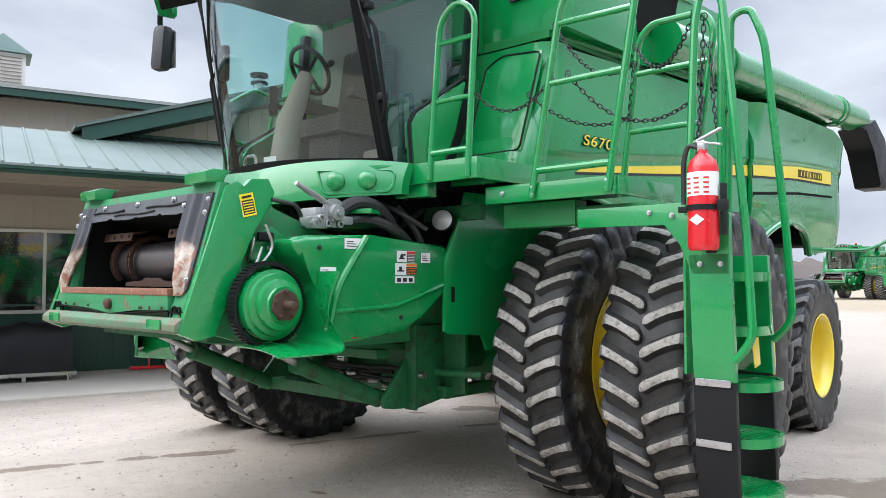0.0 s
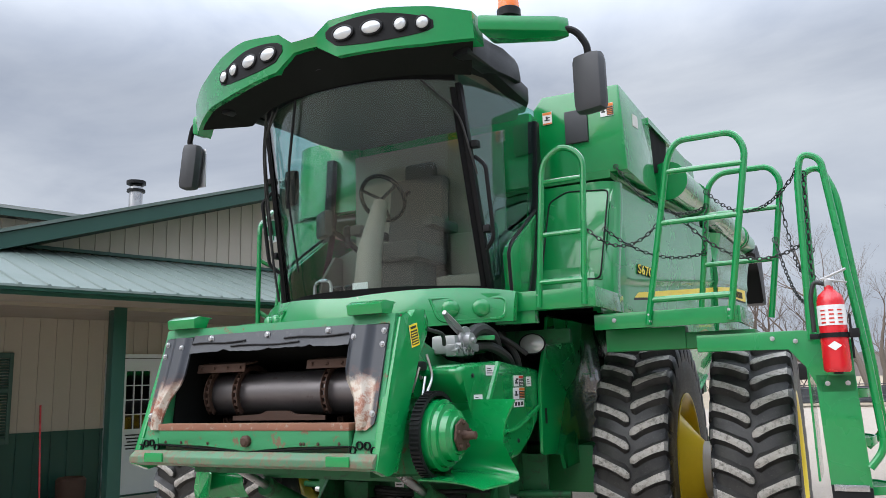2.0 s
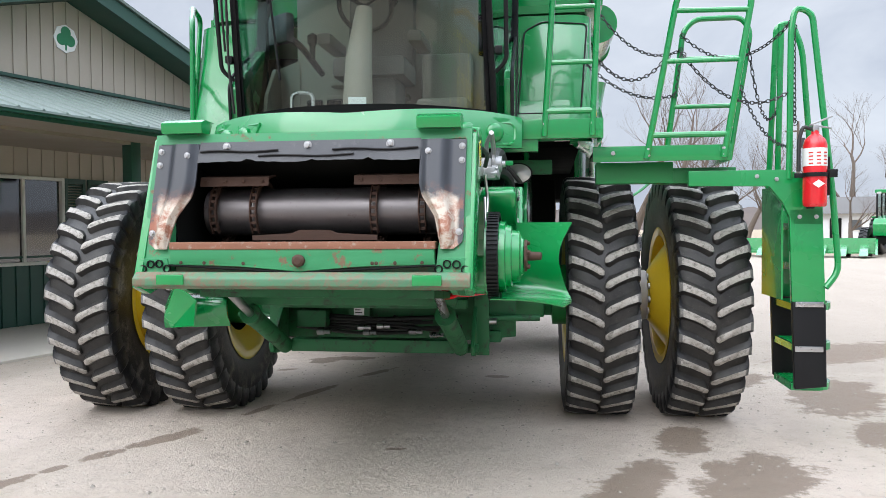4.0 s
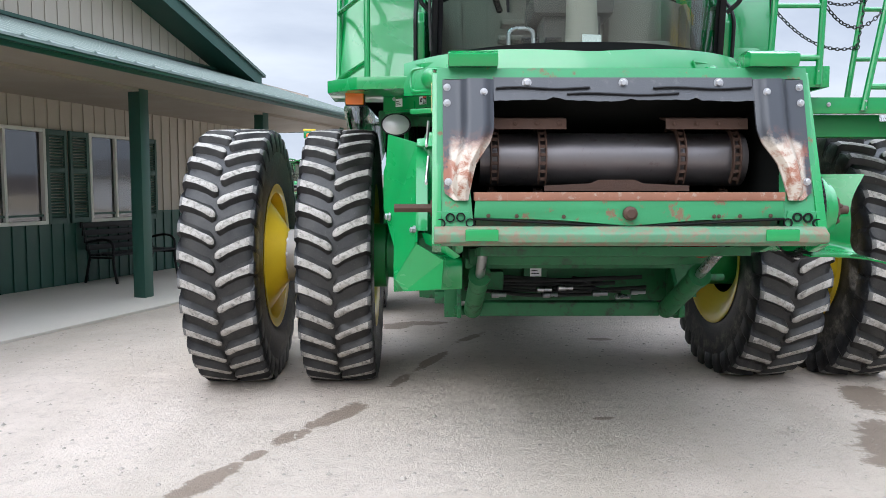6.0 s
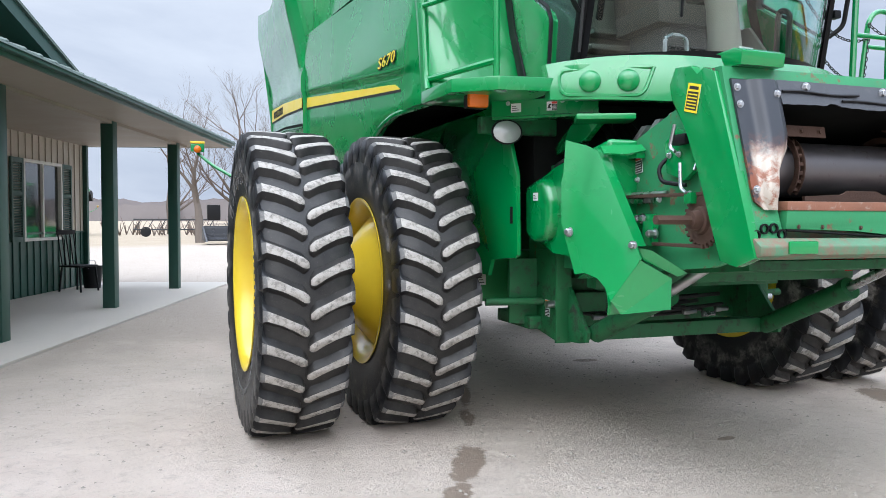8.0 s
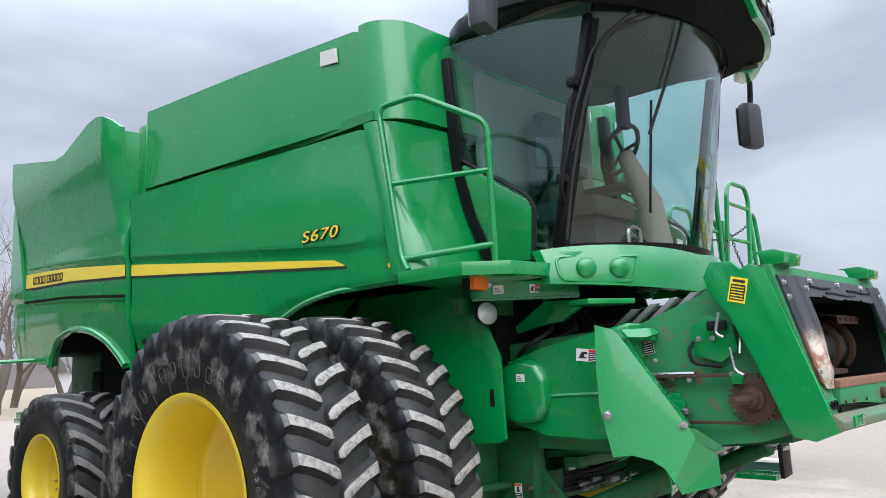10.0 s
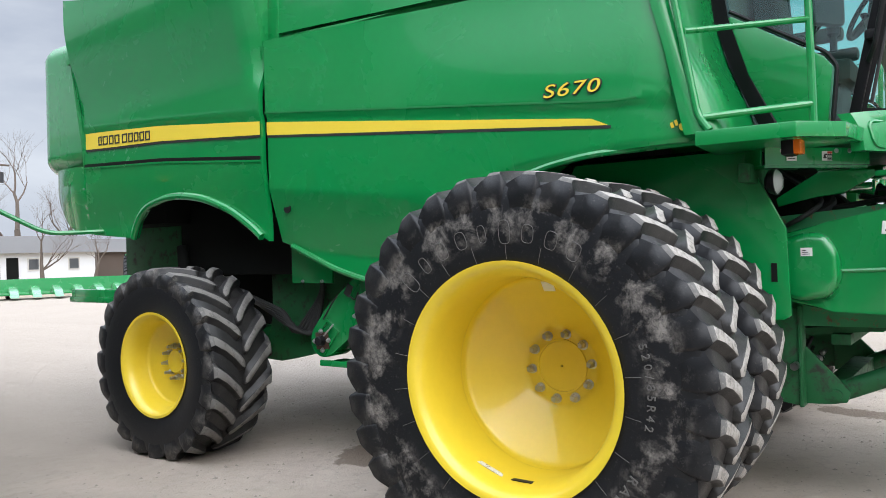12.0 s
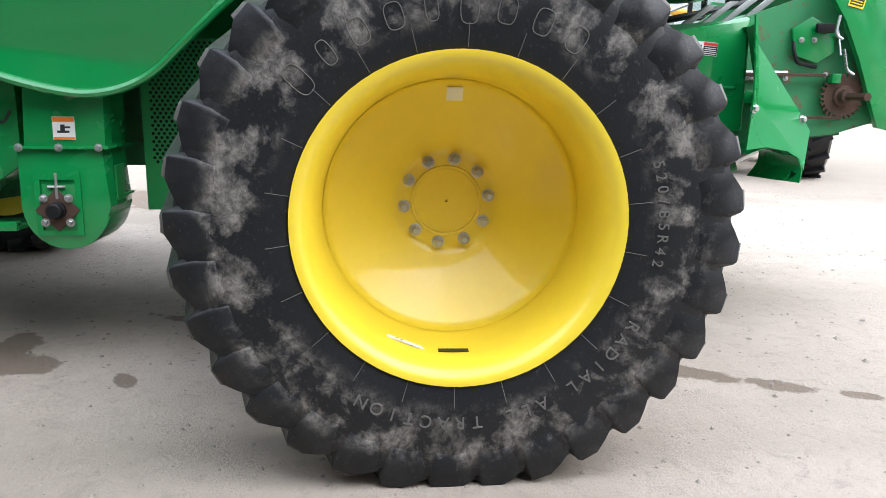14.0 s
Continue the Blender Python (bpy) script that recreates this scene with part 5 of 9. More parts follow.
# chassis under the body, axle, rear
part("front_axle", B(((0, 0.02, 0.92), (2.3, 0.34, 0.34)), bevel=0.02), M_GREEN_DUSTY, combine)
part("axle_carrier", B(((0, -0.35, 0.92), (1.6, 0.3, 0.22)), bevel=0.02), M_GREEN_DIRT_SHADE, combine)
part("rear_axle", B(((0, 3.42, 0.78), (2.9, 0.22, 0.24)), ((0, 3.42, 1.25), (0.5, 0.35, 0.9)), bevel=0.02), M_GREEN_DUSTY, combine)
part("underbody", B(((0, 1.9, 1.20), (2.1, 2.5, 0.5)), ((0, 4.75, 1.6), (2.2, 0.9, 0.5)), bevel=0.02), M_GREEN_DIRT_SHADE, combine)
# two added near-black boxes stand for shade under the rear and in the arches
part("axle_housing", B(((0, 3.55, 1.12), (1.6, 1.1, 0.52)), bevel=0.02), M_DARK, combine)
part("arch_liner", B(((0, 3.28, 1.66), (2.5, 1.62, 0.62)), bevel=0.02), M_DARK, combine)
for s in (-1, 1):
    part("frame_member", P([(2.05, 1.0), (3.15, 1.0), (3.25, 0.64), (3.05, 0.63), (2.65, 0.715), (2.05, 0.80)], "x", s * 1.05, s * 0.90, 0.006), M_GREEN_DIRT_SHADE, combine)
part("rear_wall", P([(-1.55, 1.9), (1.55, 1.9), (1.55, 3.3), (1.3, 3.5), (-1.3, 3.5), (-1.55, 3.3)], "y", 5.25, 5.34, 0.03), M_GREEN, combine)
part("rear_deck", B(((0, 3.9, 3.35), (3.3, 2.6, 0.05)), bevel=0), M_GREEN_DUSTY, combine)


HOOD = round_path([(-1.62, 4.80, 0), (-1.62, 5.68, 0), (-1.46, 5.86, 0), (-1.15, 5.90, 0)], 0.10, 5)


def rear_hood(u, v):
    """Engine hood at the rear, set in from the side panel, with a chamfered foot and top."""
    p = HOOD[int(u)]
    k = 1 - 0.035 * smooth01((0.07 - v) / 0.07) - 0.03 * smooth01((v - 0.93) / 0.07)
    return Vector((p.x * k, p.y - (1 - k) * 1.2 * (1 if p.y > 5.5 else 0), 2.36 + 1.19 * v))


part("rear_hood", sheet(rear_hood, list(range(len(HOOD))), lin(0, 1, 24), 0.03, (1, -1, 0)), M_GREEN, combine, "green engine hood at the rear with rounded corners")
part("rear_panel_return", P([(-1.79, 3.58), (-1.20, 3.60), (-1.20, 2.90), (-1.71, 2.90)], "y", 2.445, 2.475, 0.006), M_GREEN, combine)
part("hood_top", P([(-1.57, 4.80), (-1.57, 5.62), (-1.40, 5.80), (1.40, 5.80), (1.57, 5.62), (1.57, 4.80)], "z", 3.50, 3.545, 0.01), M_GREEN, combine)
part("rear_door", B(((0, 5.84, 2.75), (2.5, 0.06, 1.5)), bevel=0.02), M_GREEN, combine)

# ---- feeder house ----
FY0, FY1 = -2.55, -2.35     # lower and upper edge of the sloping face
FZ0, FZ1 = 1.20, 1.92


def face(x, z, out=0.0):
    """A point on the feeder house's sloping front."""
    t = (z - FZ0) / (FZ1 - FZ0)
    return Vector((x, FY0 + (FY1 - FY0) * t - out, z))


def face_plate(bm, poly, out, thick, mi=0):
    a = [bm.verts.new(face(x, z, out)) for x, z in poly]
    b2 = [bm.verts.new(face(x, z, out - thick)) for x, z in poly]
    n = len(a)
    bm.faces.new(a).material_index = mi
    bm.faces.new(b2[::-1]).material_index = mi
    for i in range(n):
        bm.faces.new((a[i], b2[i], b2[(i + 1) % n], a[(i + 1) % n])).material_index = mi


bm = bmesh.new()
for poly in ([(-0.82, 1.88), (0.82, 1.88), (0.82, 1.93), (-0.82, 1.93)], [(-0.82, 1.20), (-0.66, 1.20), (-0.68, 1.45), (-0.79, 1.88), (-0.82, 1.88)], [(0.82, 1.20), (0.66, 1.20), (0.68, 1.45), (0.79, 1.88), (0.82, 1.88)]):
    face_plate(bm, poly, 0.0, 0.05)
feeder = part("feeder_house_face", bm, M_GREEN_WORN, combine, "worn green feeder house mouth with rust along its lip")
# side walls and roof of the feeder house
for s in (-1, 1):
    poly = [(-2.50, 1.19), (-2.31, 1.90), (-2.10, 1.92), (-1.95, 1.82), (-1.60, 1.70), (-0.4, 1.61), (-0.4, 1.02), (-1.4, 1.02), (-2.2, 1.10)]
    part("feeder_side", P(poly, "x", s * 0.70, s * 0.73), M_GREEN_WORN, feeder)
    part("face_side_plate", P([(-2.58, 1.16), (-2.33, 1.91), (-2.26, 1.94), (-2.22, 1.91), (-2.18, 1.96), (-2.07, 1.97), (-2.03, 1.90), (-2.05, 1.83), (-2.15, 1.70), (-2.24, 1.50), (-2.33, 1.27), (-2.38, 1.14), (-2.48, 1.12)], "x", s * 0.80, s * 0.84, 0.004), M_GREEN, feeder)
    decal("caution_label", on_plane((s * 0.843, -2.20, 1.82), (s, 0, 0), (0, -0.25, 1)), 0.085, 0.12, feeder, "caution")
    part("edge_rust", T(([(s * 0.83, -2.545, 1.18), (s * 0.83, -2.31, 1.925)], 0.006), seg=6), M_RUST, feeder)
    part("hook_pad", P([(-2.40, 1.93), (-2.30, 1.93), (-2.29, 1.985), (-2.24, 2.0), (-2.36, 2.005), (-2.41, 1.985)], "x", s * 0.55, s * 0.77, 0.008), M_GREEN, feeder, "green hooked latch pad")
part("feeder_roof", P([(-2.30, 1.88), (-1.95, 1.79), (-1.60, 1.685), (-0.4, 1.60), (-0.4, 1.56), (-1.60, 1.645), (-1.95, 1.75), (-2.30, 1.84)], "x", -0.70, 0.70), M_GREEN_WORN, feeder)
# shade inside the feeder house is put into near-black liner, floor, back
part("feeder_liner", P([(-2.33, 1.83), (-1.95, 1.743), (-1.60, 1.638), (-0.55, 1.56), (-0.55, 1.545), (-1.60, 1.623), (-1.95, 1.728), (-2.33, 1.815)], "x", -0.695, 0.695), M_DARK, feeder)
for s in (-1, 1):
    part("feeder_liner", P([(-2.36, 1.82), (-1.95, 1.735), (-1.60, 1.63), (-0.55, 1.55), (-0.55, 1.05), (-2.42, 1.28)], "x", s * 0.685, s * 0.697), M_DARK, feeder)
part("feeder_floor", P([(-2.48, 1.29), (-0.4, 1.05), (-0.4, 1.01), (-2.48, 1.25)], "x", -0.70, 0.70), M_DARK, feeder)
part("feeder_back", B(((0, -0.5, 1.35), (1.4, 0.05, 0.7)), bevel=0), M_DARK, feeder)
# black wear plates round the mouth
M_WEAR = bpy.data.materials.new("black_wear_plate")
M_WEAR.use_nodes = True
nt = M_WEAR.node_tree
bs = nt.nodes["Principled BSDF"]
co = nt.nodes.new("ShaderNodeTexCoord").outputs["Object"]
sx = nt.nodes.new("ShaderNodeSeparateXYZ")
nt.links.new(co, sx.inputs[0])
zz = math_node(nt, "ADD", sx.outputs[2], math_node(nt, "MULTIPLY", noise_node(nt, 9, 6, 0.65, co), 0.16))
bare = ramp(nt, math_node(nt, "SUBTRACT", zz, 1.0), [(0.655, 1.0), (0.70, 0.0)])
ax = math_node(nt, "ABSOLUTE", sx.outputs[0])
bare = math_node(nt, "MULTIPLY", bare, ramp(nt, math_node(nt, "ADD", ax, math_node(nt, "MULTIPLY", noise_node(nt, 20, 4, 0.6, co), 0.03)), [(0.768, 1.0), (0.785, 0.0)]))
rust = math_node(nt, "MULTIPLY", ramp(nt, noise_node(nt, 16, 7, 0.7, co, 0.3), [(0.46, 0.0), (0.58, 0.9)]), ramp(nt, math_node(nt, "SUBTRACT", zz, 1.0), [(0.58, 1.0), (0.74, 0.0)]))
c = mixc(nt, bare, (0.034, 0.037, 0.044), (0.46, 0.40, 0.33))
c = mixc(nt, rust, c, (0.24, 0.075, 0.035))
nt.links.new(c, bs.inputs["Base Color"])
nt.links.new(ramp(nt, bare, [(0, 0.38), (1, 0.42)]), bs.inputs["Roughness"])
bs.inputs["Metallic"].default_value = 0.15
for s in (-1, 1):
    def wear(u, v, s=s):
        """From the bolted flat edge over a rounded hump to the inner edge, which narrows towards the sill."""
        z = 1.345 + 0.53 * v
        inner = interp([(1.345, 0.685), (1.44, 0.665), (1.50, 0.65), (1.54, 0.625), (1.60, 0.585), (1.66, 0.57), (1.88, 0.57)], z)
        outer = interp([(1.345, 0.745), (1.36, 0.775), (1.385, 0.79), (1.88, 0.795)], z)
        hump = smooth01((u - 0.30) / 0.22) * (1 - 0.75 * smooth01((u - 0.80) / 0.20))
        return face(s * (outer + (inner - outer) * u), z, 0.014 + 0.040 * hump * (1 - 0.7 * smooth01((0.16 - v) / 0.16)))
    wp = part("wear_plate", sheet(wear, lin(0, 1, 22), lin(0, 1, 18), 0.012, (0, 1, 0)), M_WEAR, feeder, "black humped corner plate worn to bare rusty metal")
    for x, z in ((0.775, 1.84), (0.775, 1.77), (0.615, 1.815), (0.77, 1.425), (0.70, 1.385)):
        part("bolt", bolt_bm(0.011, 0.012, Matrix.Translation(face(s * x, z, 0.054 if x < 0.65 else 0.016)) @ Matrix.Rotation(radians(-90), 4, "Z")), M_BOLT, wp)
    hp = part("latch_plate", P([(s * 0.66, 1.225), (s * 0.82, 1.215), (s * 0.82, 1.30), (s * 0.68, 1.30)], "y", -2.535, -2.50, 0.004), M_GREEN_WORN, feeder)
    for k, (dx, dz) in enumerate(((0.0, 0.0), (0.04, 0.024), (0.085, 0.022), (0.125, -0.002))):
        part("pin_hole", lathe([(0, 0.020), (0.010, 0.020), (0.010, 0.014), (0, 0.014)], Matrix.Translation((s * (0.677 + dx), -2.536, 1.25 + dz)) @ Matrix.Rotation(radians(-90), 4, "Z"), 18, True), M_BLACKTRIM, hp)
bm = bmesh.new()
n = 40
top = [(-0.57 + 1.14 * i / n, 1.885) for i in range(n + 1)]
low = [(-0.57 + 1.14 * i / n, 1.775 + 0.008 * abs(math.sin(i * 0.16 + 0.4)) + 0.0015 * math.sin(i * 2.3) + (0.010 if i in (9, 10, 21, 31) else 0)) for i in range(n + 1)]
for i in range(n):
    q = [bm.verts.new(face(x, z, o)) for (x, z), o in ((top[i], 0.015), (top[i + 1], 0.015), (low[i + 1], 0.03), (low[i], 0.03))]
    bm.faces.new(q)
bmesh.ops.remove_doubles(bm, verts=bm.verts[:], dist=0.0005)
g = bmesh.ops.extrude_face_region(bm, geom=bm.faces[:])
for v in [v for v in g["geom"] if isinstance(v, bmesh.types.BMVert)]:
    v.co.y += 0.008
M_LIP = plain("dusty_black_rubber", (0.040, 0.042, 0.048), 0.5, 0, 0.25, 120, 5, 0.1, (0.10, 0.10, 0.10), 0, 0.58, 0.72)
for x0, x1, z0 in ((-0.56, -0.15, 1.835), (0.13, 0.56, 1.835), (-0.25, 0.24, 1.808)):
    g = [face(x0 + (x1 - x0) * k / 8, z0 + 0.004 * math.sin(k * 0.9), 0.026 + (1.885 - z0) * 0.06) for k in range(9)]
    part("lip_fold", T((g, 0.0055), seg=6, corner=0), M_BLACKTRIM, feeder)
lipm = part("rubber_lip", bm, M_LIP, feeder, "ragged black rubber lip with dust")
for x in (-0.424, 0.0, 0.42):
    part("bolt", bolt_bm(0.014, 0.014, Matrix.Translation(face(x, 1.86, 0.02)) @ Matrix.Rotation(radians(-90), 4, "Z")), M_BOLT, lipm)
# lip beams
part("sill_plate", P([(-0.655, 1.345), (0.655, 1.345), (0.66, 1.27), (0.30, 1.262), (0.0, 1.235), (-0.30, 1.262), (-0.66, 1.27)], "y", -2.545, -2.50, 0.004), M_GREEN_WORN, feeder, "scuffed green sill plate")
part("sill_back", B(((0, -2.49, 1.28), (1.30, 0.02, 0.14)), bevel=0.003), M_BAR, feeder)
part("sill_lip", B(((0, -2.50, 1.362), (1.32, 0.10, 0.036)), ((0, -2.45, 1.33), (1.3, 0.02, 0.05)), bevel=0.004), M_RUSTLIP, feeder, "rusty sill edge")
for x0, z0, x1, z1 in ((-0.66, 1.267, 0.0, 1.231), (0.0, 1.231, 0.66, 1.267)):
    part("sill_seam", T(([(x0, -2.545, z0), (x1, -2.545, z1)], 0.006), seg=6), M_DARK, feeder)
for x0 in (-0.60, -0.48, -0.28, 0.36, 0.38, 0.47, 0.60):
    part("sill_rivet", bolt_bm(0.006, 0.005, Matrix.Translation((x0, -2.547, 1.285 - 0.012 * (1 - abs(x0)))) @ Matrix.Rotation(radians(-90), 4, "Z")), M_RUST, feeder)
part("cross_plate", P([(-0.95, 0.66), (-0.5, 0.62), (0.5, 0.62), (0.95, 0.66), (0.95, 1.06), (-0.95, 1.06)], "y", -0.58, -0.55, 0.004), M_GREEN_DIRT_SHADE, combine, "grimy green plate across the chassis, shade in its colour")
part("sill_knob", lathe([(0, 0.03), (0.02, 0.03), (0.03, 0.018)], Matrix.Translation((0, -2.545, 1.29)) @ Matrix.Rotation(radians(-90), 4, "Z"), 20), M_RUST, feeder)
part("lower_bar", P([(-2.60, 1.205), (-2.56, 1.235), (-2.46, 1.235), (-2.44, 1.16), (-2.54, 1.15), (-2.60, 1.17)], "x", -0.83, 0.83, 0.006), M_BAR, feeder, "square lower bar with worn paint")
for s in (-1, 1):
    part("bar_plate", B(((s * 0.63, -2.604, 1.20), (0.14, 0.012, 0.05)), bevel=0.006), M_GREEN, feeder)
# drum, chains and slats
dm = part("feeder_drum", lathe([(-0.62, 0.02), (-0.62, 0.125), (0.62, 0.125), (0.62, 0.02)], Matrix.Translation((0, -2.12, 1.535)), 40), M_DRUM, feeder, "polished dark conveyor drum")
for x in (-0.555, -0.335, 0.305, 0.555):
    bm = bmesh.new()
    pts = []
    for i in range(22):
        a = radians(-60 + 300 * i / 21)
        pts.append((-2.12 - 0.155 * math.cos(a + 0.4), 1.535 + 0.155 * math.sin(a + 0.4), a))
    for (y, z, a) in pts:
        for dx in (-0.016, 0.016):
            add_box(bm, (x + dx, y, z), (0.007, 0.028, 0.046), 0.003, rotx(-math.degrees(a + 0.4) + 0))
        add_box(bm, (x, y, z), (0.034, 0.014, 0.016), 0.003)
    part("conveyor_chain", bm, M_RUST, feeder, "rusty roller chain")
for x, w in ((-0.42, 0.37), (0.40, 0.37)):
    sl = part("slat", P([(-2.30, 1.70), (-2.20, 1.72), (-2.20, 1.728), (-2.305, 1.712), (-2.315, 1.665), (-2.305, 1.663)], "x", x - w / 2, x + w / 2), M_RUST, feeder)
    for k in range(4):
        part("bolt", bolt_bm(0.009, 0.008, Matrix.Translation((x - w * 0.4 + w * 0.27 * k, -2.312, 1.69)) @ Matrix.Rotation(radians(-90), 4, "Z")), M_RUST, sl)
part("slat", P([(-0.33, 1.385), (0.33, 1.385), (0.33, 1.41), (0.12, 1.42), (0.08, 1.437), (-0.08, 1.437), (-0.12, 1.42), (-0.33, 1.41)], "y", -2.30, -2.285), M_RUST, feeder)
# lift cylinders and lower frame
for s in (-1, 1):
    part("cylinder_rod", T(([(s * 0.59, -2.06, 1.12), (s * 0.592, -1.62, 0.90)], 0.026), seg=14), M_STEEL, combine, "chrome lift cylinder rod")
    part("lift_cylinder", T(([(s * 0.592, -1.68, 0.925), (s * 0.605, -1.04, 0.645)], 0.055), ([(s * 0.592, -1.70, 0.935), (s * 0.592, -1.66, 0.917)], 0.062), seg=16), M_GREEN_DIRT_SHADE, combine, "green hydraulic lift cylinder")
    part("cylinder_pin", lathe([(-0.10, 0.03), (0.10, 0.03), (0.105, 0.02)], Matrix.Translation((s * 0.62, -1.03, 0.64)), 16), M_GREEN_DIRT_SHADE, combine)
    part("cylinder_bracket", P([(-1.10, 0.66), (-1.08, 0.60), (-1.0, 0.585), (-0.80, 0.575), (-0.80, 0.92), (-0.86, 0.92)], "x", s * 0.675, s * 0.70, 0.004), M_GREEN_DIRT_SHADE, combine)
    part("frame_leg", P([(-0.86, 1.12), (-0.58, 1.12), (-0.58, 0.62), (-0.86, 0.575)], "x", s * 0.74, s * 0.765, 0.004), M_GREEN_DIRT_SHADE, combine)
    part("leg_flange", B(((s * 0.73, -0.865, 0.85), (0.10, 0.022, 0.56)), bevel=0.004), M_GREEN_DIRT_SHADE, combine)
    part("frame_rail", B(((s * 0.80, -0.40, 0.665), (0.09, 0.50, 0.08)), bevel=0.008), M_GREEN_DIRT_SHADE, combine)
    part("leg_rod", T(([(s * 0.76, -0.66, 0.80), (s * 1.12, -0.60, 0.80)], 0.024), seg=12, corner=0), M_GREEN_DIRT_SHADE, combine)
    part("leg_pin", T(([(s * 0.76, -0.84, 0.80), (s * 0.83, -0.84, 0.80)], 0.022), seg=12, corner=0), M_STEEL, combine)
part("cross_beam", B(((0, -1.0, 0.65), (1.12, 0.12, 0.085)), bevel=0.006), M_GREEN_DIRT_SHADE, combine)
part("cross_beam", B(((0, -1.05, 0.94), (1.3, 0.10, 0.06)), bevel=0.006), M_GREEN_DIRT_SHADE, combine)
part("belly_plate", B(((0, -0.50, 0.90), (1.7, 0.04, 0.24)), bevel=0.004), M_GREEN_DIRT_SHADE, combine)
part("valve_block", B(((-0.50, -0.72, 0.80), (0.22, 0.16, 0.12)), bevel=0.01), M_GREEN_DIRT_SHADE, combine)
part("valve_block", B(((-0.17, -0.66, 0.84), (0.16, 0.10, 0.14)), bevel=0.01), M_GREEN_DIRT_SHADE, combine)
part("under_plate", P([(-2.3, 1.13), (-0.7, 0.98), (-0.7, 0.94), (-2.3, 1.09)], "x", -0.62, 0.62), M_GREEN_DIRT_SHADE, combine)
part("front_cross_tube", B(((0, -1.62, 1.03), (1.3, 0.09, 0.09)), bevel=0.01), M_GREEN_DIRT_SHADE, combine)
decal("white_label", on_plane((-0.17, -0.711, 0.86), (0, -1, 0)), 0.075, 0.085, combine, "serial")
bm = bmesh.new()
rg = random.Random(7)
for k in range(9):
    x0, x1 = rg.uniform(-0.7, 0.1), rg.uniform(0.2, 0.75)
    z = rg.uniform(0.66, 0.83)
    add_tube(bm, [(x0, -0.68, z), ((x0 + x1) / 2, -0.74, z - rg.uniform(0, 0.05)), (x1, -0.68, z + rg.uniform(-0.05, 0.05))], 0.013, 8, 0.15)
part("hydraulic_hoses", bm, M_RUBBER_H, combine, "black hydraulic hoses under the feeder house")
bm = bmesh.new()
for x, z in ((-0.12, 0.735), (-0.08, 0.70), (0.02, 0.745), (-0.42, 0.70), (0.25, 0.71), (0.40, 0.69), (0.5, 0.72)):
    add_lathe(bm, [(-0.05, 0.012), (-0.045, 0.02), (0.0, 0.02), (0.003, 0.015), (0.05, 0.015)], Matrix.Translation((x, -0.76, z)), 10)
part("hose_couplers", bm, M_STEEL, combine)
part("red_sling", P([(0.48, 1.095), (1.06, 1.105), (0.95, 1.078), (0.72, 1.035), (0.50, 1.045)], "y", -1.62, -1.60), M_RED, combine)
part("red_hose", T(([(0.45, -1.75, 1.10), (0.5, -1.68, 1.06), (0.62, -1.66, 1.08), (0.5, -1.6, 1.06)], 0.02), ([(0.50, -1.7, 1.09), (0.60, -1.66, 1.03), (0.70, -1.7, 1.08)], 0.018), seg=8, corner=0.08), M_RED, combine)

# ---- left drive: pulley, flared guard, gear cover ----
pm = Matrix.Translation((0.87, -2.12, 1.295))
pu = part("drive_pulley", lathe([(0.0, 0.20), (0.02, 0.20), (0.025, 0.185), (0.10, 0.185), (0.105, 0.165), (0.13, 0.16), (0.135, 0.135), (0.17, 0.13), (0.18, 0.10), (0.19, 0.095), (0.19, 0.06), (0.20, 0.058), (0.20, 0.001)], pm, 40), M_GREEN, combine, "green drive pulley with a rusty hub")
part("drive_belt", lathe([(0.012, 0.205), (0.012, 0.222), (0.07, 0.222), (0.07, 0.205)], pm, 60, True), M_BLACK, pu, "black toothed belt")
bm = bmesh.new()
for k in range(60):
    a = 2 * math.pi * k / 60
    add_box(bm, pm @ Vector((0.04, 0.225 * math.sin(a), 0.225 * math.cos(a))), (0.054, 0.010, 0.010), 0, rotx(-math.degrees(a)))
part("belt_teeth", bm, M_BLACK, pu)
part("pulley_hub", lathe([(0.19, 0.055), (0.205, 0.05), (0.21, 0.025), (0.28, 0.02), (0.285, 0.001)], pm, 18), M_RUST, pu)
part("hub_flange", lathe([(0.195, 0.086), (0.207, 0.084), (0.209, 0.05)], pm, 7), M_RUST, pu, "rusty hub flange")
for k in range(5):
    a = 2 * math.pi * k / 5
    part("hub_bolt", bolt_bm(0.010, 0.014, pm @ Matrix.Translation((0.207, 0.066 * math.sin(a), 0.066 * math.cos(a)))), M_RUST, pu)


GUARD = round_path([(0, -1.86, 1.47), (0, -1.865, 1.32), (0, -1.90, 1.10), (0, -2.06, 1.095), (0, -2.30, 1.09)], 0.14, 8)


def f_guard(u, v):
    """A trough round the belt, wide at the top and bottom, whose outer edge curls forward."""
    p = GUARD[min(len(GUARD) - 1, int(round(u)))]
    reach = 0.41 - 0.07 * math.sin(math.pi * min(1.0, max(0.0, (p.z - 1.09) / 0.38))) - 0.05 * smooth01((-2.05 - p.y) / 0.25)
    back = smooth01((p.z - 1.10) / 0.15)
    return Vector((0.90 + reach * v, p.y - 0.11 * back * v ** 2, p.z - 0.035 * v ** 3 * (1 - back)))


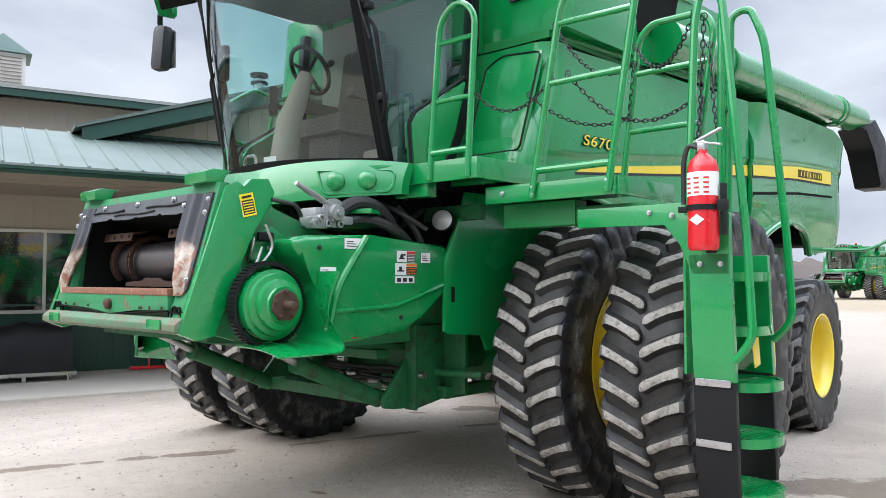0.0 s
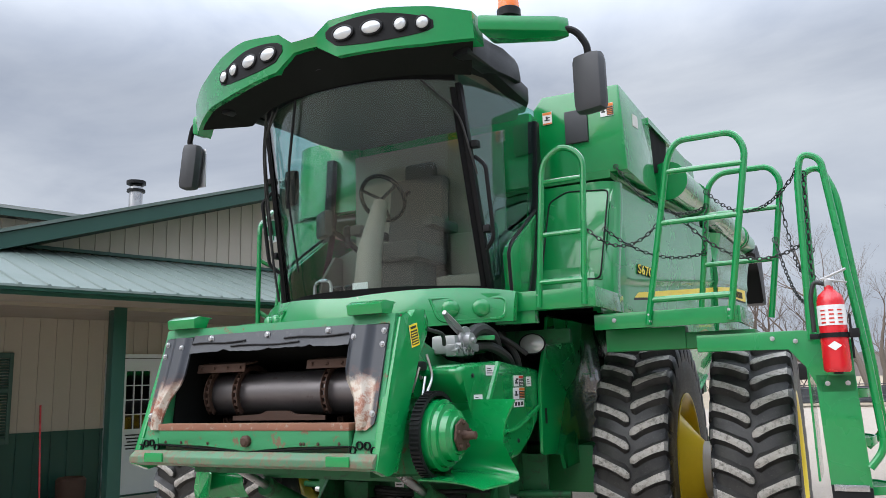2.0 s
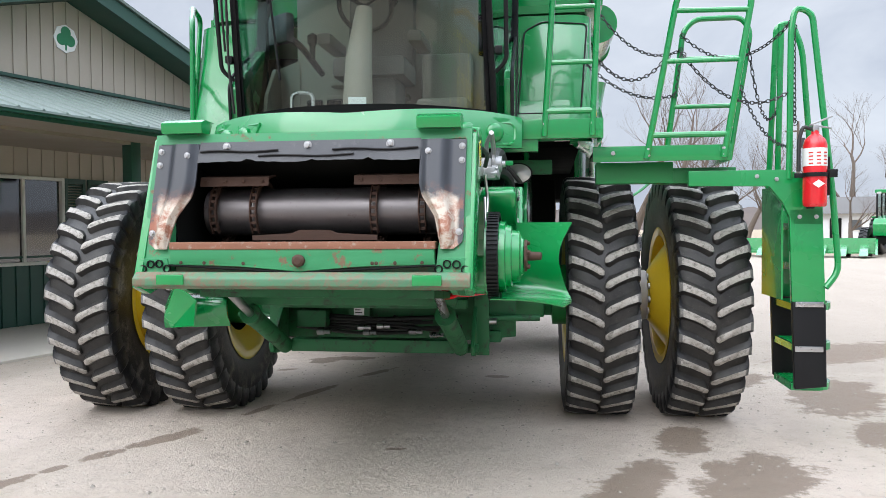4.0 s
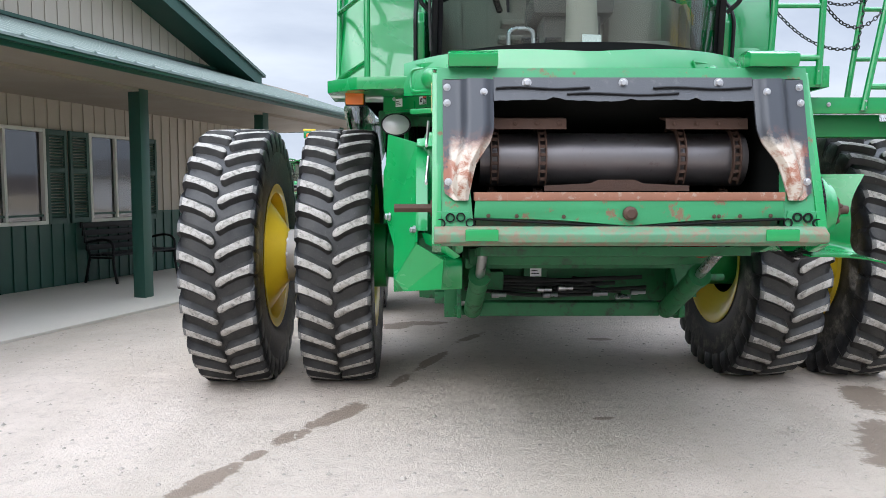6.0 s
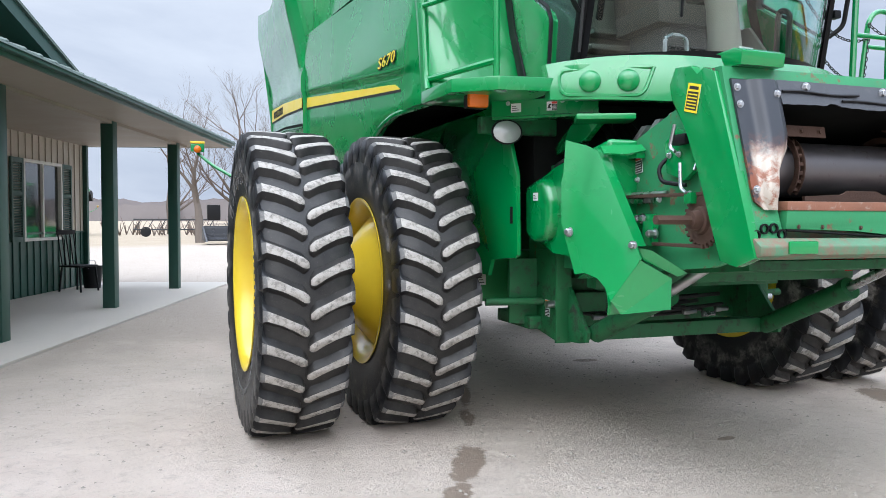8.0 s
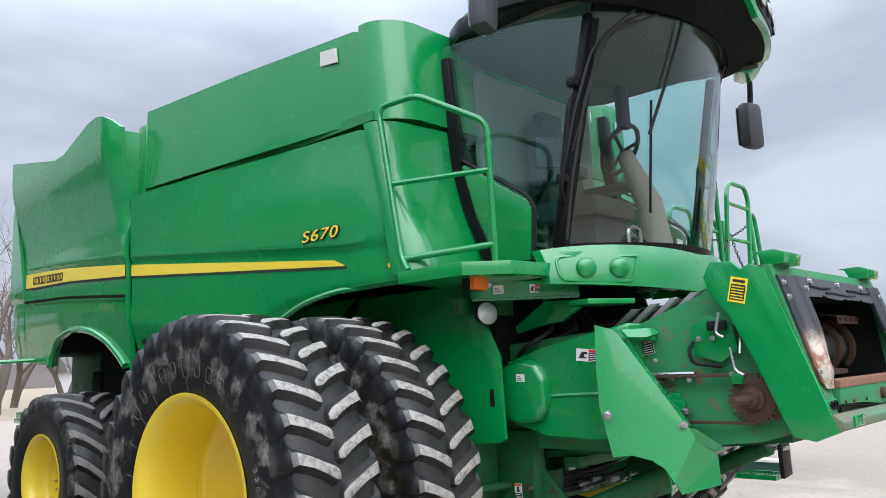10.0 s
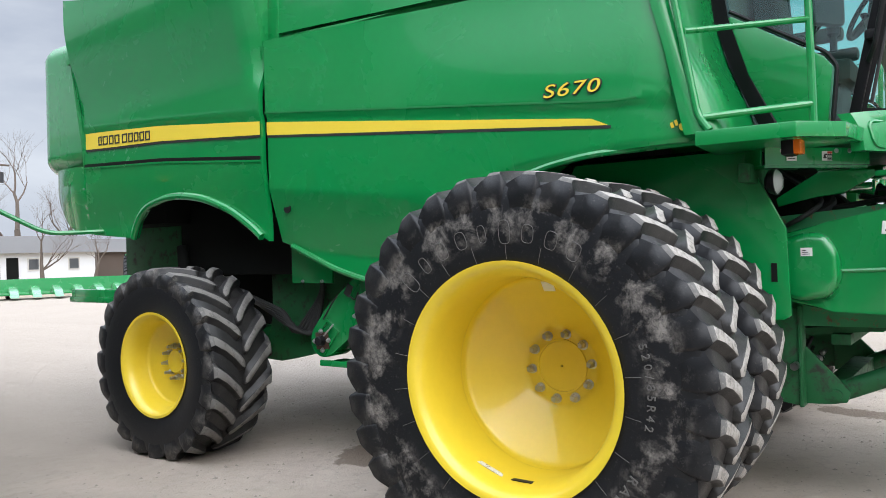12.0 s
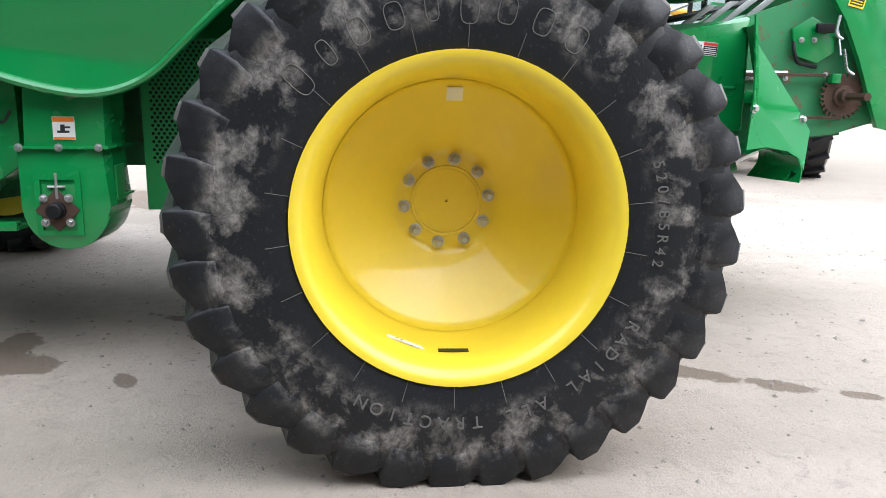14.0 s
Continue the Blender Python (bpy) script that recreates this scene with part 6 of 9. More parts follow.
part("flared_guard", sheet(f_guard, list(range(len(GUARD))), lin(0, 1, 8), 0.012, (0, 0.7, -0.7)), M_GREEN, combine, "green flared belt guard")
gc = P([(-2.04, 1.635), (-1.94, 1.665), (-1.49, 1.685), (-0.82, 1.640), (-0.805, 1.35), (-1.06, 1.20), (-1.19, 1.11), (-1.72, 1.06), (-1.82, 1.10), (-1.80, 1.30), (-1.90, 1.47), (-2.0, 1.56)], "x", 0.74, 1.015)
bmesh.ops.bevel(gc, geom=gc.edges[:], offset=0.03, segments=3, affect="EDGES", profile=0.5)
gcp = part("gear_cover", gc, M_GREEN, combine, "smooth green drive cover")
part("cover_rib", T(([(1.017, -1.52, 1.67), (1.022, -1.74, 1.38), (1.017, -1.80, 1.12)], 0.022), seg=8, corner=0.1), M_GREEN, gcp)
part("cover_rib", T(([(1.015, -0.84, 1.40), (1.018, -1.28, 1.27), (1.015, -1.76, 1.25)], 0.016), seg=8, corner=0.06), M_GREEN, gcp)
for p, w, h, kd in (((-1.62, 1.63), 0.13, 0.06, "serial"), ((-1.20, 1.565), 0.155, 0.068, "danger"), ((-1.20, 1.488), 0.18, 0.072, "warn_wide"), ((-1.21, 1.425), 0.16, 0.042, "three"), ((-1.03, 1.56), 0.08, 0.062, "serial"), ((-1.80, 1.47), 0.11, 0.05, "serial")):
    decal("safety_label", on_plane((1.017, p[0], p[1]), (1, 0, 0)), w, h, gcp, kd)
for y, z in ((-1.86, 1.60), (-1.24, 1.20)):
    part("cover_bolt", bolt_bm(0.010, 0.008, Matrix.Translation((1.016, y, z))), M_INK, gcp)
# quick coupler above the cover
M_ALU = plain("cast_aluminium", (0.36, 0.36, 0.36), 0.4, 0.6, 0.12, 80, 6, 0.06)
qc = part("quick_coupler", B(((0.88, -1.76, 1.775), (0.16, 0.17, 0.11)), bevel=0.02), M_ALU, combine, "grey hydraulic quick coupler with a raised lever")
part("coupler_plate", lathe([(0, 0.03), (0, 0.085), (0.014, 0.085), (0.016, 0.05), (0.05, 0.045), (0.052, 0.02), (0.07, 0.018), (0.07, 0.001)], Matrix.Translation((0.96, -1.72, 1.80)), 20), M_ALU, qc)
for c0, s0 in (((0.95, -1.83, 1.74), (0.07, 0.12, 0.07)), ((0.97, -1.64, 1.76), (0.05, 0.09, 0.05))):
    part("coupler_block", B((c0, s0), bevel=0.012), M_ALU, qc)
part("lever", T(([(0.965, -1.70, 1.82), (0.97, -1.84, 1.89), (0.97, -1.99, 1.95)], 0.014), ([(0.93, -1.72, 1.84), (0.93, -1.86, 1.90), (0.97, -1.99, 1.95)], 0.012), seg=8), M_ALU, qc)
for k in range(5):
    part("coupler_port", lathe([(0, 0.022), (0.035, 0.022), (0.037, 0.013), (0.012, 0.011)], Matrix.Translation((0.96, -1.87 + 0.045 * k, 1.735 + 0.03 * (k % 2))), 12), M_ALU, qc)
for r0, pts in ((0.040, [(0.86, -1.66, 1.78), (0.88, -1.48, 1.90), (0.90, -1.30, 1.86), (0.86, -1.12, 1.70)]), (0.030, [(0.80, -1.6, 1.75), (0.90, -1.40, 1.80), (0.96, -1.20, 1.72), (0.90, -1.02, 1.62)]), (0.022, [(0.84, -1.1, 1.88), (0.95, -1.05, 1.75), (0.93, -0.95, 1.60)]),
                (0.016, [(0.70, -1.2, 1.93), (0.92, -1.15, 1.84), (1.0, -1.0, 1.74)])):
    part("bay_hose", T((pts, r0), seg=9, corner=0.12), M_RUBBER_H, combine)
qc.location = (-0.09, 0.073, 0.009)
part("coupler_hoses", T(([(0.85, -1.75, 1.74), (0.80, -1.4, 1.80), (0.70, -1.1, 1.85)], 0.022), ([(0.80, -1.7, 1.74), (0.74, -1.3, 1.73), (0.62, -1.0, 1.8)], 0.022), ([(0.84, -2.05, 1.86), (0.86, -1.9, 1.84), (0.84, -1.85, 1.78)], 0.012), seg=8, corner=0.1), M_RUBBER_H, combine)

# ---- right drive: chain, shaft, dropped shield ----
def folded_plate(verts, faces_ix, back):
    """A bent sheet from its corner points, with thickness towards back."""
    bm = bmesh.new()
    n = len(verts)
    a = [bm.verts.new(p) for p in verts]
    b2 = [bm.verts.new(Vector(p) + Vector(back)) for p in verts]
    count = collections.Counter()
    for f in faces_ix:
        bm.faces.new([a[i] for i in f])
        bm.faces.new([b2[i] for i in reversed(f)])
        for i, j in zip(f, f[1:] + f[:1]):
            count[frozenset((i, j))] += 1
    for f in faces_ix:
        for i, j in zip(f, f[1:] + f[:1]):
            if count[frozenset((i, j))] == 1:
                bm.faces.new((a[i], b2[i], b2[j], a[j]))
    return bm


SHIELD = [(-1.092, -1.548, 1.695), (-1.105, -1.552, 1.53), (-1.118, -1.556, 1.49), (-1.118, -1.560, 1.29), (-1.05, -1.575, 1.035), (-1.052, -1.68, 1.05), (-1.050, -1.79, 1.03), (-1.047, -1.86, 0.99), (-1.040, -1.89, 0.93),
          (-0.985, -1.84, 0.885), (-0.93, -1.962, 1.13), (-0.93, -1.925, 1.185), (-0.934, -1.585, 1.645), (-1.01, -1.600, 1.668), (-1.055, -1.615, 1.27)]
rs = part("drive_shield", folded_plate(SHIELD, [[0, 1, 2, 3, 14, 13], [3, 4, 14], [14, 4, 5, 6, 7, 8, 9, 10, 11, 12, 13]], (0.010, 0.004, 0.0)), M_GREEN, combine, "green folded drive shield hanging open")
part("shield_flange", folded_plate([(-0.934, -1.585, 1.645), (-0.93, -1.925, 1.185), (-0.87, -1.915, 1.185), (-0.875, -1.575, 1.645)], [[0, 1, 2, 3]], (0.0, 0.006, 0.006)), M_GREEN, rs)
TUNNEL = round_path([(0, -1.60, 1.02), (0, -1.70, 1.06), (0, -1.84, 1.03), (0, -1.885, 0.94), (0, -1.875, 0.872)], 0.06, 5)
part("shield_tunnel", sheet(lambda u, v: Vector((-1.045 + 0.355 * v + 0.0, TUNNEL[int(u)].y + 0.12 * v * (1.06 - TUNNEL[int(u)].z) / 0.19, TUNNEL[int(u)].z)), list(range(len(TUNNEL))), lin(0, 1, 4), 0.008, (0.0, 0.7, -0.7)), M_GREEN, rs, "arched green foot of the shield")
part("shield_foot", folded_plate([(-1.038, -1.892, 0.935), (-0.99, -1.90, 0.872), (-0.80, -2.01, 0.90), (-0.79, -2.0, 1.04), (-0.925, -1.955, 1.12)], [[0, 1, 2, 3, 4]], (0.006, 0.008, 0)), M_GREEN, rs)
SH_N = Vector((-0.951, -0.255, 0.177))
SLOT_TURN = SH_N.to_track_quat("X", "Z").to_matrix()
for p, hgt in (((-0.947, -1.692, 1.422), 0.036), ((-0.972, -1.674, 1.31), 0.036), ((-0.997, -1.655, 1.203), 0.036), ((-0.936, -1.66, 1.512), 0.02), ((-0.943, -1.846, 1.22), 0.034), ((-0.959, -1.826, 1.165), 0.034), ((-0.967, -1.872, 1.05), 0.022)):
    part("slot", B((Vector(p) + SH_N * 0.001, (0.006, 0.016, hgt), SLOT_TURN), bevel=0), M_DARK, rs)
for p, q in (((-0.936, -1.70, 1.46), (-1.01, -1.65, 1.13)), ((-0.94, -1.800, 1.285), (-0.983, -1.755, 1.135)), ((-0.94, -1.83, 1.27), (-0.94, -1.80, 1.285)), ((-0.983, -1.755, 1.135), (-0.978, -1.785, 1.128))):
    part("shield_rib", T(([Vector(p), Vector(q)], 0.006), seg=6), M_GREEN, rs)
for p, r in (((-1.085, -1.578, 1.245), 0.017), ((-0.935, -1.908, 1.188), 0.015)):
    part("shield_bolt", bolt_bm(r, 0.022, Matrix.Translation(Vector(p)) @ Matrix.Rotation(radians(-155), 4, "Z")), M_BOLT, rs)
part("shield_tab", folded_plate([(-0.93, -1.605, 1.668), (-0.745, -1.68, 1.675), (-0.745, -1.72, 1.645), (-0.83, -1.69, 1.625), (-0.93, -1.64, 1.63)], [[0, 1, 2, 3, 4]], (0, 0.008, -0.008)), M_GREEN, rs)
part("shield_pedal", folded_plate([(-0.90, -1.90, 1.175), (-0.85, -1.93, 1.165), (-0.705, -2.0, 1.062), (-0.735, -1.97, 1.045), (-0.88, -1.91, 1.12)], [[0, 1, 2, 3, 4]], (0.0, 0.010, 0)), M_GREEN, rs)
rc = P([(-0.775, 1.50), (-0.80, 1.535), (-1.05, 1.595), (-1.30, 1.645), (-1.62, 1.71), (-1.62, 1.12), (-1.40, 1.10), (-1.05, 1.115), (-0.86, 1.155), (-0.78, 1.20)], "x", -0.892, -0.70)
bmesh.ops.bevel(rc, geom=rc.edges[:], offset=0.025, segments=3, affect="EDGES", profile=0.5)
rcp = part("gear_cover", rc, M_GREEN, combine, "smooth green drive cover")
rb = P([(-0.775, 1.47), (-0.80, 1.505), (-0.95, 1.545), (-1.04, 1.53), (-1.10, 1.42), (-1.105, 1.28), (-1.05, 1.19), (-0.90, 1.165), (-0.785, 1.21)], "x", -0.955, -0.80)
bmesh.ops.bevel(rb, geom=rb.edges[:], offset=0.045, segments=4, affect="EDGES", profile=0.5)
part("cover_hump", rb, M_GREEN, rcp)
part("cover_crease", T(([(-0.889, -1.10, 1.33), (-0.889, -1.56, 1.345)], 0.012), seg=8), M_GREEN, rcp)
decal("white_label", on_plane((-0.956, -0.945, 1.435), (-1, 0, 0)), 0.058, 0.045, rcp, "serial")
decal("danger_label", on_plane((-0.893, -1.37, 1.545), (-1, 0, 0), (0, -0.1, 1)), 0.155, 0.068, rcp, "danger")
decal("danger_label", on_plane((-0.735, -1.60, 1.572), (-1, 0, 0), (0, 0.15, 1)), 0.15, 0.085, feeder, "danger")
sk = part("sprocket", lathe([(0, 0.02), (0.0, 0.105), (0.014, 0.105), (0.016, 0.060), (0.030, 0.055), (0.035, 0.042), (0.075, 0.038), (0.075, 0.02)], Matrix.Translation((-0.775, -2.20, 1.305)) @ Matrix.Rotation(math.pi, 4, "Z"), 30), M_RUST, combine, "rusty chain sprocket")
bm = bmesh.new()
for k in range(26):
    a = 2 * math.pi * k / 26
    add_box(bm, (-0.782, -2.20 + 0.112 * math.sin(a), 1.305 + 0.112 * math.cos(a)), (0.014, 0.014, 0.022), 0.003, rotx(-math.degrees(a)))
part("sprocket_teeth", bm, M_RUST, sk)
part("header_shaft", T(([(-0.77, -2.20, 1.305), (-1.02, -2.20, 1.305)], 0.022), seg=6), M_RUST, sk, "rusty six-sided drive shaft")
part("drive_chain", B(((-0.782, -1.86, 1.418), (0.018, 0.68, 0.016)), ((-0.782, -2.02, 1.192), (0.018, 0.36, 0.016)), bevel=0.003), M_RUST, sk)
for c0, s0 in (((-0.75, -1.66, 1.30), (0.03, 0.30, 0.07)), ((-0.77, -1.80, 1.24), (0.04, 0.08, 0.12)), ((-0.76, -1.60, 1.62), (0.05, 0.2, 0.03))):
    part("tensioner", B((c0, s0), bevel=0.008), M_GREEN, combine)
for y, z in ((-1.74, 1.31), (-1.84, 1.24), (-1.56, 1.30)):
    part("tensioner_bolt", bolt_bm(0.018, 0.04, Matrix.Translation((-0.77, y, z)) @ Matrix.Rotation(math.pi, 4, "Z")), M_STEEL, combine)
part("hose_hook", T(([(-0.75, -1.92, 1.60), (-0.80, -1.90, 1.55), (-0.80, -1.92, 1.48), (-0.76, -2.05, 1.46)], 0.010), seg=8, corner=0.03), M_BLACK, combine)
part("latch", T(([(-0.86, -2.10, 1.72), (-0.87, -2.08, 1.62), (-0.87, -2.12, 1.60)], 0.008), ([(-0.86, -2.14, 1.55), (-0.87, -2.16, 1.44), (-0.87, -2.2, 1.42)], 0.008), ([(0.86, -2.10, 1.72), (0.87, -2.05, 1.60), (0.87, -2.12, 1.52)], 0.008), ([(0.86, -2.12, 1.6), (0.87, -2.2, 1.42)], 0.007), seg=8), M_STEEL, combine, "bright steel latch rods")

# large inner side plates beside the front wheels
for s in (-1, 1):
    part("side_plate", P([(0.35, 2.0), (-0.67, 2.0), (-0.70, 1.905), (-0.865, 1.565), (-0.88, 1.10), (-0.84, 1.075), (-0.50, 1.06), (-0.45, 0.95), (0.9, 1.0)], "x", s * 1.015, s * 1.04, 0.006), M_GREEN, combine, "large green plate beside the wheel")
    part("plate_slot", B(((s * 1.041, -0.80, 1.33), (0.006, 0.03, 0.10)), bevel=0), M_DARK, combine)
    if s < 0:
        decal("warning_label", on_plane((s * 0.767, -0.735, 0.765), (s, 0, 0)), 0.055, 0.10, combine, "tall_black")
        decal("white_label", on_plane((s * 0.98, -0.20, 0.905), (0, -1, 0)), 0.055, 0.075, combine, "serial")
    bm = bmesh.new()
    add_prism(bm, [(-0.56, 2.02), (0.4, 2.02), (0.9, 1.7), (1.25, 1.3), (1.6, 1.2), (1.6, 2.0)], "x", s * 0.98, s * 1.01)
    part("wheel_well", bm, M_GREEN, combine)
    wl0 = part("work_lamp", lathe([(-0.05, 0.03), (-0.03, 0.07), (0.0, 0.085), (0.01, 0.085)], Matrix.Translation(((0.98 if s > 0 else -1.09), -0.83, 1.81)) @ Matrix.Rotation(radians(-90), 4, "Z") @ Matrix.Diagonal((1, 1.15, 0.85, 1)), 28), M_BLACK, combine, "oval work lamp")
    part("lens", lathe([(0.008, 0.078), (0.03, 0.05), (0.036, 0.001)], Matrix.Translation(((0.98 if s > 0 else -1.09), -0.83, 1.81)) @ Matrix.Rotation(radians(-90), 4, "Z") @ Matrix.Diagonal((1, 1.15, 0.85, 1)), 28), M_LENS, wl0)
    part("lamp_bracket", B(((s * 0.96, -0.70, 1.86), (0.5, 0.06, 0.10)), bevel=0.01), M_GREEN_DIRT_SHADE, combine)
for y0, z0, x0 in ((-1.3, 1.72, 0.75),):
    part("engine_bracket", P([(y0 - 0.22, z0), (y0 + 0.2, z0 + 0.04), (y0 + 0.2, z0 + 0.12), (y0 - 0.05, z0 + 0.16), (y0 - 0.25, z0 + 0.06)], "x", x0 - 0.05, x0 + 0.05, 0.01), M_GREEN_DIRT_SHADE, combine)
# added near-black box: the shade of the bay under the cab as colour
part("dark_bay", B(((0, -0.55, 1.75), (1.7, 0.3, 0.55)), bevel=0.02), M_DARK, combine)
bm = bmesh.new()
for k in range(10):
    x0 = rg.uniform(-0.8, 0.8)
    add_tube(bm, [(x0, -0.75, 1.9), (x0 + rg.uniform(-0.15, 0.15), -0.85 - rg.uniform(0, 0.2), 1.72), (x0 + rg.uniform(-0.3, 0.3), -0.9, 1.62), (x0 + rg.uniform(-0.3, 0.3), -0.6, 1.5)], rg.choice((0.014, 0.02, 0.03)), 8, 0.1)
part("bay_hoses", bm, M_RUBBER_H, combine)

# elevator foot and auger boots on the right side behind the front wheel
def ring_frame(outer, inner, x0, x1):
    """A plate between two like outlines, about x."""
    bm = bmesh.new()
    n = len(outer)
    rows_ = [[bm.verts.new((x, y, z)) for y, z in o] for x, o in ((x0, outer), (x1, outer), (x1, inner), (x0, inner))]
    for k in range(4):
        p, q = rows_[k], rows_[(k + 1) % 4]
        for i in range(n):
            bm.faces.new((p[i], p[(i + 1) % n], q[(i + 1) % n], q[i]))
    bmesh.ops.recalc_face_normals(bm, faces=bm.faces[:])
    return bm


def quad(cy, cz, w, h, a=0.0):
    c, s_ = math.cos(radians(a)), math.sin(radians(a))
    return [(cy + c * u - s_ * v, cz + s_ * u + c * v) for u, v in ((-w / 2, -h / 2), (-w / 2, h / 2), (w / 2, h / 2), (w / 2, -h / 2))]


FACE_OUT = Matrix.Rotation(math.pi, 4, "Z")


def bearing(x, y, z, parent, spread, a):
    """Flanged bearing with a black dust cap, four bolts and a rusty edge."""
    part("bearing_flange", P(quad(y, z, spread * 1.9, spread * 1.9, a + 45), "x", x - 0.010, x, 0.003), M_RUST, parent)
    part("bearing_cap", lathe([(0, 0.040), (0.018, 0.040), (0.020, 0.036), (0.045, 0.034), (0.050, 0.028), (0.050, 0.001)], Matrix.Translation((x - 0.008, y, z)) @ FACE_OUT, 20), M_BLACK, parent, "black dust cap")
    for dy, dz in quad(0, 0, spread * 1.5, spread * 1.5, a):
        part("boot_bolt", bolt_bm(0.013, 0.018, Matrix.Translation((x - 0.010, y + dy, z + dz)) @ FACE_OUT), M_BOLT, parent)


bt = part("elevator_boot", P([(1.495, 1.07)] + [(1.475, 0.80)] + [(1.672 - 0.190 * math.cos(radians(a)), 0.80 - 0.190 * math.sin(radians(a))) for a in lin(0, 180, 15)] + [(1.862, 1.07)], "x", -1.44, -1.16, 0.006), M_GREEN, combine, "green grain elevator boot with a rounded foot")
part("boot_neck", P([(1.485, 1.07), (1.835, 1.07), (1.815, 1.42), (1.475, 1.42)], "x", -1.425, -1.17, 0.006), M_GREEN, bt)
part("boot_flange", B(((-1.30, 1.67, 1.066), (0.33, 0.42, 0.014)), bevel=0.003), M_GREEN, bt)
for y0 in (1.50, 1.67, 1.84):
    part("flange_bolt", bolt_bm(0.012, 0.020, Matrix.Translation((-1.462, y0, 1.066)) @ FACE_OUT), M_BOLT, bt)
part("boot_frame", ring_frame(quad(1.697, 0.818, 0.20, 0.285), quad(1.697, 0.812, 0.150, 0.225), -1.452, -1.438), M_GREEN, bt)
part("boot_slide", B(((-1.445, 1.690, 0.800), (0.008, 0.150, 0.205)), bevel=0.004), M_GREEN_DUSTY, bt)
part("take_up_screw", T(([(-1.458, 1.698, 0.955), (-1.458, 1.698, 0.84)], 0.007), ([(-1.458, 1.66, 0.895), (-1.458, 1.735, 0.895)], 0.006), seg=8), M_BOLT, bt)
bearing(-1.449, 1.702, 0.790, bt, 0.072, 0)
part("boot_side_latch", B(((-1.30, 1.478, 0.90), (0.10, 0.012, 0.16)), ((-1.25, 1.476, 0.835), (0.22, 0.014, 0.012)), bevel=0.003), M_GREEN_DUSTY, bt)
decal("warning_label", on_plane((-1.428, 1.655, 1.148), (-1, 0, 0)), 0.095, 0.10, bt, "warn_tall")
# slanting auger housing with a rounded end
AA = 40.0
ca, sa = math.cos(radians(AA)), math.sin(radians(AA))
end_ = [(2.296 + 0.128 * math.cos(radians(a)), 0.864 + 0.128 * math.sin(radians(a))) for a in lin(AA, AA - 180, 14)]
ab = part("auger_boot", P([(1.90, 1.385), (2.296 + 0.128 * ca - 0.20 * sa, 0.864 + 0.128 * sa + 0.20 * ca)] + end_ + [(1.90, 0.975)], "x", -1.32, -1.12, 0.006), M_GREEN, combine, "green slanting auger housing with a rounded end")
part("auger_frame", ring_frame(quad(2.262, 0.893, 0.15, 0.23, AA), quad(2.262, 0.893, 0.115, 0.19, AA), -1.334, -1.318), M_GREEN, ab)
part("take_up_screw", T(([(-1.338, 2.285, 0.885), (-1.338, 2.175, 0.985)], 0.007), seg=8), M_BOLT, ab)
bearing(-1.329, 2.292, 0.862, ab, 0.066, AA)
part("boot_tray", B(((-1.22, 2.12, 0.69), (0.25, 0.38, 0.022)), ((-1.345, 2.12, 0.700), (0.02, 0.37, 0.045)), bevel=0.008), M_GREEN, combine)
part("sensor_box", B(((-1.30, 2.03, 1.235), (0.05, 0.06, 0.09), rotx(30)), bevel=0.006), M_GREY, combine)
for g in ([(-1.33, 2.02, 1.20), (-1.34, 1.95, 1.16), (-1.34, 1.92, 1.22)], [(-1.34, 2.27, 1.02), (-1.34, 2.18, 1.14), (-1.33, 2.13, 1.20)]):
    part("sensor_wire", T((g, 0.006), seg=6, corner=0.03), M_RUBBER_H, combine)
part("mesh_guard", P([(0.75, 1.55), (1.40, 1.55), (1.40, 0.75), (0.75, 0.75)], "x", -1.17, -1.15), M_GREEN_DUSTY, combine)
bm = bmesh.new()
for i in range(16):
    for j in range(30):
        z = 0.98 + 0.019 * j
        y = 0.95 + 0.026 * i + (0.013 if j % 2 else 0)
        bmesh.ops.create_circle(bm, cap_ends=True, segments=6, radius=0.008, matrix=Matrix.Translation((-1.172, y, z)) @ Matrix.Rotation(radians(90), 4, "Y"))
part("guard_holes", bm, M_DARK, combine)
hp = part("hanger_plate", B(((-1.33, 2.38, 1.42), (0.02, 0.42, 0.27)), bevel=0.006), M_GREEN, combine)
for y0 in (2.27, 2.47):
    part("boot_bolt", bolt_bm(0.009, 0.014, Matrix.Translation((-1.341, y0, 1.30)) @ FACE_OUT), M_BOLT, hp)
bm = bmesh.new()
for k in range(6):
    add_tube(bm, [(-1.2, 3.0 + 0.1 * k, 1.05 + 0.04 * k), (-1.25, 2.75, 0.95 + 0.02 * k), (-1.15, 2.55 + 0.05 * k, 0.85), (-1.1, 2.5, 1.2), (-1.1, 2.5, 1.5)], 0.018, 8, 0.12)
part("rear_hoses", bm, M_RUBBER_H, combine)
part("exhaust_duct", T(([(-1.35, 2.7, 1.85), (-1.35, 3.1, 1.78)], 0.07), ([(-1.3, 4.0, 1.6), (-1.35, 3.9, 1.3), (-1.3, 3.75, 1.1)], 0.05), seg=12), M_DARK, combine)

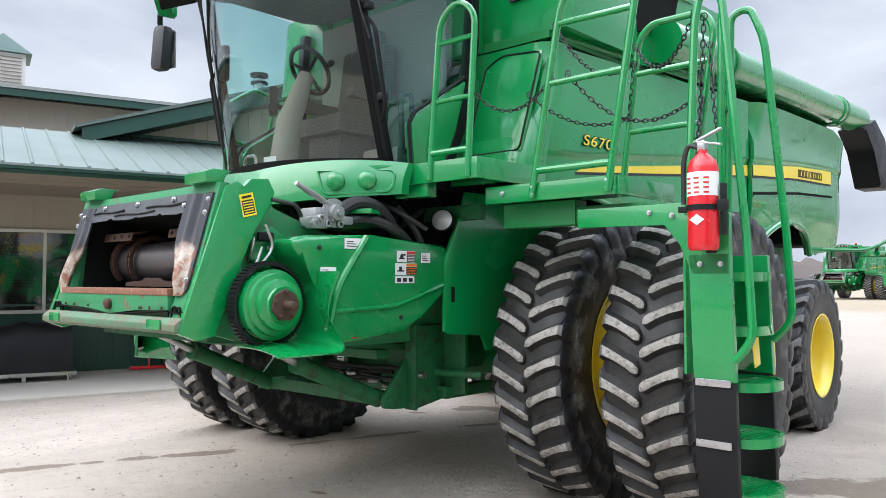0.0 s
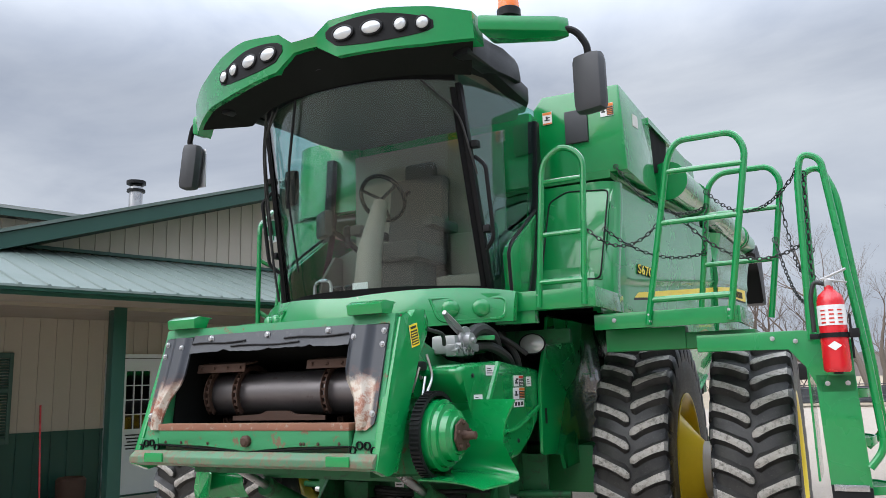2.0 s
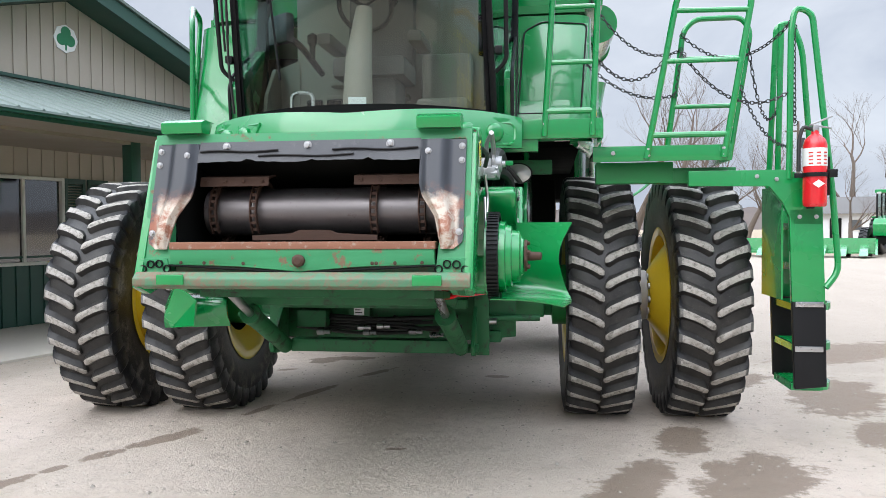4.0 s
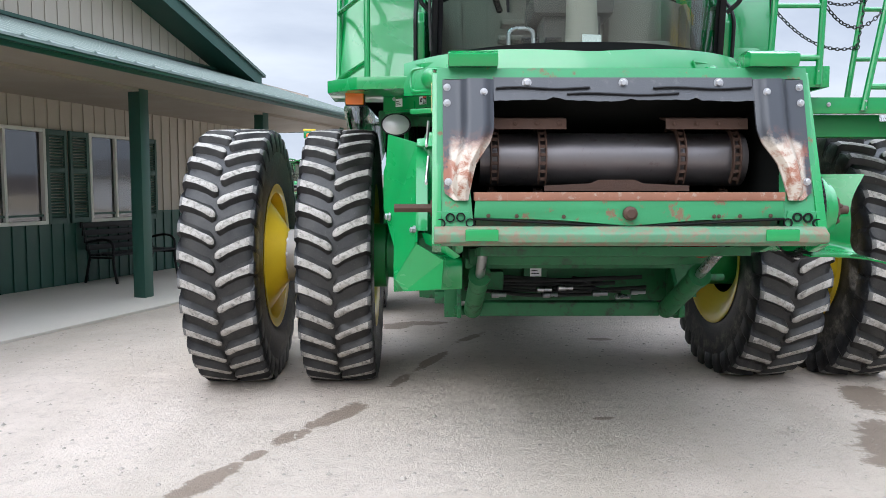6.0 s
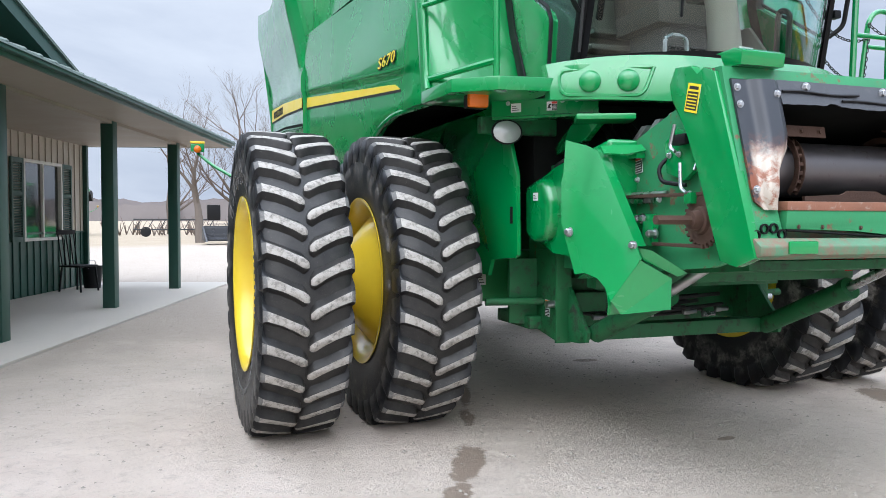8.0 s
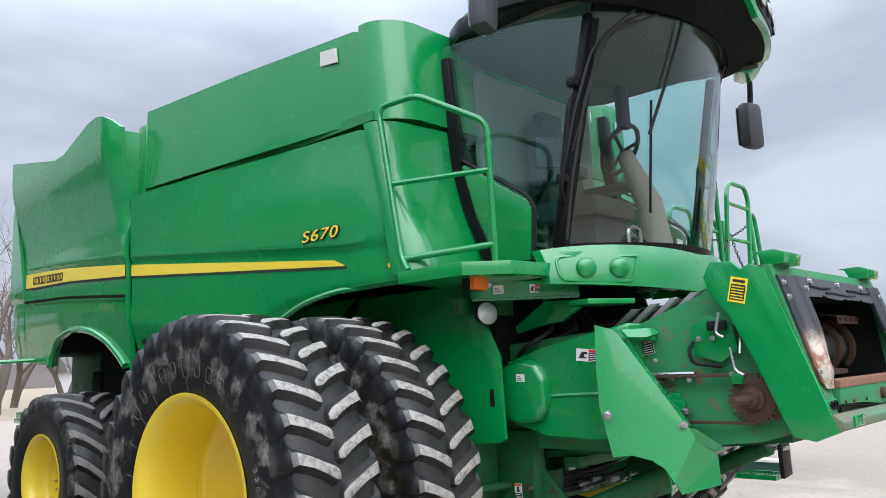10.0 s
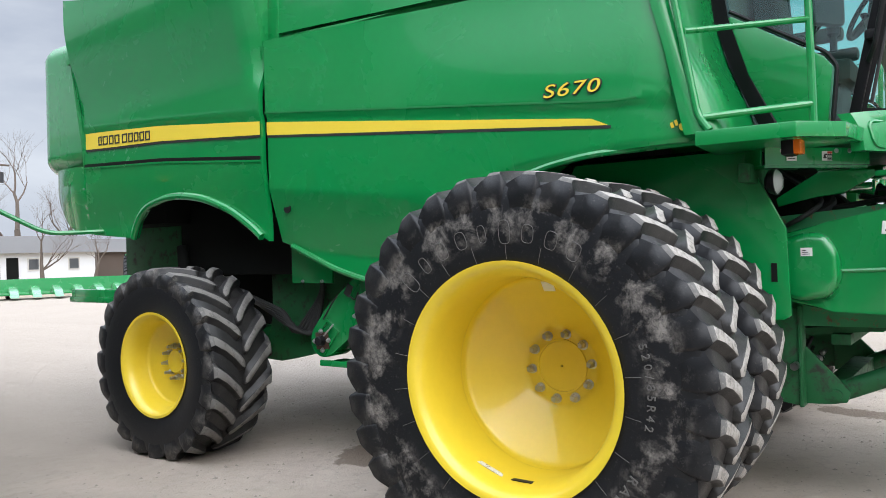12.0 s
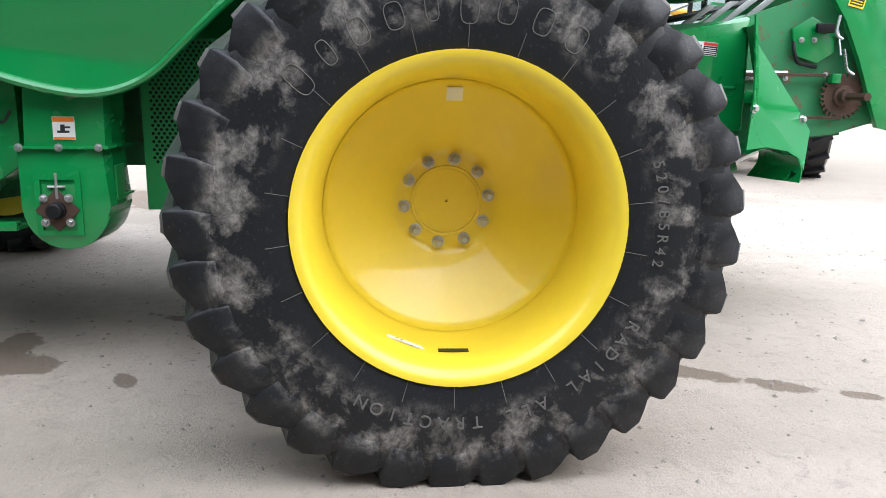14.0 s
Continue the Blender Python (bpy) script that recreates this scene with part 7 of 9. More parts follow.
for s in (-1, 1):
    part("latch_bracket", P([(-2.12, 1.66), (-2.0, 1.72), (-1.90, 1.66), (-1.92, 1.52), (-2.05, 1.48), (-2.14, 1.54)], "x", s * 0.74, s * 0.77, 0.004), M_GREEN, feeder)
    part("latch_spring", lathe([(0, 0.007), (0.14, 0.007)], Matrix.Translation((s * 0.80, -2.16, 1.52)) @ Matrix.Rotation(radians(-70), 4, "Y"), 8), M_STEEL, feeder)
    part("latch_handle", B(((s * 0.80, -2.06, 1.66), (0.03, 0.10, 0.05)), bevel=0.012), M_BLACK, feeder)
    part("rod_bracket", B(((s * 0.79, -2.14, 1.40), (0.06, 0.05, 0.05)), bevel=0.006), M_GREEN, feeder)
    for y, z in ((-2.02, 1.60), (-1.95, 1.60), (-2.10, 1.42), (-1.88, 1.40), (-1.70, 1.50)):
        part("bolt", bolt_bm(0.010, 0.014, Matrix.Translation((s * 0.775, y, z)) @ Matrix.Rotation(0 if s > 0 else math.pi, 4, "Z")), M_BOLT, feeder)
part("chain_guide", B(((-0.755, -1.62, 1.40), (0.02, 0.34, 0.03)), bevel=0.004), M_STEEL, combine)
part("chain_bar", T(([(-0.75, -1.55, 1.43), (-0.75, -1.90, 1.43)], 0.012), seg=8), M_STEEL, combine)

# pale slanted stiffeners on top of the feeder house
for k in range(4):
    y0 = -1.30 - 0.12 * k
    part("roof_stiffener", P([(y0, 1.645 + 0.018 * k), (y0 - 0.05, 1.65 + 0.018 * k), (y0 - 0.24, 1.79 + 0.02 * k), (y0 - 0.19, 1.79 + 0.02 * k)], "x", -0.62, -0.585, 0.004), M_ALU, feeder)
part("roof_hose", T(([(-0.5, -0.9, 1.66), (-0.52, -1.3, 1.72), (-0.5, -1.7, 1.80), (-0.55, -2.0, 1.88)], 0.016), seg=8, corner=0.1), M_RUBBER_H, feeder)
part("roof_hose", T(([(-0.42, -0.9, 1.68), (-0.40, -1.4, 1.73), (-0.44, -1.9, 1.86)], 0.014), seg=8, corner=0.1), M_RUBBER_H, feeder)

# ---- cab ----
CX = 0.83


def ws(x, z, out=0.0):
    """The bowed windscreen."""
    k = (z - 2.15) / 1.30
    yp, yf = -1.18 - 0.30 * k, -1.60 - 0.19 * k - 0.02 * math.sin(math.pi * k)
    return Vector((x * (1 - 0.05 * k), yp + (yf - yp) * (1 - (abs(x) / CX) ** 2.3) - out, z))


cab = part("cab_floor", P([(-0.86, -0.48), (0.86, -0.48), (0.86, -1.14), (0.6, -1.36), (0.3, -1.47), (-0.3, -1.47), (-0.6, -1.36), (-0.86, -1.14)], "z", 2.02, 2.10), M_BLACK, combine, "black cab floor and frame")
scr = part("windscreen", sheet(lambda u, v: ws(u, v), lin(-CX, CX, 25), lin(2.16, 3.53, 10), 0.006, (0, 1, 0)), M_GLASS, combine, "large bowed tinted windscreen")
part("screen_base", sheet(lambda u, v: ws(u, v, 0.004), lin(-CX, CX, 25), lin(2.10, 2.185, 3), 0.02, (0, 1, 0)), M_BLACKTRIM, scr)
for s in (-1, 1):
    part("screen_edge", sheet(lambda u, v, s=s: ws(s * u, v, 0.005), lin(0.798, 0.828, 4), lin(2.16, 3.47, 10), 0.004, (0, 1, 0)), M_BLACKTRIM, scr)
part("screen_head", sheet(lambda u, v: ws(u, v, 0.004), lin(-CX, CX, 25), lin(3.515, 3.58, 3), 0.02, (0, 1, 0)), M_BLACKTRIM, scr)
for s in (-1, 1):
    bm = P([(-1.135, 2.08), (-1.19, 2.08), (-1.495, 3.50), (-1.44, 3.50)], "x", s * (CX - 0.005), s * (CX + 0.035), 0.012)
    for v in bm.verts:
        v.co.x -= s * 0.042 * (v.co.z - 2.15) / 1.30
    part("front_pillar", bm, M_BLACKTRIM, combine)
    # side glass between pillar and rear post
    gside = sheet(lambda u, v, s=s: Vector((s * (CX + 0.02 - 0.045 * v * (1 - u) + 0.11 * u), -1.18 - 0.30 * v + (0.70 + 0.32 * v) * u, 2.14 + 1.44 * v)), lin(0, 1, 8), lin(0, 1, 8), 0.006, (-s, 0, 0))
    sg = part("side_window", gside, M_GLASS_S, combine, "tinted cab side window")
    rp_ = [(-0.44, 3.50), (-0.51, 3.50), (-0.54, 3.05), (-0.58, 2.75), (-0.68, 2.42), (-0.84, 2.10), (-0.74, 2.10), (-0.60, 2.42), (-0.50, 2.75), (-0.45, 3.05)]
    part("rear_pillar", P(rp_, "x", s * 0.90, s * 0.97, 0.01), M_BLACKTRIM, combine, "curved black rear pillar")
    part("sill_panel", P([(-0.83, 2.10), (-0.66, 2.44), (-0.57, 2.76), (-0.60, 2.76), (-1.06, 2.46), (-1.10, 2.40), (-1.07, 2.10)], "x", s * 0.90, s * 0.962, 0.012), M_GREEN, combine, "green lower cab panel")
    part("sill_seal", T(([(s * 0.955, -0.585, 2.79), (s * 0.955, -1.07, 2.48), (s * 0.955, -1.12, 2.40), (s * 0.955, -1.09, 2.10)], 0.012), seg=6, corner=0.03), M_BLACK, combine)
    part("grab_bar", T(([(s * 0.86, -1.25, 2.42), (s * 0.93, -1.29, 2.48), (s * 0.93, -1.38, 2.95), (s * 0.85, -1.36, 3.02)], 0.014), seg=8, corner=0.04), M_BLACK, combine, "black grab bar on the cab post")
    part("door_hinge", B(((s * 0.88, -1.27, 2.55), (0.05, 0.06, 0.05)), ((s * 0.86, -1.37, 3.1), (0.05, 0.06, 0.05)), bevel=0.01), M_BLACK, combine)
# roof
roof_poly = [(-0.86, -0.42), (0.86, -0.42), (0.96, -0.60), (0.98, -1.30), (0.85, -1.62), (0.45, -1.86), (0, -1.93), (-0.45, -1.86), (-0.85, -1.62), (-0.98, -1.30), (-0.96, -0.60)]
part("roof", P(roof_poly, "z", 3.60, 3.74, 0.04), M_BLACK, combine, "black cab roof")
part("roof_cap", P([(x * 0.93, y * 0.97 - 0.02) for x, y in roof_poly], "z", 3.72, 3.80, 0.04), M_GREEN_DUSTY, combine)
part("headliner", P([(x * 0.9, y * 0.95) for x, y in roof_poly], "z", 3.575, 3.60), M_HEAD, combine)


def visor_y(x):
    return -2.06 + 0.60 * (abs(x) / 1.55) ** 2.2


def visor_low(x):
    return interp([(0, 3.70), (0.09, 3.695), (0.24, 3.60), (0.8, 3.60), (1.08, 3.62), (1.30, 3.60), (1.52, 3.55)], abs(x)) - 0.02 * smooth01((-x - 0.2) / 0.5)


def visor_top(x):
    return interp([(0, 3.755), (0.09, 3.758), (0.20, 3.838), (0.55, 3.855), (0.85, 3.83), (1.08, 3.785), (1.30, 3.77), (1.52, 3.70)], abs(x)) + 0.055 * smooth01((-x - 0.1) / 0.6)


def visor(u, v):
    """Green visor with two raised lamp pods, from its right to its left end."""
    lo, hi = visor_low(u), visor_top(u)
    return Vector((u, visor_y(u) - 0.025 * v, lo + (hi - lo) * v))


vz = part("visor", sheet(visor, sorted(set(lin(-1.46, 1.075, 56) + [-0.24, -0.2, -0.09, 0.09, 0.2, 0.24])), lin(0, 1, 8), 0.14, (0, 1, 0)), M_GREEN, combine, "green roof visor with lamp pods")
part("visor_wing", P([(1.10, -1.80), (1.52, -1.53), (1.57, -1.47), (1.55, -1.40), (1.45, -1.38), (1.10, -1.55)], "z", 3.665, 3.765, 0.02), M_GREEN, combine, "green visor wing")
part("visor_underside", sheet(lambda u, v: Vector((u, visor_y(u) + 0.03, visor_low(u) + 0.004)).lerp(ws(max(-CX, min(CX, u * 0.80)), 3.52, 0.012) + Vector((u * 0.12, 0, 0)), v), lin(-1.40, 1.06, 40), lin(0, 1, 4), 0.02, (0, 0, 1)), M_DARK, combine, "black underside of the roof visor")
for s in (-1, 1):
    part("roof_side_band", P([(-1.76, 3.55), (-1.70, 3.70), (-1.58, 3.755), (-1.20, 3.80), (-0.97, 3.815), (-0.90, 3.79), (-0.86, 3.70), (-0.87, 3.66), (-0.95, 3.655), (-1.10, 3.635), (-1.30, 3.60)], "x", s * 0.90, s * 1.01, 0.025), M_BLACK, combine)

for s in (-1, 1):
    def pod(u, v, s=s):
        k = (u - 0.17) / 0.70
        lo = visor_low(u) + 0.045
        hi = visor_top(u) - 0.03
        e = math.sin(math.pi * min(1, max(0, k)) ** 0.8) ** 0.35
        mid = (lo + hi) / 2 + 0.01 * (0.5 - k)
        z = mid + (hi - lo) * (v - 0.5) * e
        return Vector((s * u, visor_y(u) - 0.005 - 0.025 * (z - visor_low(u)) / (visor_top(u) - visor_low(u)), z))
    pd = part("lamp_recess", sheet(pod, lin(0.175, 0.86, 22), lin(0, 1, 5), 0.012, (0, 1, 0)), M_BLACK, vz)
    for k, x in enumerate((0.30, 0.49, 0.67, 0.80)):
        c0 = Vector((s * x, visor_y(x) - 0.018, (visor_low(x) + visor_top(x)) / 2 + 0.012))
        rx = 0.072 if k < 2 else 0.044
        mm = Matrix.Translation(c0) @ Matrix.Rotation(radians(-90 + s * 18 * x), 4, "Z") @ Matrix.Diagonal((1, rx / 0.05, 0.95 if k < 2 else 0.88, 1))
        lm = part("roof_lamp", lathe([(-0.01, 0.055), (0.010, 0.055), (0.014, 0.047), (0.006, 0.044), (0.006, 0.001)], mm, 24), M_BLACK, vz, "clear roof work lamp")
        part("lens", lathe([(0.007, 0.046), (0.014, 0.040), (0.022, 0.02), (0.024, 0.001)], mm, 24), M_LENS, lm)
for s, x0 in ((1, 1.50), (-1, -1.50)):
    zt = 3.70 if s > 0 else 3.66
    arm = part("mirror_arm", T(([(s * 1.42, -1.52, zt), (s * 1.60, -1.45, zt - 0.01), (s * 1.66, -1.42, zt - 0.12), (s * 1.66, -1.41, 3.52)], 0.022), seg=10, corner=0.07), M_BLACK, combine)
    bm = bmesh.new()
    add_box(bm, (s * 1.66, -1.40, 3.34), (0.20 if s > 0 else 0.15, 0.12, 0.38), 0.055, rotz(-s * 12) @ roty(0 if s > 0 else 6))
    mh = part("mirror_housing", bm, M_GREY, combine, "dark grey wing mirror housing")
    part("mirror_glass", B(((s * 1.65, -1.34, 3.34), (0.16, 0.008, 0.32), rotz(-s * 12)), bevel=0.003), M_STEEL, mh)
part("mirror_tip", B(((-1.50, -1.44, 3.64), (0.10, 0.14, 0.16)), bevel=0.03), M_GREEN, combine)
bc = part("beacon", lathe([(0, 0.075), (0.05, 0.075), (0.055, 0.07)], Matrix.Translation((1.23, -1.60, 3.79)) @ Matrix.Rotation(radians(-90), 4, "Y"), 24), M_BLACK, combine, "orange rotating beacon on a black base")
part("beacon_dome", lathe([(0.05, 0.068), (0.13, 0.064), (0.165, 0.045), (0.175, 0.001)], Matrix.Translation((1.23, -1.60, 3.79)) @ Matrix.Rotation(radians(-90), 4, "Y"), 24), M_AMBER, bc)
part("beacon", lathe([(0, 0.03), (0.05, 0.03), (0.065, 0.02), (0.07, 0.001)], Matrix.Translation((-1.46, -1.46, 3.70)) @ Matrix.Rotation(radians(-90), 4, "Y"), 20), M_AMBER, combine, "orange side beacon")
# wiper and hanging cables at the right post
part("wiper", T(([ws(-0.30, 3.50, 0.03), ws(-0.42, 3.10, 0.03), ws(-0.50, 2.80, 0.03)], 0.010), ([ws(-0.5, 3.0, 0.025), ws(-0.44, 2.35, 0.02)], 0.008), seg=6), M_BLACK, combine, "long black windscreen wiper")
part("cab_cables", T(([(-0.56, -1.70, 3.50), (-0.78, -1.54, 3.35), (-0.84, -1.42, 2.95), (-0.87, -1.32, 2.5), (-0.86, -1.26, 2.2)], 0.009), ([(-0.64, -1.68, 3.50), (-0.82, -1.50, 3.3), (-0.89, -1.38, 2.9), (-0.9, -1.3, 2.6)], 0.008), ([(-0.48, -1.74, 3.50), (-0.74, -1.57, 3.38), (-0.83, -1.46, 3.05), (-0.86, -1.34, 2.7)], 0.007), ([(0.62, -1.66, 3.50), (0.80, -1.48, 3.3), (0.86, -1.36, 2.9)], 0.007), seg=6, corner=0.1), M_RUBBER_H, combine)
# green skirt under the windscreen with lamp pairs


def skirt(u, v):
    x = u
    k = abs(x) / 1.0
    y = -1.69 + 0.43 * k ** 2.2
    z = 1.88 + 0.06 * k + (0.25 - 0.05 * k ** 4) * v
    return Vector((x, y + 0.06 * v * v, z))


skp = part("front_skirt", sheet(skirt, lin(-1.02, 1.02, 34), lin(0, 1, 10), 0.06, (0, 1, 0)), M_GREEN, combine, "rounded green skirt under the windscreen")
part("skirt_top", P([(-1.02, -1.18), (1.02, -1.18), (0.9, -1.32), (0.6, -1.49), (0.3, -1.58), (0, -1.60), (-0.3, -1.58), (-0.6, -1.49), (-0.9, -1.32)], "z", 2.07, 2.125, 0.01), M_GREEN, skp)
for s in (-1, 1):
    for x in (0.70, 0.86):
        c0 = skirt(s * x, 0.42) + Vector((s * 0.005, -0.012, 0))
        part("blank_lamp", lathe([(-0.02, 0.058), (0.004, 0.056), (0.016, 0.045), (0.022, 0.02), (0.023, 0.001)], Matrix.Translation(c0) @ Matrix.Rotation(radians(-90 + s * 32), 4, "Z"), 24), M_GREEN, skp)
    part("lamp_frame", T(([skirt(s * 0.58, 0.72) + Vector((0, -0.006, 0)), skirt(s * 0.98, 0.75) + Vector((0, -0.006, 0)), skirt(s * 0.98, 0.10) + Vector((0, -0.006, 0)), skirt(s * 0.64, 0.10) + Vector((0, -0.006, 0)), skirt(s * 0.58, 0.72) + Vector((0, -0.006, 0))], 0.010), seg=6, corner=0.05), M_GREEN, skp)
    part("skirt_step", B(((s * 0.80, -1.42, 1.83), (0.30, 0.20, 0.03), rotz(s * 25)), bevel=0.008), M_GREEN, combine)

# inside the cab
seat = part("operator_seat", B(((0, -0.85, 2.52), (0.50, 0.48, 0.14)), ((0, -0.62, 2.86), (0.48, 0.14, 0.62), rotx(-8)), ((0, -0.57, 3.22), (0.26, 0.10, 0.16)), ((0, -0.85, 2.30), (0.36, 0.36, 0.36)), bevel=0.04), M_SEAT, combine, "grey cloth operator seat")
for s in (-1, 1):
    part("armrest", B(((s * 0.31, -0.85, 2.72), (0.10, 0.42, 0.08)), bevel=0.025), M_SEAT, seat)
col = part("steering_column", T(([(0.0, -1.38, 2.12), (0.0, -1.33, 2.50), (0.0, -1.18, 2.86)], [0.10, 0.085, 0.055]), seg=14, corner=0), M_TRIM_BR, combine, "taupe steering column")
wm = Matrix.Translation((0, -1.15, 2.90)) @ Matrix.Rotation(radians(-55), 4, "X")
bm = bmesh.new()
ring = [wm @ Vector((0.175 * math.cos(2 * math.pi * k / 24), 0.175 * math.sin(2 * math.pi * k / 24), 0)) for k in range(25)]
add_tube(bm, ring, 0.016, 8, 0, False)
for a in (90, 210, 330):
    add_tube(bm, [wm @ Vector((0, 0, -0.02)), wm @ Vector((0.175 * math.cos(radians(a)), 0.175 * math.sin(radians(a)), 0))], 0.013, 6)
part("steering_wheel", bm, M_BLACK, col)
part("wheel_knob", lathe([(0, 0.02), (0.04, 0.022), (0.06, 0.01)], wm @ Matrix.Translation((0.19, 0, 0.01)) @ Matrix.Rotation(radians(-90), 4, "Y"), 12), M_BLACK, col)
for z, w in ((2.22, 0.62), (2.31, 0.58), (2.40, 0.60), (2.50, 0.56)):
    part("rear_shelf", B(((-0.12, -0.56, z), (w, 0.14, 0.035)), bevel=0.012), M_TRIM_BR, combine)
part("buddy_seat", B(((0.47, -0.60, 2.42), (0.36, 0.16, 0.52)), ((0.47, -0.74, 2.26), (0.36, 0.36, 0.14)), bevel=0.04), M_TRIM_BR, combine, "folding taupe passenger seat")
part("door_grab_loop", T(([(0.78, -1.0, 2.28), (0.78, -1.02, 2.62), (0.78, -0.92, 2.66), (0.78, -0.90, 2.28), (0.78, -1.0, 2.26)], 0.018), seg=8, corner=0.05), M_SEAT, combine)
part("corner_monitor", B(((-0.62, -1.02, 2.80), (0.22, 0.07, 0.20), rotz(-35)), bevel=0.025), M_GREY, combine, "dark monitor on the corner post")
part("control_arm", T(([(-0.42, -0.72, 2.55), (-0.52, -0.95, 2.72), (-0.62, -1.02, 2.78)], 0.022), seg=8, corner=0.06), M_BLACK, combine)
part("joystick", lathe([(0, 0.02), (0.08, 0.02), (0.10, 0.035), (0.15, 0.035), (0.17, 0.01)], Matrix.Translation((-0.40, -1.02, 2.60)) @ Matrix.Rotation(radians(-90), 4, "Y"), 14), M_BLACK, combine)
part("back_wall_trim", P([(-0.68, 2.1), (0.68, 2.1), (0.68, 3.48), (-0.68, 3.48)], "y", -0.50, -0.46, 0.01), M_TRIM_BR, combine)
for s in (-1, 1):
    part("door_trim", P([(-0.52, 2.10), (-0.52, 2.62), (-0.62, 2.62), (-0.80, 2.40), (-0.86, 2.10)], "x", s * 0.80, s * 0.83, 0.01), M_TRIM_BR, combine)
    part("rear_corner_trim", P([(s * 0.66, 2.1), (s * 0.88, 2.1), (s * 0.88, 2.62), (s * 0.66, 2.70)], "y", -0.51, -0.48), M_TRIM_BR, combine)
part("dash_panel", P([(-0.60, -1.30), (-0.30, -1.44), (0.30, -1.44), (0.60, -1.30), (0.60, -1.10), (-0.60, -1.10)], "z", 2.10, 2.14, 0.01), M_TRIM_BR, combine)
part("pedal", B(((-0.16, -1.30, 2.20), (0.10, 0.04, 0.14), rotx(30)), bevel=0.01), M_BLACK, combine)
part("pedal", B(((-0.29, -1.30, 2.20), (0.10, 0.04, 0.14), rotx(30)), bevel=0.01), M_BLACK, combine)
part("paper_tag", B(((0.03, -1.50, 2.20), (0.11, 0.003, 0.09), rotz(10)), bevel=0), M_WHITE, combine)
part("dash_bars", T(([(-0.42, -1.40, 2.15), (-0.42, -1.40, 2.30), (-0.28, -1.40, 2.30), (-0.28, -1.40, 2.15)], 0.012), seg=6), M_STEEL, combine)
part("cab_mirror", B(((-0.55, -1.50, 2.98), (0.10, 0.05, 0.26)), bevel=0.02), M_BLACK, combine)

# ---- right side platform and rail ----
part("platform_right", P([(-1.52, -0.55), (-1.50, -1.02), (-1.30, -1.20), (-0.99, -1.24), (-0.96, -0.50)], "z", 1.985, 2.06, 0.008), M_GREEN, combine, "green side platform")
def oblique(poly, x0, y0, thick, n):
    """An upright plate along the slanting front of the platform, outline in run and height."""
    dx, dy = 0.731, -0.682
    bm = bmesh.new()
    rows_ = [[bm.verts.new((x0 + dx * u + dy * -o, y0 + dy * u + dx * o, z)) for u, z in poly] for o in (0, thick)]
    bm.faces.new(rows_[0])
    bm.faces.new(rows_[1][::-1])
    for i in range(len(poly)):
        j = (i + 1) % len(poly)
        bm.faces.new((rows_[0][j], rows_[0][i], rows_[1][i], rows_[1][j]))
    bmesh.ops.recalc_face_normals(bm, faces=bm.faces[:])
    return part(n, bm, M_GREEN, combine)


pb = oblique([(0.0, 1.895), (0.62, 1.895), (0.62, 1.985), (0.0, 1.985)], -1.172, -0.802, 0.012, "platform_skirt")
oblique([(0.0, 1.880), (0.62, 1.880), (0.62, 1.894), (0.0, 1.894)], -1.165, -0.795, 0.10, "skirt_flange")
part("lamp_arm", P([(-0.75, 1.74), (-0.98, 1.878), (-1.25, 1.868), (-1.25, 1.835), (-1.095, 1.747), (-0.95, 1.742), (-0.76, 1.69)], "x", -0.73, -0.69, 0.006), M_GREEN, combine, "green bracket arm under the platform")
part("skirt_end", B(((-1.09, -0.72, 1.94), (0.17, 0.012, 0.09), rotz(43)), bevel=0.003), M_GREEN, pb)
for u, kind_ in ((0.15, "serial"), (0.36, "danger")):
    decal("white_label", on_plane((-1.172 + 0.731 * u - 0.003, -0.802 - 0.682 * u - 0.003, 1.94), (-0.682, -0.731, 0)), 0.06, 0.05, pb, kind_)
for u in (0.10, 0.42, 0.50):
    part("bolt", bolt_bm(0.009, 0.010, Matrix.Translation((-1.172 + 0.731 * u, -0.802 - 0.682 * u, 1.968)) @ Matrix.Rotation(radians(227), 4, "Z")), M_BOLT, pb)
am = part("marker_lamp", B(((-1.335, -0.955, 1.962), (0.12, 0.06, 0.095)), bevel=0.01), M_BLACK, combine, "amber marker lamp")
part("marker_lens", B(((-1.335, -0.985, 1.962), (0.115, 0.06, 0.09)), bevel=0.012), M_AMBER, am)
rr = part("platform_rail", T(([(-1.50, -0.62, 2.06), (-1.49, -0.56, 2.14), (-1.49, -0.40, 3.07), (-1.43, -0.66, 3.09), (-1.25, -1.04, 2.87), (-1.25, -1.05, 2.17), (-1.25, -1.05, 2.06)], 0.019), ([(-1.49, -0.51, 2.58), (-1.25, -1.05, 2.59)], 0.016), ([(-1.49, -0.56, 2.13), (-1.25, -1.05, 2.17)], 0.019), seg=10, corner=0.07), M_GREEN, combine, "green tube hand rail")

# ---- left side platforms, rails, chains ----
part("platform_left", P([(0.84, -1.12), (1.50, -1.12), (1.51, -0.50), (0.84, -0.50)], "z", 2.07, 2.11, 0.004), M_GREEN, combine, "green landing beside the cab")
part("platform_edge", B(((1.19, -1.13, 2.07), (0.68, 0.02, 0.125)), ((1.52, -0.80, 2.07), (0.02, 0.66, 0.125)), ((0.98, -1.08, 2.0), (0.28, 0.08, 0.14)), bevel=0.004), M_GREEN, combine)
part("middle_platform", P([(1.48, -0.97), (2.32, -0.97), (2.32, -0.36), (1.48, -0.36)], "z", 1.92, 1.95, 0.004), M_GREEN, combine, "green lower landing")
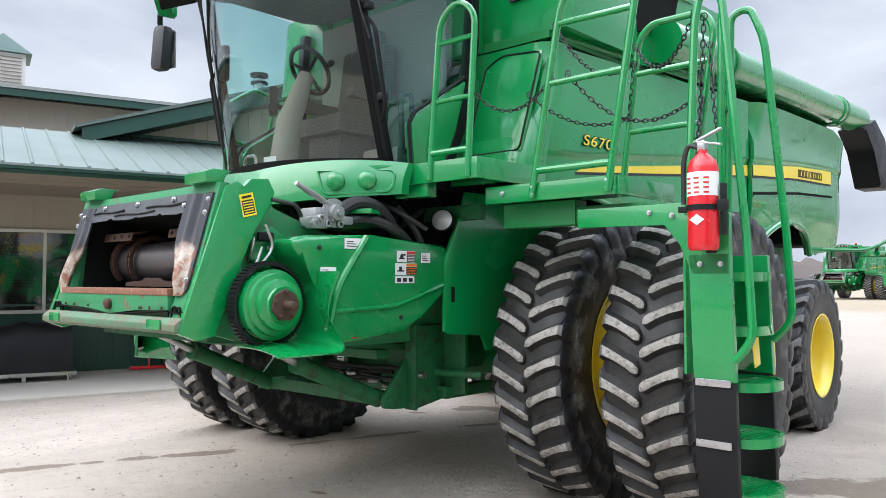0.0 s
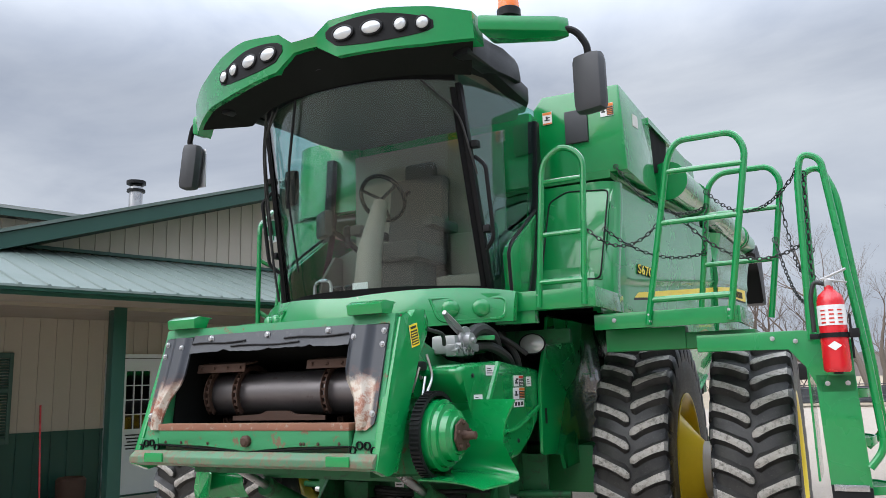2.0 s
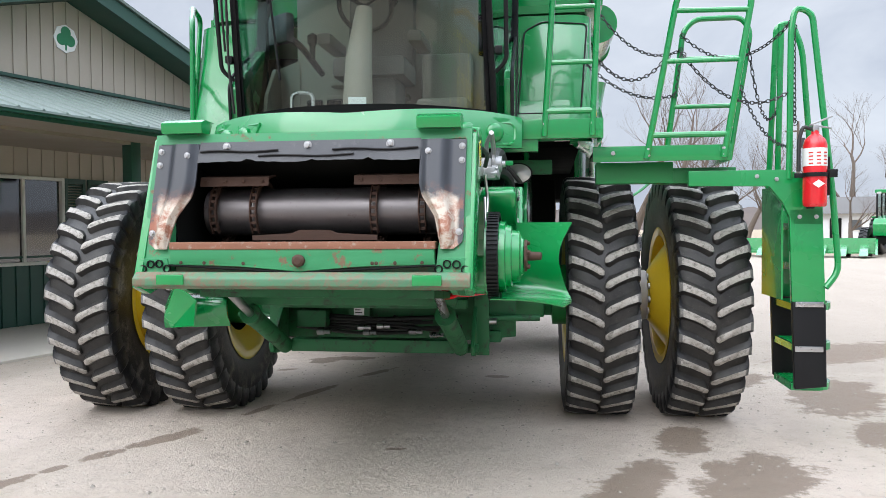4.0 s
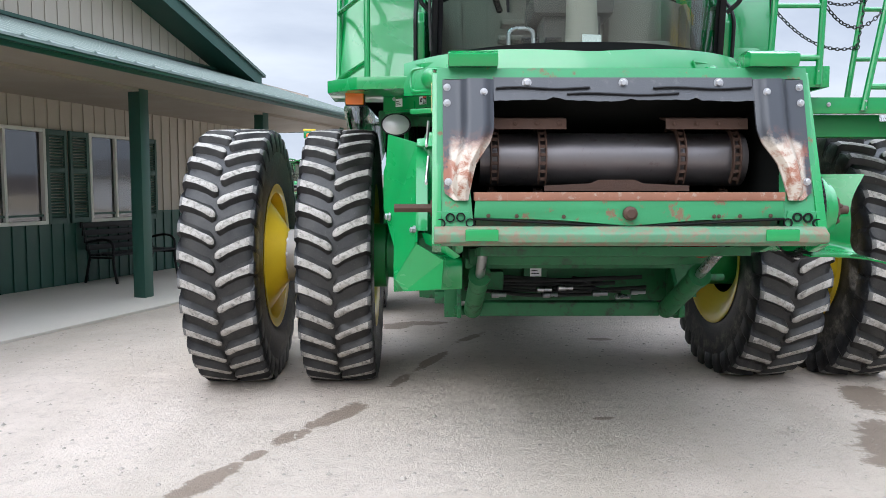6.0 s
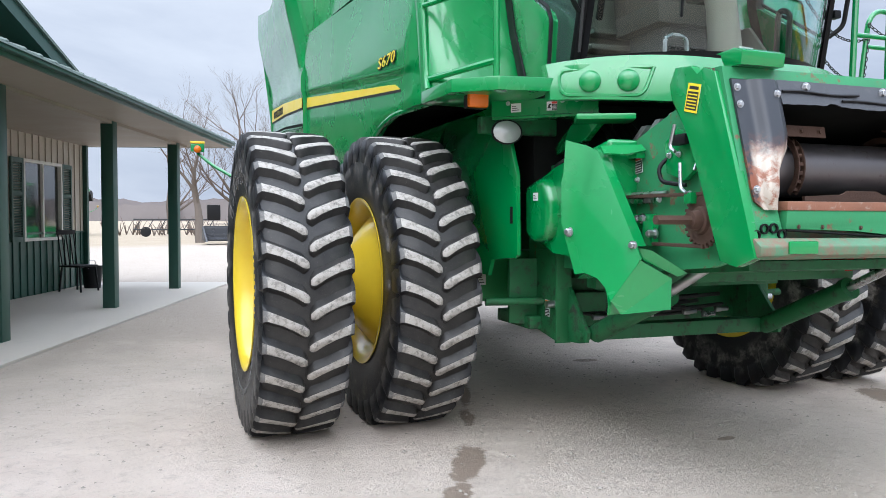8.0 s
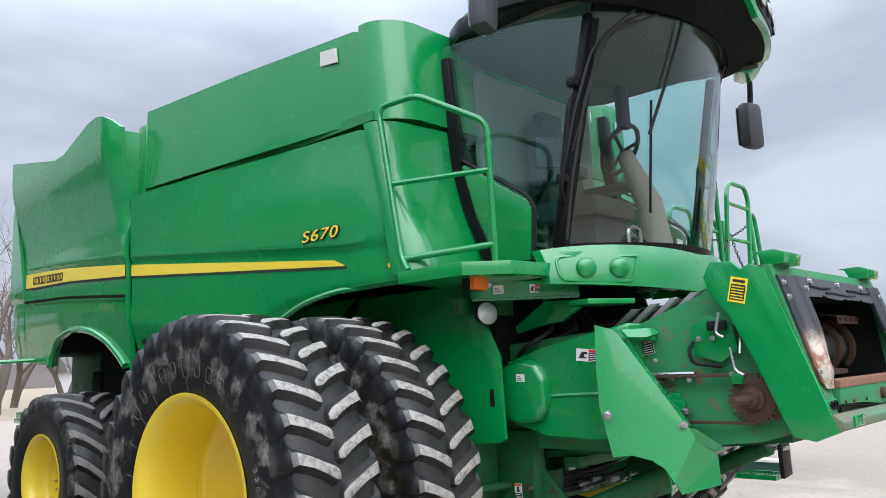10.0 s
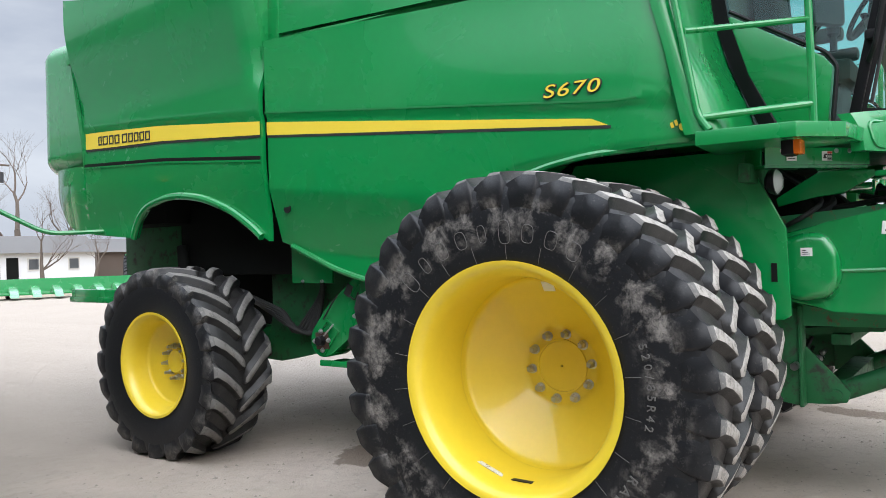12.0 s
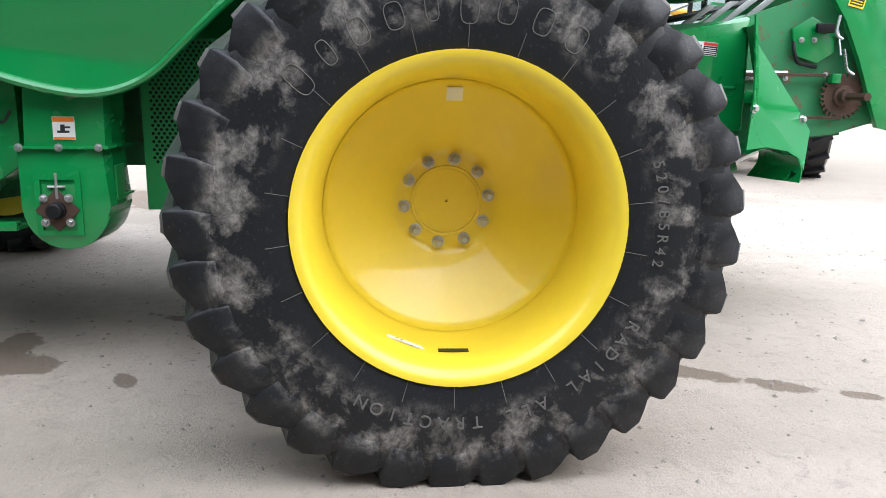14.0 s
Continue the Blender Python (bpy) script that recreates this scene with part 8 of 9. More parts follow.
part("middle_edge", B(((1.90, -0.985, 1.915), (0.86, 0.02, 0.10)), ((2.335, -0.67, 1.915), (0.02, 0.62, 0.10)), bevel=0.004), M_GREEN, combine)
arm_poly = [(2.08, 1.80), (2.66, 1.80), (2.90, 1.74), (2.90, 1.45), (2.72, 1.45), (2.66, 1.60), (2.58, 1.70), (2.08, 1.70)]
part("ladder_arm", P(arm_poly, "y", -0.96, -0.92, 0.004), M_GREEN, combine, "green curved ladder carrier")
part("arm_support", B(((1.75, -0.80, 1.80), (0.5, 0.12, 0.14)), ((2.15, -0.75, 1.78), (0.5, 0.2, 0.10)), bevel=0.006), M_GREEN_DUSTY, combine)
for y in (-0.94, -0.46):
    part("ladder_rail", P([(2.70, 1.55), (2.90, 1.55), (2.92, 0.95), (2.72, 0.95)], "y", y - 0.02, y + 0.02, 0.004), M_GREEN, combine, "green folding ladder side")
    part("ladder_skirt", P([(2.72, 0.96), (2.92, 0.945), (2.93, 0.42), (2.74, 0.40)], "y", y - 0.026, y + 0.014, 0.003), M_BLACK, combine, "black rubber lower ladder side")
for z in (0.945, 0.66):
    part("clamp_bar", B(((2.82, -0.972, z), (0.17, 0.01, 0.035)), bevel=0.003), M_STEEL, combine, "bright clamp bar")
for z in (1.44, 1.18, 0.92, 0.66, 0.40):
    far = 3.03 if z < 1.0 else 2.97
    rim_ = [(2.74, -0.885), (2.88, -0.885)] + [(2.88 + (far - 2.88) * math.sin(radians(a)), -0.69 - 0.195 * math.cos(radians(a))) for a in lin(10, 170, 11)] + [(2.88, -0.495), (2.74, -0.495)]
    hole = [(2.89 + (x - 2.89) * 0.86, -0.69 + (y + 0.69) * 0.93) for x, y in rim_]
    bm = bmesh.new()
    rows_ = [[bm.verts.new((x, y, zz_)) for x, y in o] for zz_, o in ((z - 0.022, rim_), (z + 0.022, rim_), (z + 0.022, hole), (z - 0.022, hole))]
    for k in range(4):
        for i in range(len(rim_)):
            j = (i + 1) % len(rim_)
            bm.faces.new((rows_[k][i], rows_[k][j], rows_[(k + 1) % 4][j], rows_[(k + 1) % 4][i]))
    bmesh.ops.recalc_face_normals(bm, faces=bm.faces[:])
    st = part("ladder_step", bm, M_GREEN, combine, "pressed green ladder step with a rounded front")
    for k in range(9):
        y = -0.85 + 0.04 * k
        x1 = 2.87 + (far - 2.88) * math.sqrt(max(0.0, 1 - ((y + 0.69) / 0.195) ** 2))
        part("grip_bar", B((((2.765 + x1) / 2, y, z), (x1 - 2.765, 0.010, 0.026)), bevel=0.002), M_GREEN, st)
    for x in (2.82, 2.89):
        part("grip_bar", B(((x, -0.69, z), (0.010, 0.36, 0.024)), bevel=0.002), M_GREEN, st)
part("ladder_tag", B(((2.905, -0.66, 1.07), (0.006, 0.08, 0.14), rotx(10)), bevel=0.004), M_YELLOW, combine, "yellow tag")
part("ladder_back", P([(-0.93, 1.70), (-0.47, 1.70), (-0.47, 0.97), (-0.93, 0.97)], "x", 2.66, 2.672), M_GREEN, combine, "glossy green back plate of the ladder")
RT = 0.020
part("landing_rail", T(([(1.16, -1.145, 2.02), (1.22, -1.12, 2.98), (1.36, -1.12, 3.08), (1.50, -1.12, 2.98), (1.46, -1.145, 2.02)], RT), ([(1.22, -1.12, 2.84), (1.48, -1.12, 2.84)], 0.016), ([(1.20, -1.125, 2.49), (1.47, -1.125, 2.49)], 0.016), ([(1.17, -1.14, 2.18), (1.46, -1.14, 2.18)], RT), seg=10, corner=0.11), M_GREEN, combine, "green landing hand rail")
part("stair_rail", T(([(1.81, -1.005, 1.88), (2.00, -1.0, 2.90), (2.06, -1.0, 3.01), (2.40, -1.0, 3.01), (2.46, -1.0, 2.90), (2.29, -1.005, 1.88)], RT), ([(1.99, -1.0, 2.82), (2.445, -1.0, 2.81)], 0.017), ([(1.93, -1.0, 2.50), (2.39, -1.0, 2.50)], 0.017), ([(1.835, -1.0, 2.03), (2.31, -1.0, 2.03)], RT), seg=10, corner=0.09), M_GREEN, combine, "green stair hand rail")
part("stair_rail", T(([(2.02, -0.38, 1.92), (2.14, -0.38, 2.84), (2.22, -0.38, 2.92), (2.54, -0.38, 2.92), (2.60, -0.38, 2.82), (2.46, -0.38, 1.92)], RT), ([(2.12, -0.38, 2.64), (2.57, -0.38, 2.64)], 0.017), ([(2.07, -0.38, 2.3), (2.52, -0.38, 2.3)], 0.017), seg=10, corner=0.09), M_GREEN, combine, "green stair hand rail")
part("ladder_hand_rail", T(([(2.70, -0.95, 1.74), (2.72, -0.90, 2.70), (2.75, -0.89, 2.84), (2.85, -0.89, 2.80), (2.97, -0.93, 1.62), (3.00, -0.95, 1.15), (2.92, -0.96, 1.05)], RT), seg=10, corner=0.08), M_GREEN, combine, "green ladder hand rail")
part("ladder_hand_rail", T(([(2.70, -0.48, 1.70), (2.74, -0.50, 2.82), (2.84, -0.50, 2.84), (2.91, -0.50, 2.66), (3.00, -0.48, 1.62), (3.02, -0.48, 1.22), (2.92, -0.47, 1.12)], RT), seg=10, corner=0.08), M_GREEN, combine, "green ladder hand rail")
part("rail_post", T(([(2.72, -0.62, 1.70), (2.74, -0.62, 2.80)], RT), seg=10), M_GREEN, combine)
for x, y, z in ((1.16, -1.147, 2.10), (1.16, -1.147, 2.06), (1.46, -1.147, 2.10), (1.46, -1.147, 2.06), (1.60, -1.0, 1.92), (1.82, -1.01, 1.94), (1.82, -1.01, 1.90), (2.29, -1.01, 1.94), (2.29, -1.01, 1.90), (2.5, -0.965, 1.76), (2.62, -0.965, 1.74), (2.76, -0.965, 1.50), (2.86, -0.965, 1.50)):
    part("bolt", bolt_bm(0.009, 0.012, Matrix.Translation((x, y, z)) @ Matrix.Rotation(radians(-90), 4, "Z")), M_BOLT, combine)


def chain(a, b2, sag, n=None):
    """A hanging chain of separate oval links between two points."""
    a, b2 = Vector(a), Vector(b2)
    L = (b2 - a).length + sag * 1.2
    n = n or max(8, int(L / 0.034))
    bm = bmesh.new()
    pts = [a + (b2 - a) * (i / n) + Vector((0, 0, -sag * (1 - (2 * i / n - 1) ** 2))) for i in range(n + 1)]
    for i in range(n):
        p, q = pts[i], pts[i + 1]
        d = (q - p).normalized()
        side = d.cross(Vector((0.3, 0.2, 1))).normalized()
        if i % 2:
            side = d.cross(side).normalized()
        mid = (p + q) / 2
        lk, wd = (q - p).length * 0.66, 0.0105
        loop = [mid + d * lk * math.cos(t) + side * wd * math.sin(t) for t in lin(0, 2 * math.pi, 9)]
        add_tube(bm, loop, 0.0036, 5, 0, False)
    for e in (a, b2):
        loop = [e + Vector((0.018 * math.cos(t), 0, 0.018 * math.sin(t))) for t in lin(0, 2 * math.pi, 13)]
        add_tube(bm, loop, 0.003, 5, 0, False)
    part("safety_chain", bm, M_CHAIN, combine, "dark steel safety chain")


chain((1.48, -1.125, 2.52), (1.94, -1.0, 2.53), 0.15)
chain((2.13, -0.40, 2.80), (2.72, -0.90, 2.74), 0.19)
chain((2.04, -0.985, 2.54), (2.71, -0.92, 2.30), 0.17)
chain((2.58, -0.40, 2.72), (2.74, -0.60, 2.30), 0.30)
chain((2.53, -0.40, 2.42), (2.71, -0.93, 1.95), 0.11)
chain((2.75, -0.86, 2.72), (2.74, -0.92, 2.1), 0.04)
chain((1.50, -0.31, 3.10), (2.12, -0.40, 2.70), 0.17)
chain((1.45, -0.53, 2.60), (2.08, -0.40, 2.38), 0.10)
chain((2.12, -0.40, 2.70), (2.08, -0.40, 2.38), 0.02)

# ---- fire extinguisher in its bracket ----
fx = thing("fire_extinguisher", "red fire extinguisher strapped upright on the ladder carrier", "fire extinguisher", m=Matrix.Translation((2.82, -1.055, 1.56)))
Z90 = Matrix.Rotation(radians(-90), 4, "Y")
part("cylinder", lathe([(0, 0.001), (0, 0.060), (0.01, 0.068), (0.03, 0.070), (0.38, 0.070), (0.415, 0.060), (0.44, 0.035), (0.45, 0.024), (0.47, 0.022)], Z90, 32), M_RED, fx)
lb = part("paper_label", lathe([(0.25, 0.0712), (0.36, 0.0712)], Z90, 32), M_WHITE, fx)
bm = bmesh.new()
for k in range(3):
    for j in range(4):
        a = radians(-60 + 40 * k + 90 * 3)
        add_box(bm, (0.0718 * math.cos(radians(-125 + 35 * k)), 0.0718 * math.sin(radians(-125 + 35 * k)), 0.265 + 0.022 * j), (0.002, 0.025, 0.008), 0, rotz(-125 + 35 * k))
part("label_print", bm, M_RED_L, lb)
part("diamond_label", P([(-0.035, 0.14), (0, 0.165), (0.035, 0.14), (0, 0.115)], "y", -0.0725, -0.0705), M_WHITE, fx)
part("valve", B(((0, 0, 0.485), (0.04, 0.04, 0.05)), bevel=0.008), M_STEEL, fx)
part("handle", B(((0.03, -0.01, 0.53), (0.14, 0.022, 0.012), roty(-22)), ((0.03, -0.01, 0.495), (0.13, 0.022, 0.01), roty(12)), bevel=0.004), M_STEEL, fx)
part("hose", T(([(-0.02, 0, 0.48), (-0.07, 0, 0.50), (-0.095, 0, 0.42), (-0.095, 0, 0.22)], 0.012), seg=8, corner=0.05), M_RUBBER_H, fx)
part("strap", lathe([(0.185, 0.073), (0.185, 0.076), (0.21, 0.076), (0.21, 0.073)], Z90, 32, True), M_BLACK, fx)
part("bracket", B(((0.0, 0.080, 0.20), (0.05, 0.012, 0.42)), ((0.085, 0.03, 0.19), (0.012, 0.06, 0.24)), ((-0.09, 0.0, 0.195), (0.06, 0.02, 0.03)), ((0.1, -0.02, 0.205), (0.05, 0.02, 0.05)), bevel=0.004), M_BLACK, fx)

# swing-out warning lamps at the rear
for s in (-1, 1):
    part("warning_arm", T(([(s * 1.6, 4.55, 1.76), (s * 2.10, 4.75, 1.74), (s * 2.45, 4.9, 1.95), (s * 2.62, 4.95, 2.1)], 0.020), seg=8, corner=0.12), M_GREEN, combine)
    wl1 = part("warning_lamp_plate", B(((s * 2.62, 4.93, 2.16), (0.16, 0.05, 0.10)), bevel=0.01), M_GREEN, combine)
    part("lamp_cap", B(((s * 2.62, 4.93, 2.225), (0.17, 0.06, 0.03)), bevel=0.008), M_STRIPE, wl1)
    part("warning_lens", lathe([(0, 0.045), (0.03, 0.04), (0.04, 0.02), (0.041, 0.001)], Matrix.Translation((s * 2.62, 4.90, 2.14)) @ Matrix.Rotation(radians(-90), 4, "Z"), 18), M_AMBER, wl1)
part("rear_spreader", B(((-0.9, 4.9, 1.15), (1.5, 0.7, 0.05)), ((-1.6, 4.9, 1.18), (0.06, 0.7, 0.12)), bevel=0.01), M_GREEN, combine)

for ob in [o for o in bpy.data.objects if o.name.split(".")[0] == "maker_bars"]:
    split_pieces(ob, "maker_bar")
for ob in [o for o in bpy.data.objects if o.parent == combine and o.name.split(".")[0] in ("bay_hoses", "hydraulic_hoses", "hose_couplers", "coupler_hoses", "rear_hoses", "cab_cables", "door_hinge", "latch", "exhaust_duct", "underbody", "drive_chain", "platform_edge", "middle_edge", "red_hose")]:
    split_pieces(ob, ob.name.split(".")[0].rstrip("s") if ob.name.split(".")[0].endswith(("hoses", "couplers", "cables")) else ob.name.split(".")[0])

# ---- bare trees ----
M_BARK = plain("grey_brown_bark", (0.13, 0.105, 0.085), 0.9, 0, 0.25, 30, 2.0, 0.3)
M_TWIG = plain("bare_twigs", (0.15, 0.115, 0.095), 0.9, 0, 0.2, 20, 1.0, 0.0)


def grow(bt, bc, rg, p, d, length, r, depth):
    """Tapered limbs that fork into finer and finer twigs."""
    pts, rr = [p], [r]
    n = 4 if depth < 3 else 3
    for i in range(n):
        d = (d + Vector((rg.gauss(0, 0.13), rg.gauss(0, 0.13), rg.gauss(0.04, 0.07)))).normalized()
        p = p + d * length / n
        pts.append(p)
        rr.append(r * (1 - 0.42 * (i + 1) / n))
    add_tube(bt if depth < 2 else bc, pts, rr, (9, 7, 5, 4, 3, 3, 3)[depth], 0, depth < 2)
    if depth >= 6:
        return
    kids = (3, 3, 3, 3, 3, 3)[depth]
    for k in range(kids + (1 if rg.random() < 0.35 else 0)):
        at = pts[-1] if k == 0 else pts[rg.randint(max(1, n - 2), n)]
        axis = Vector((rg.gauss(0, 1), rg.gauss(0, 1), rg.gauss(0, 0.35))).normalized()
        nd = (d + axis * (0.28 if k == 0 else rg.uniform(0.55, 0.95))).normalized()
        nd.z = max(nd.z, -0.1) + 0.10
        grow(bt, bc, rg, at, nd.normalized(), length * rg.uniform(0.62, 0.80), rr[-1] * (0.85 if k == 0 else rg.uniform(0.55, 0.75)), depth + 1)


def bare_tree(seed, h, lean=0.05):
    rg = random.Random(seed)
    t0 = thing("bare_tree", "leafless grey-brown tree with fine branching twigs", "tree", "bare trees behind the yard")
    bt, bc = bmesh.new(), bmesh.new()
    grow(bt, bc, rg, Vector((0, 0, -0.1)), Vector((rg.gauss(0, lean), rg.gauss(0, lean), 1)).normalized(), h * 0.27, h * 0.024, 0)
    part("trunk", bt, M_BARK, t0)
    part("crown", bc, M_TWIG, t0)
    return t0


trees = [bare_tree(3, 9.5), bare_tree(11, 10.5), bare_tree(23, 8.5, 0.12)]
SPOTS = [(3.6, 40, 1.0, 20), (1.2, 41, 1.05, 80), (-1.5, 38, 1.1, 130), (6.4, 46, 1.15, 210), (9.0, 42, 0.95, 300), (11.2, 50, 1.1, 45), (14.0, 55, 0.9, 160), (-3.0, 60, 0.8, 250),
         (18.5, 58, 0.75, 10), (20.5, 64, 0.9, 100), (24.5, 58, 0.55, 200), (27.5, 56, 0.5, 310), (17.0, 72, 1.2, 75), (31, 76, 1.3, 15), (36, 74, 1.1, 120), (22, 80, 1.2, 220), (5.0, 70, 0.9, 330), (42, 70, 1.1, 60)]
for k, (x, y, sc, a) in enumerate(SPOTS):
    m = Matrix.Translation((x, y, 0)) @ Matrix.Rotation(radians(a), 4, "Z") @ Matrix.Scale(sc * 1.15, 4)
    if k < 3:
        trees[k].matrix_world = m
    else:
        copy_thing(trees[k % 3], m)

# woods along the horizon, scrub at the field's edge
# distance haze is put into the woods' lightened base colour
M_WOODS = plain("far_bare_woods", (0.23, 0.205, 0.20), 0.95, 0, 0.25, 0.9, 0.06, 0.0)
verts, faces = [], []
rg = random.Random(5)
for ring, (rad, base_h) in enumerate(((330, 6.5), (360, 9.0))):
    o = len(verts)
    n = 900
    for i in range(n + 1):
        a = 2 * math.pi * i / n
        h = base_h + 2.6 * noise.noise((a * 9, ring, 0)) + 1.6 * noise.noise((a * 60, ring, 3)) + rg.uniform(-0.5, 0.7)
        r2 = rad * (1 + 0.05 * noise.noise((a * 4, 7, ring)))
        verts.append((r2 * math.sin(a), r2 * math.cos(a), -1))
        verts.append((r2 * math.sin(a), r2 * math.cos(a), max(2.5, h)))
        verts.append((r2 * 1.06 * math.sin(a), r2 * 1.06 * math.cos(a), -1))
    for i in range(n):
        q = o + 3 * i
        faces.append((q, q + 3, q + 4, q + 1))
        faces.append((q + 1, q + 4, q + 5, q + 2))
me = bpy.data.meshes.new("far_woods")
me.from_pydata(verts, [], faces)
me.materials.append(M_WOODS)
tagged(new("far_woods", me), "brown-grey band of leafless woods on the horizon", "woods", kind="stuff")
bm = bmesh.new()
for k in range(60):
    x, y = rg.uniform(-8, 12), rg.uniform(52, 60)
    for j in range(5):
        a, l = rg.uniform(0, 6.3), rg.uniform(0.6, 1.5)
        add_tube(bm, [(x, y, 0), (x + 0.3 * math.cos(a), y + 0.3 * math.sin(a), l * 0.6), (x + 0.6 * math.cos(a), y + 0.6 * math.sin(a), l)], [0.05, 0.03, 0.012], 3)
tagged(mesh_obj("scrub", bm, M_TWIG), "dry brown scrub along the field's edge", "scrub", kind="stuff")

# ---- white house, pole and wires ----
hs = thing("white_house", "low white house with a grey roof beyond the yard", "house", m=Matrix.Translation((28, 67, 0)) @ Matrix.Rotation(radians(-8), 4, "Z"))
M_SIDING = plain("white_siding", (0.72, 0.73, 0.74), 0.6, 0, 0.05, 8, 0.5, 0.02)
M_SHINGLE = plain("grey_shingles", (0.14, 0.135, 0.13), 0.9, 0, 0.2, 6, 0.6, 0.1)
part("wall", B(((0, 3, 1.3), (11, 6, 2.6)), bevel=0), M_SIDING, hs)
part("roof", P([(-0.5, 2.5), (6.5, 2.5), (6.4, 2.6), (3, 4.1), (-0.4, 2.6)], "x", -5.9, 5.9), M_SHINGLE, hs)
for x in (-3.4, 0.2, 3.6):
    w0 = part("window", B(((x, -0.03, 1.5), (1.0, 0.06, 1.1)), bevel=0), M_WFRAME, hs)
    part("pane", B(((x, -0.06, 1.5), (0.8, 0.02, 0.9)), bevel=0), M_WINGLASS, w0)
part("door", B(((-1.5, -0.03, 1.05), (0.95, 0.06, 2.1)), bevel=0), M_DARK, hs)
gr_ = thing("garage", "dark brown garage beside the white house", "garage", m=Matrix.Translation((38, 69, 0)))
part("wall", B(((0, 3, 1.3), (6, 6, 2.6)), bevel=0), plain("brown_siding", (0.10, 0.075, 0.06), 0.8, 0, 0.1), gr_)
part("roof", P([(-0.4, 2.5), (6.4, 2.5), (3, 3.9)], "x", -3.3, 3.3), M_SHINGLE, gr_)
up = thing("utility_pole", "weathered wooden utility pole with a cross arm and wires", "utility pole", m=Matrix.Translation((19, 53, 0)))
part("pole", lathe([(0, 0.14), (9, 0.09)], Matrix.Rotation(radians(-90), 4, "Y"), 10), M_BARK, up)
part("cross_arm", B(((0, 0, 8.3), (1.8, 0.10, 0.12))), M_BARK, up)
part("transformer", lathe([(0, 0.2), (0.7, 0.2)], Matrix.Translation((0.3, 0, 7.1)) @ Matrix.Rotation(radians(-90), 4, "Y"), 14), M_GREY, up)
pw = thing("utility_pole", "weathered wooden utility pole with wires, far off", "utility pole", m=Matrix.Translation((60, 9, 0)))
part("pole", lathe([(0, 0.16), (15, 0.10)], Matrix.Rotation(radians(-90), 4, "Y"), 10), M_BARK, pw)
bm = bmesh.new()
for dz in (0, 0.9):
    add_tube(bm, [(0, 0, 14.5 - dz), (-20, -17, 12.2 - dz), (-40, -36, 13.5 - dz)], 0.025, 4, 12)
part("wire", bm, M_BLACK, pw)


# ---- other farm machines standing round the yard ----
def simple_wheel(parent, x, y, R, w, rim_mat):
    s = 1 if x > 0 else -1
    m = Matrix.Translation((x, y, R * 0.97)) @ Matrix.Rotation(radians(0 if s > 0 else 180), 4, "Z")
    r = R * 0.55
    rim = part("wheel", lathe([(w * 0.46, r + 0.01), (w * 0.48, r), (w * 0.3, r - 0.05), (w * 0.05, r * 0.7), (w * 0.1, r * 0.25), (w * 0.2, r * 0.2), (w * 0.2, 0.001)], m, 24), rim_mat, parent)
    bm = bmesh.new()
    add_lathe(bm, [(w * 0.45, r - 0.02), (w * 0.52, r + 0.1), (w * 0.5, R - 0.09), (w * 0.42, R - 0.03), (-w * 0.42, R - 0.03), (-w * 0.5, R - 0.09), (-w * 0.52, r + 0.1), (-w * 0.45, r - 0.02)], m, 28, 0, True)
    for k in range(20):
        for sd in (-1, 1):
            a = 2 * math.pi * (k + 0.25 * sd) / 20
            add_box(bm, m @ Vector((sd * w * 0.24, -(R - 0.01) * math.sin(a), (R - 0.01) * math.cos(a))), (w * 0.5, 0.06, 0.05), 0, (m.to_3x3() @ rotx(math.degrees(a)) @ rotz(sd * 25)))
    part("tyre", bm, M_TYRE_B, rim)


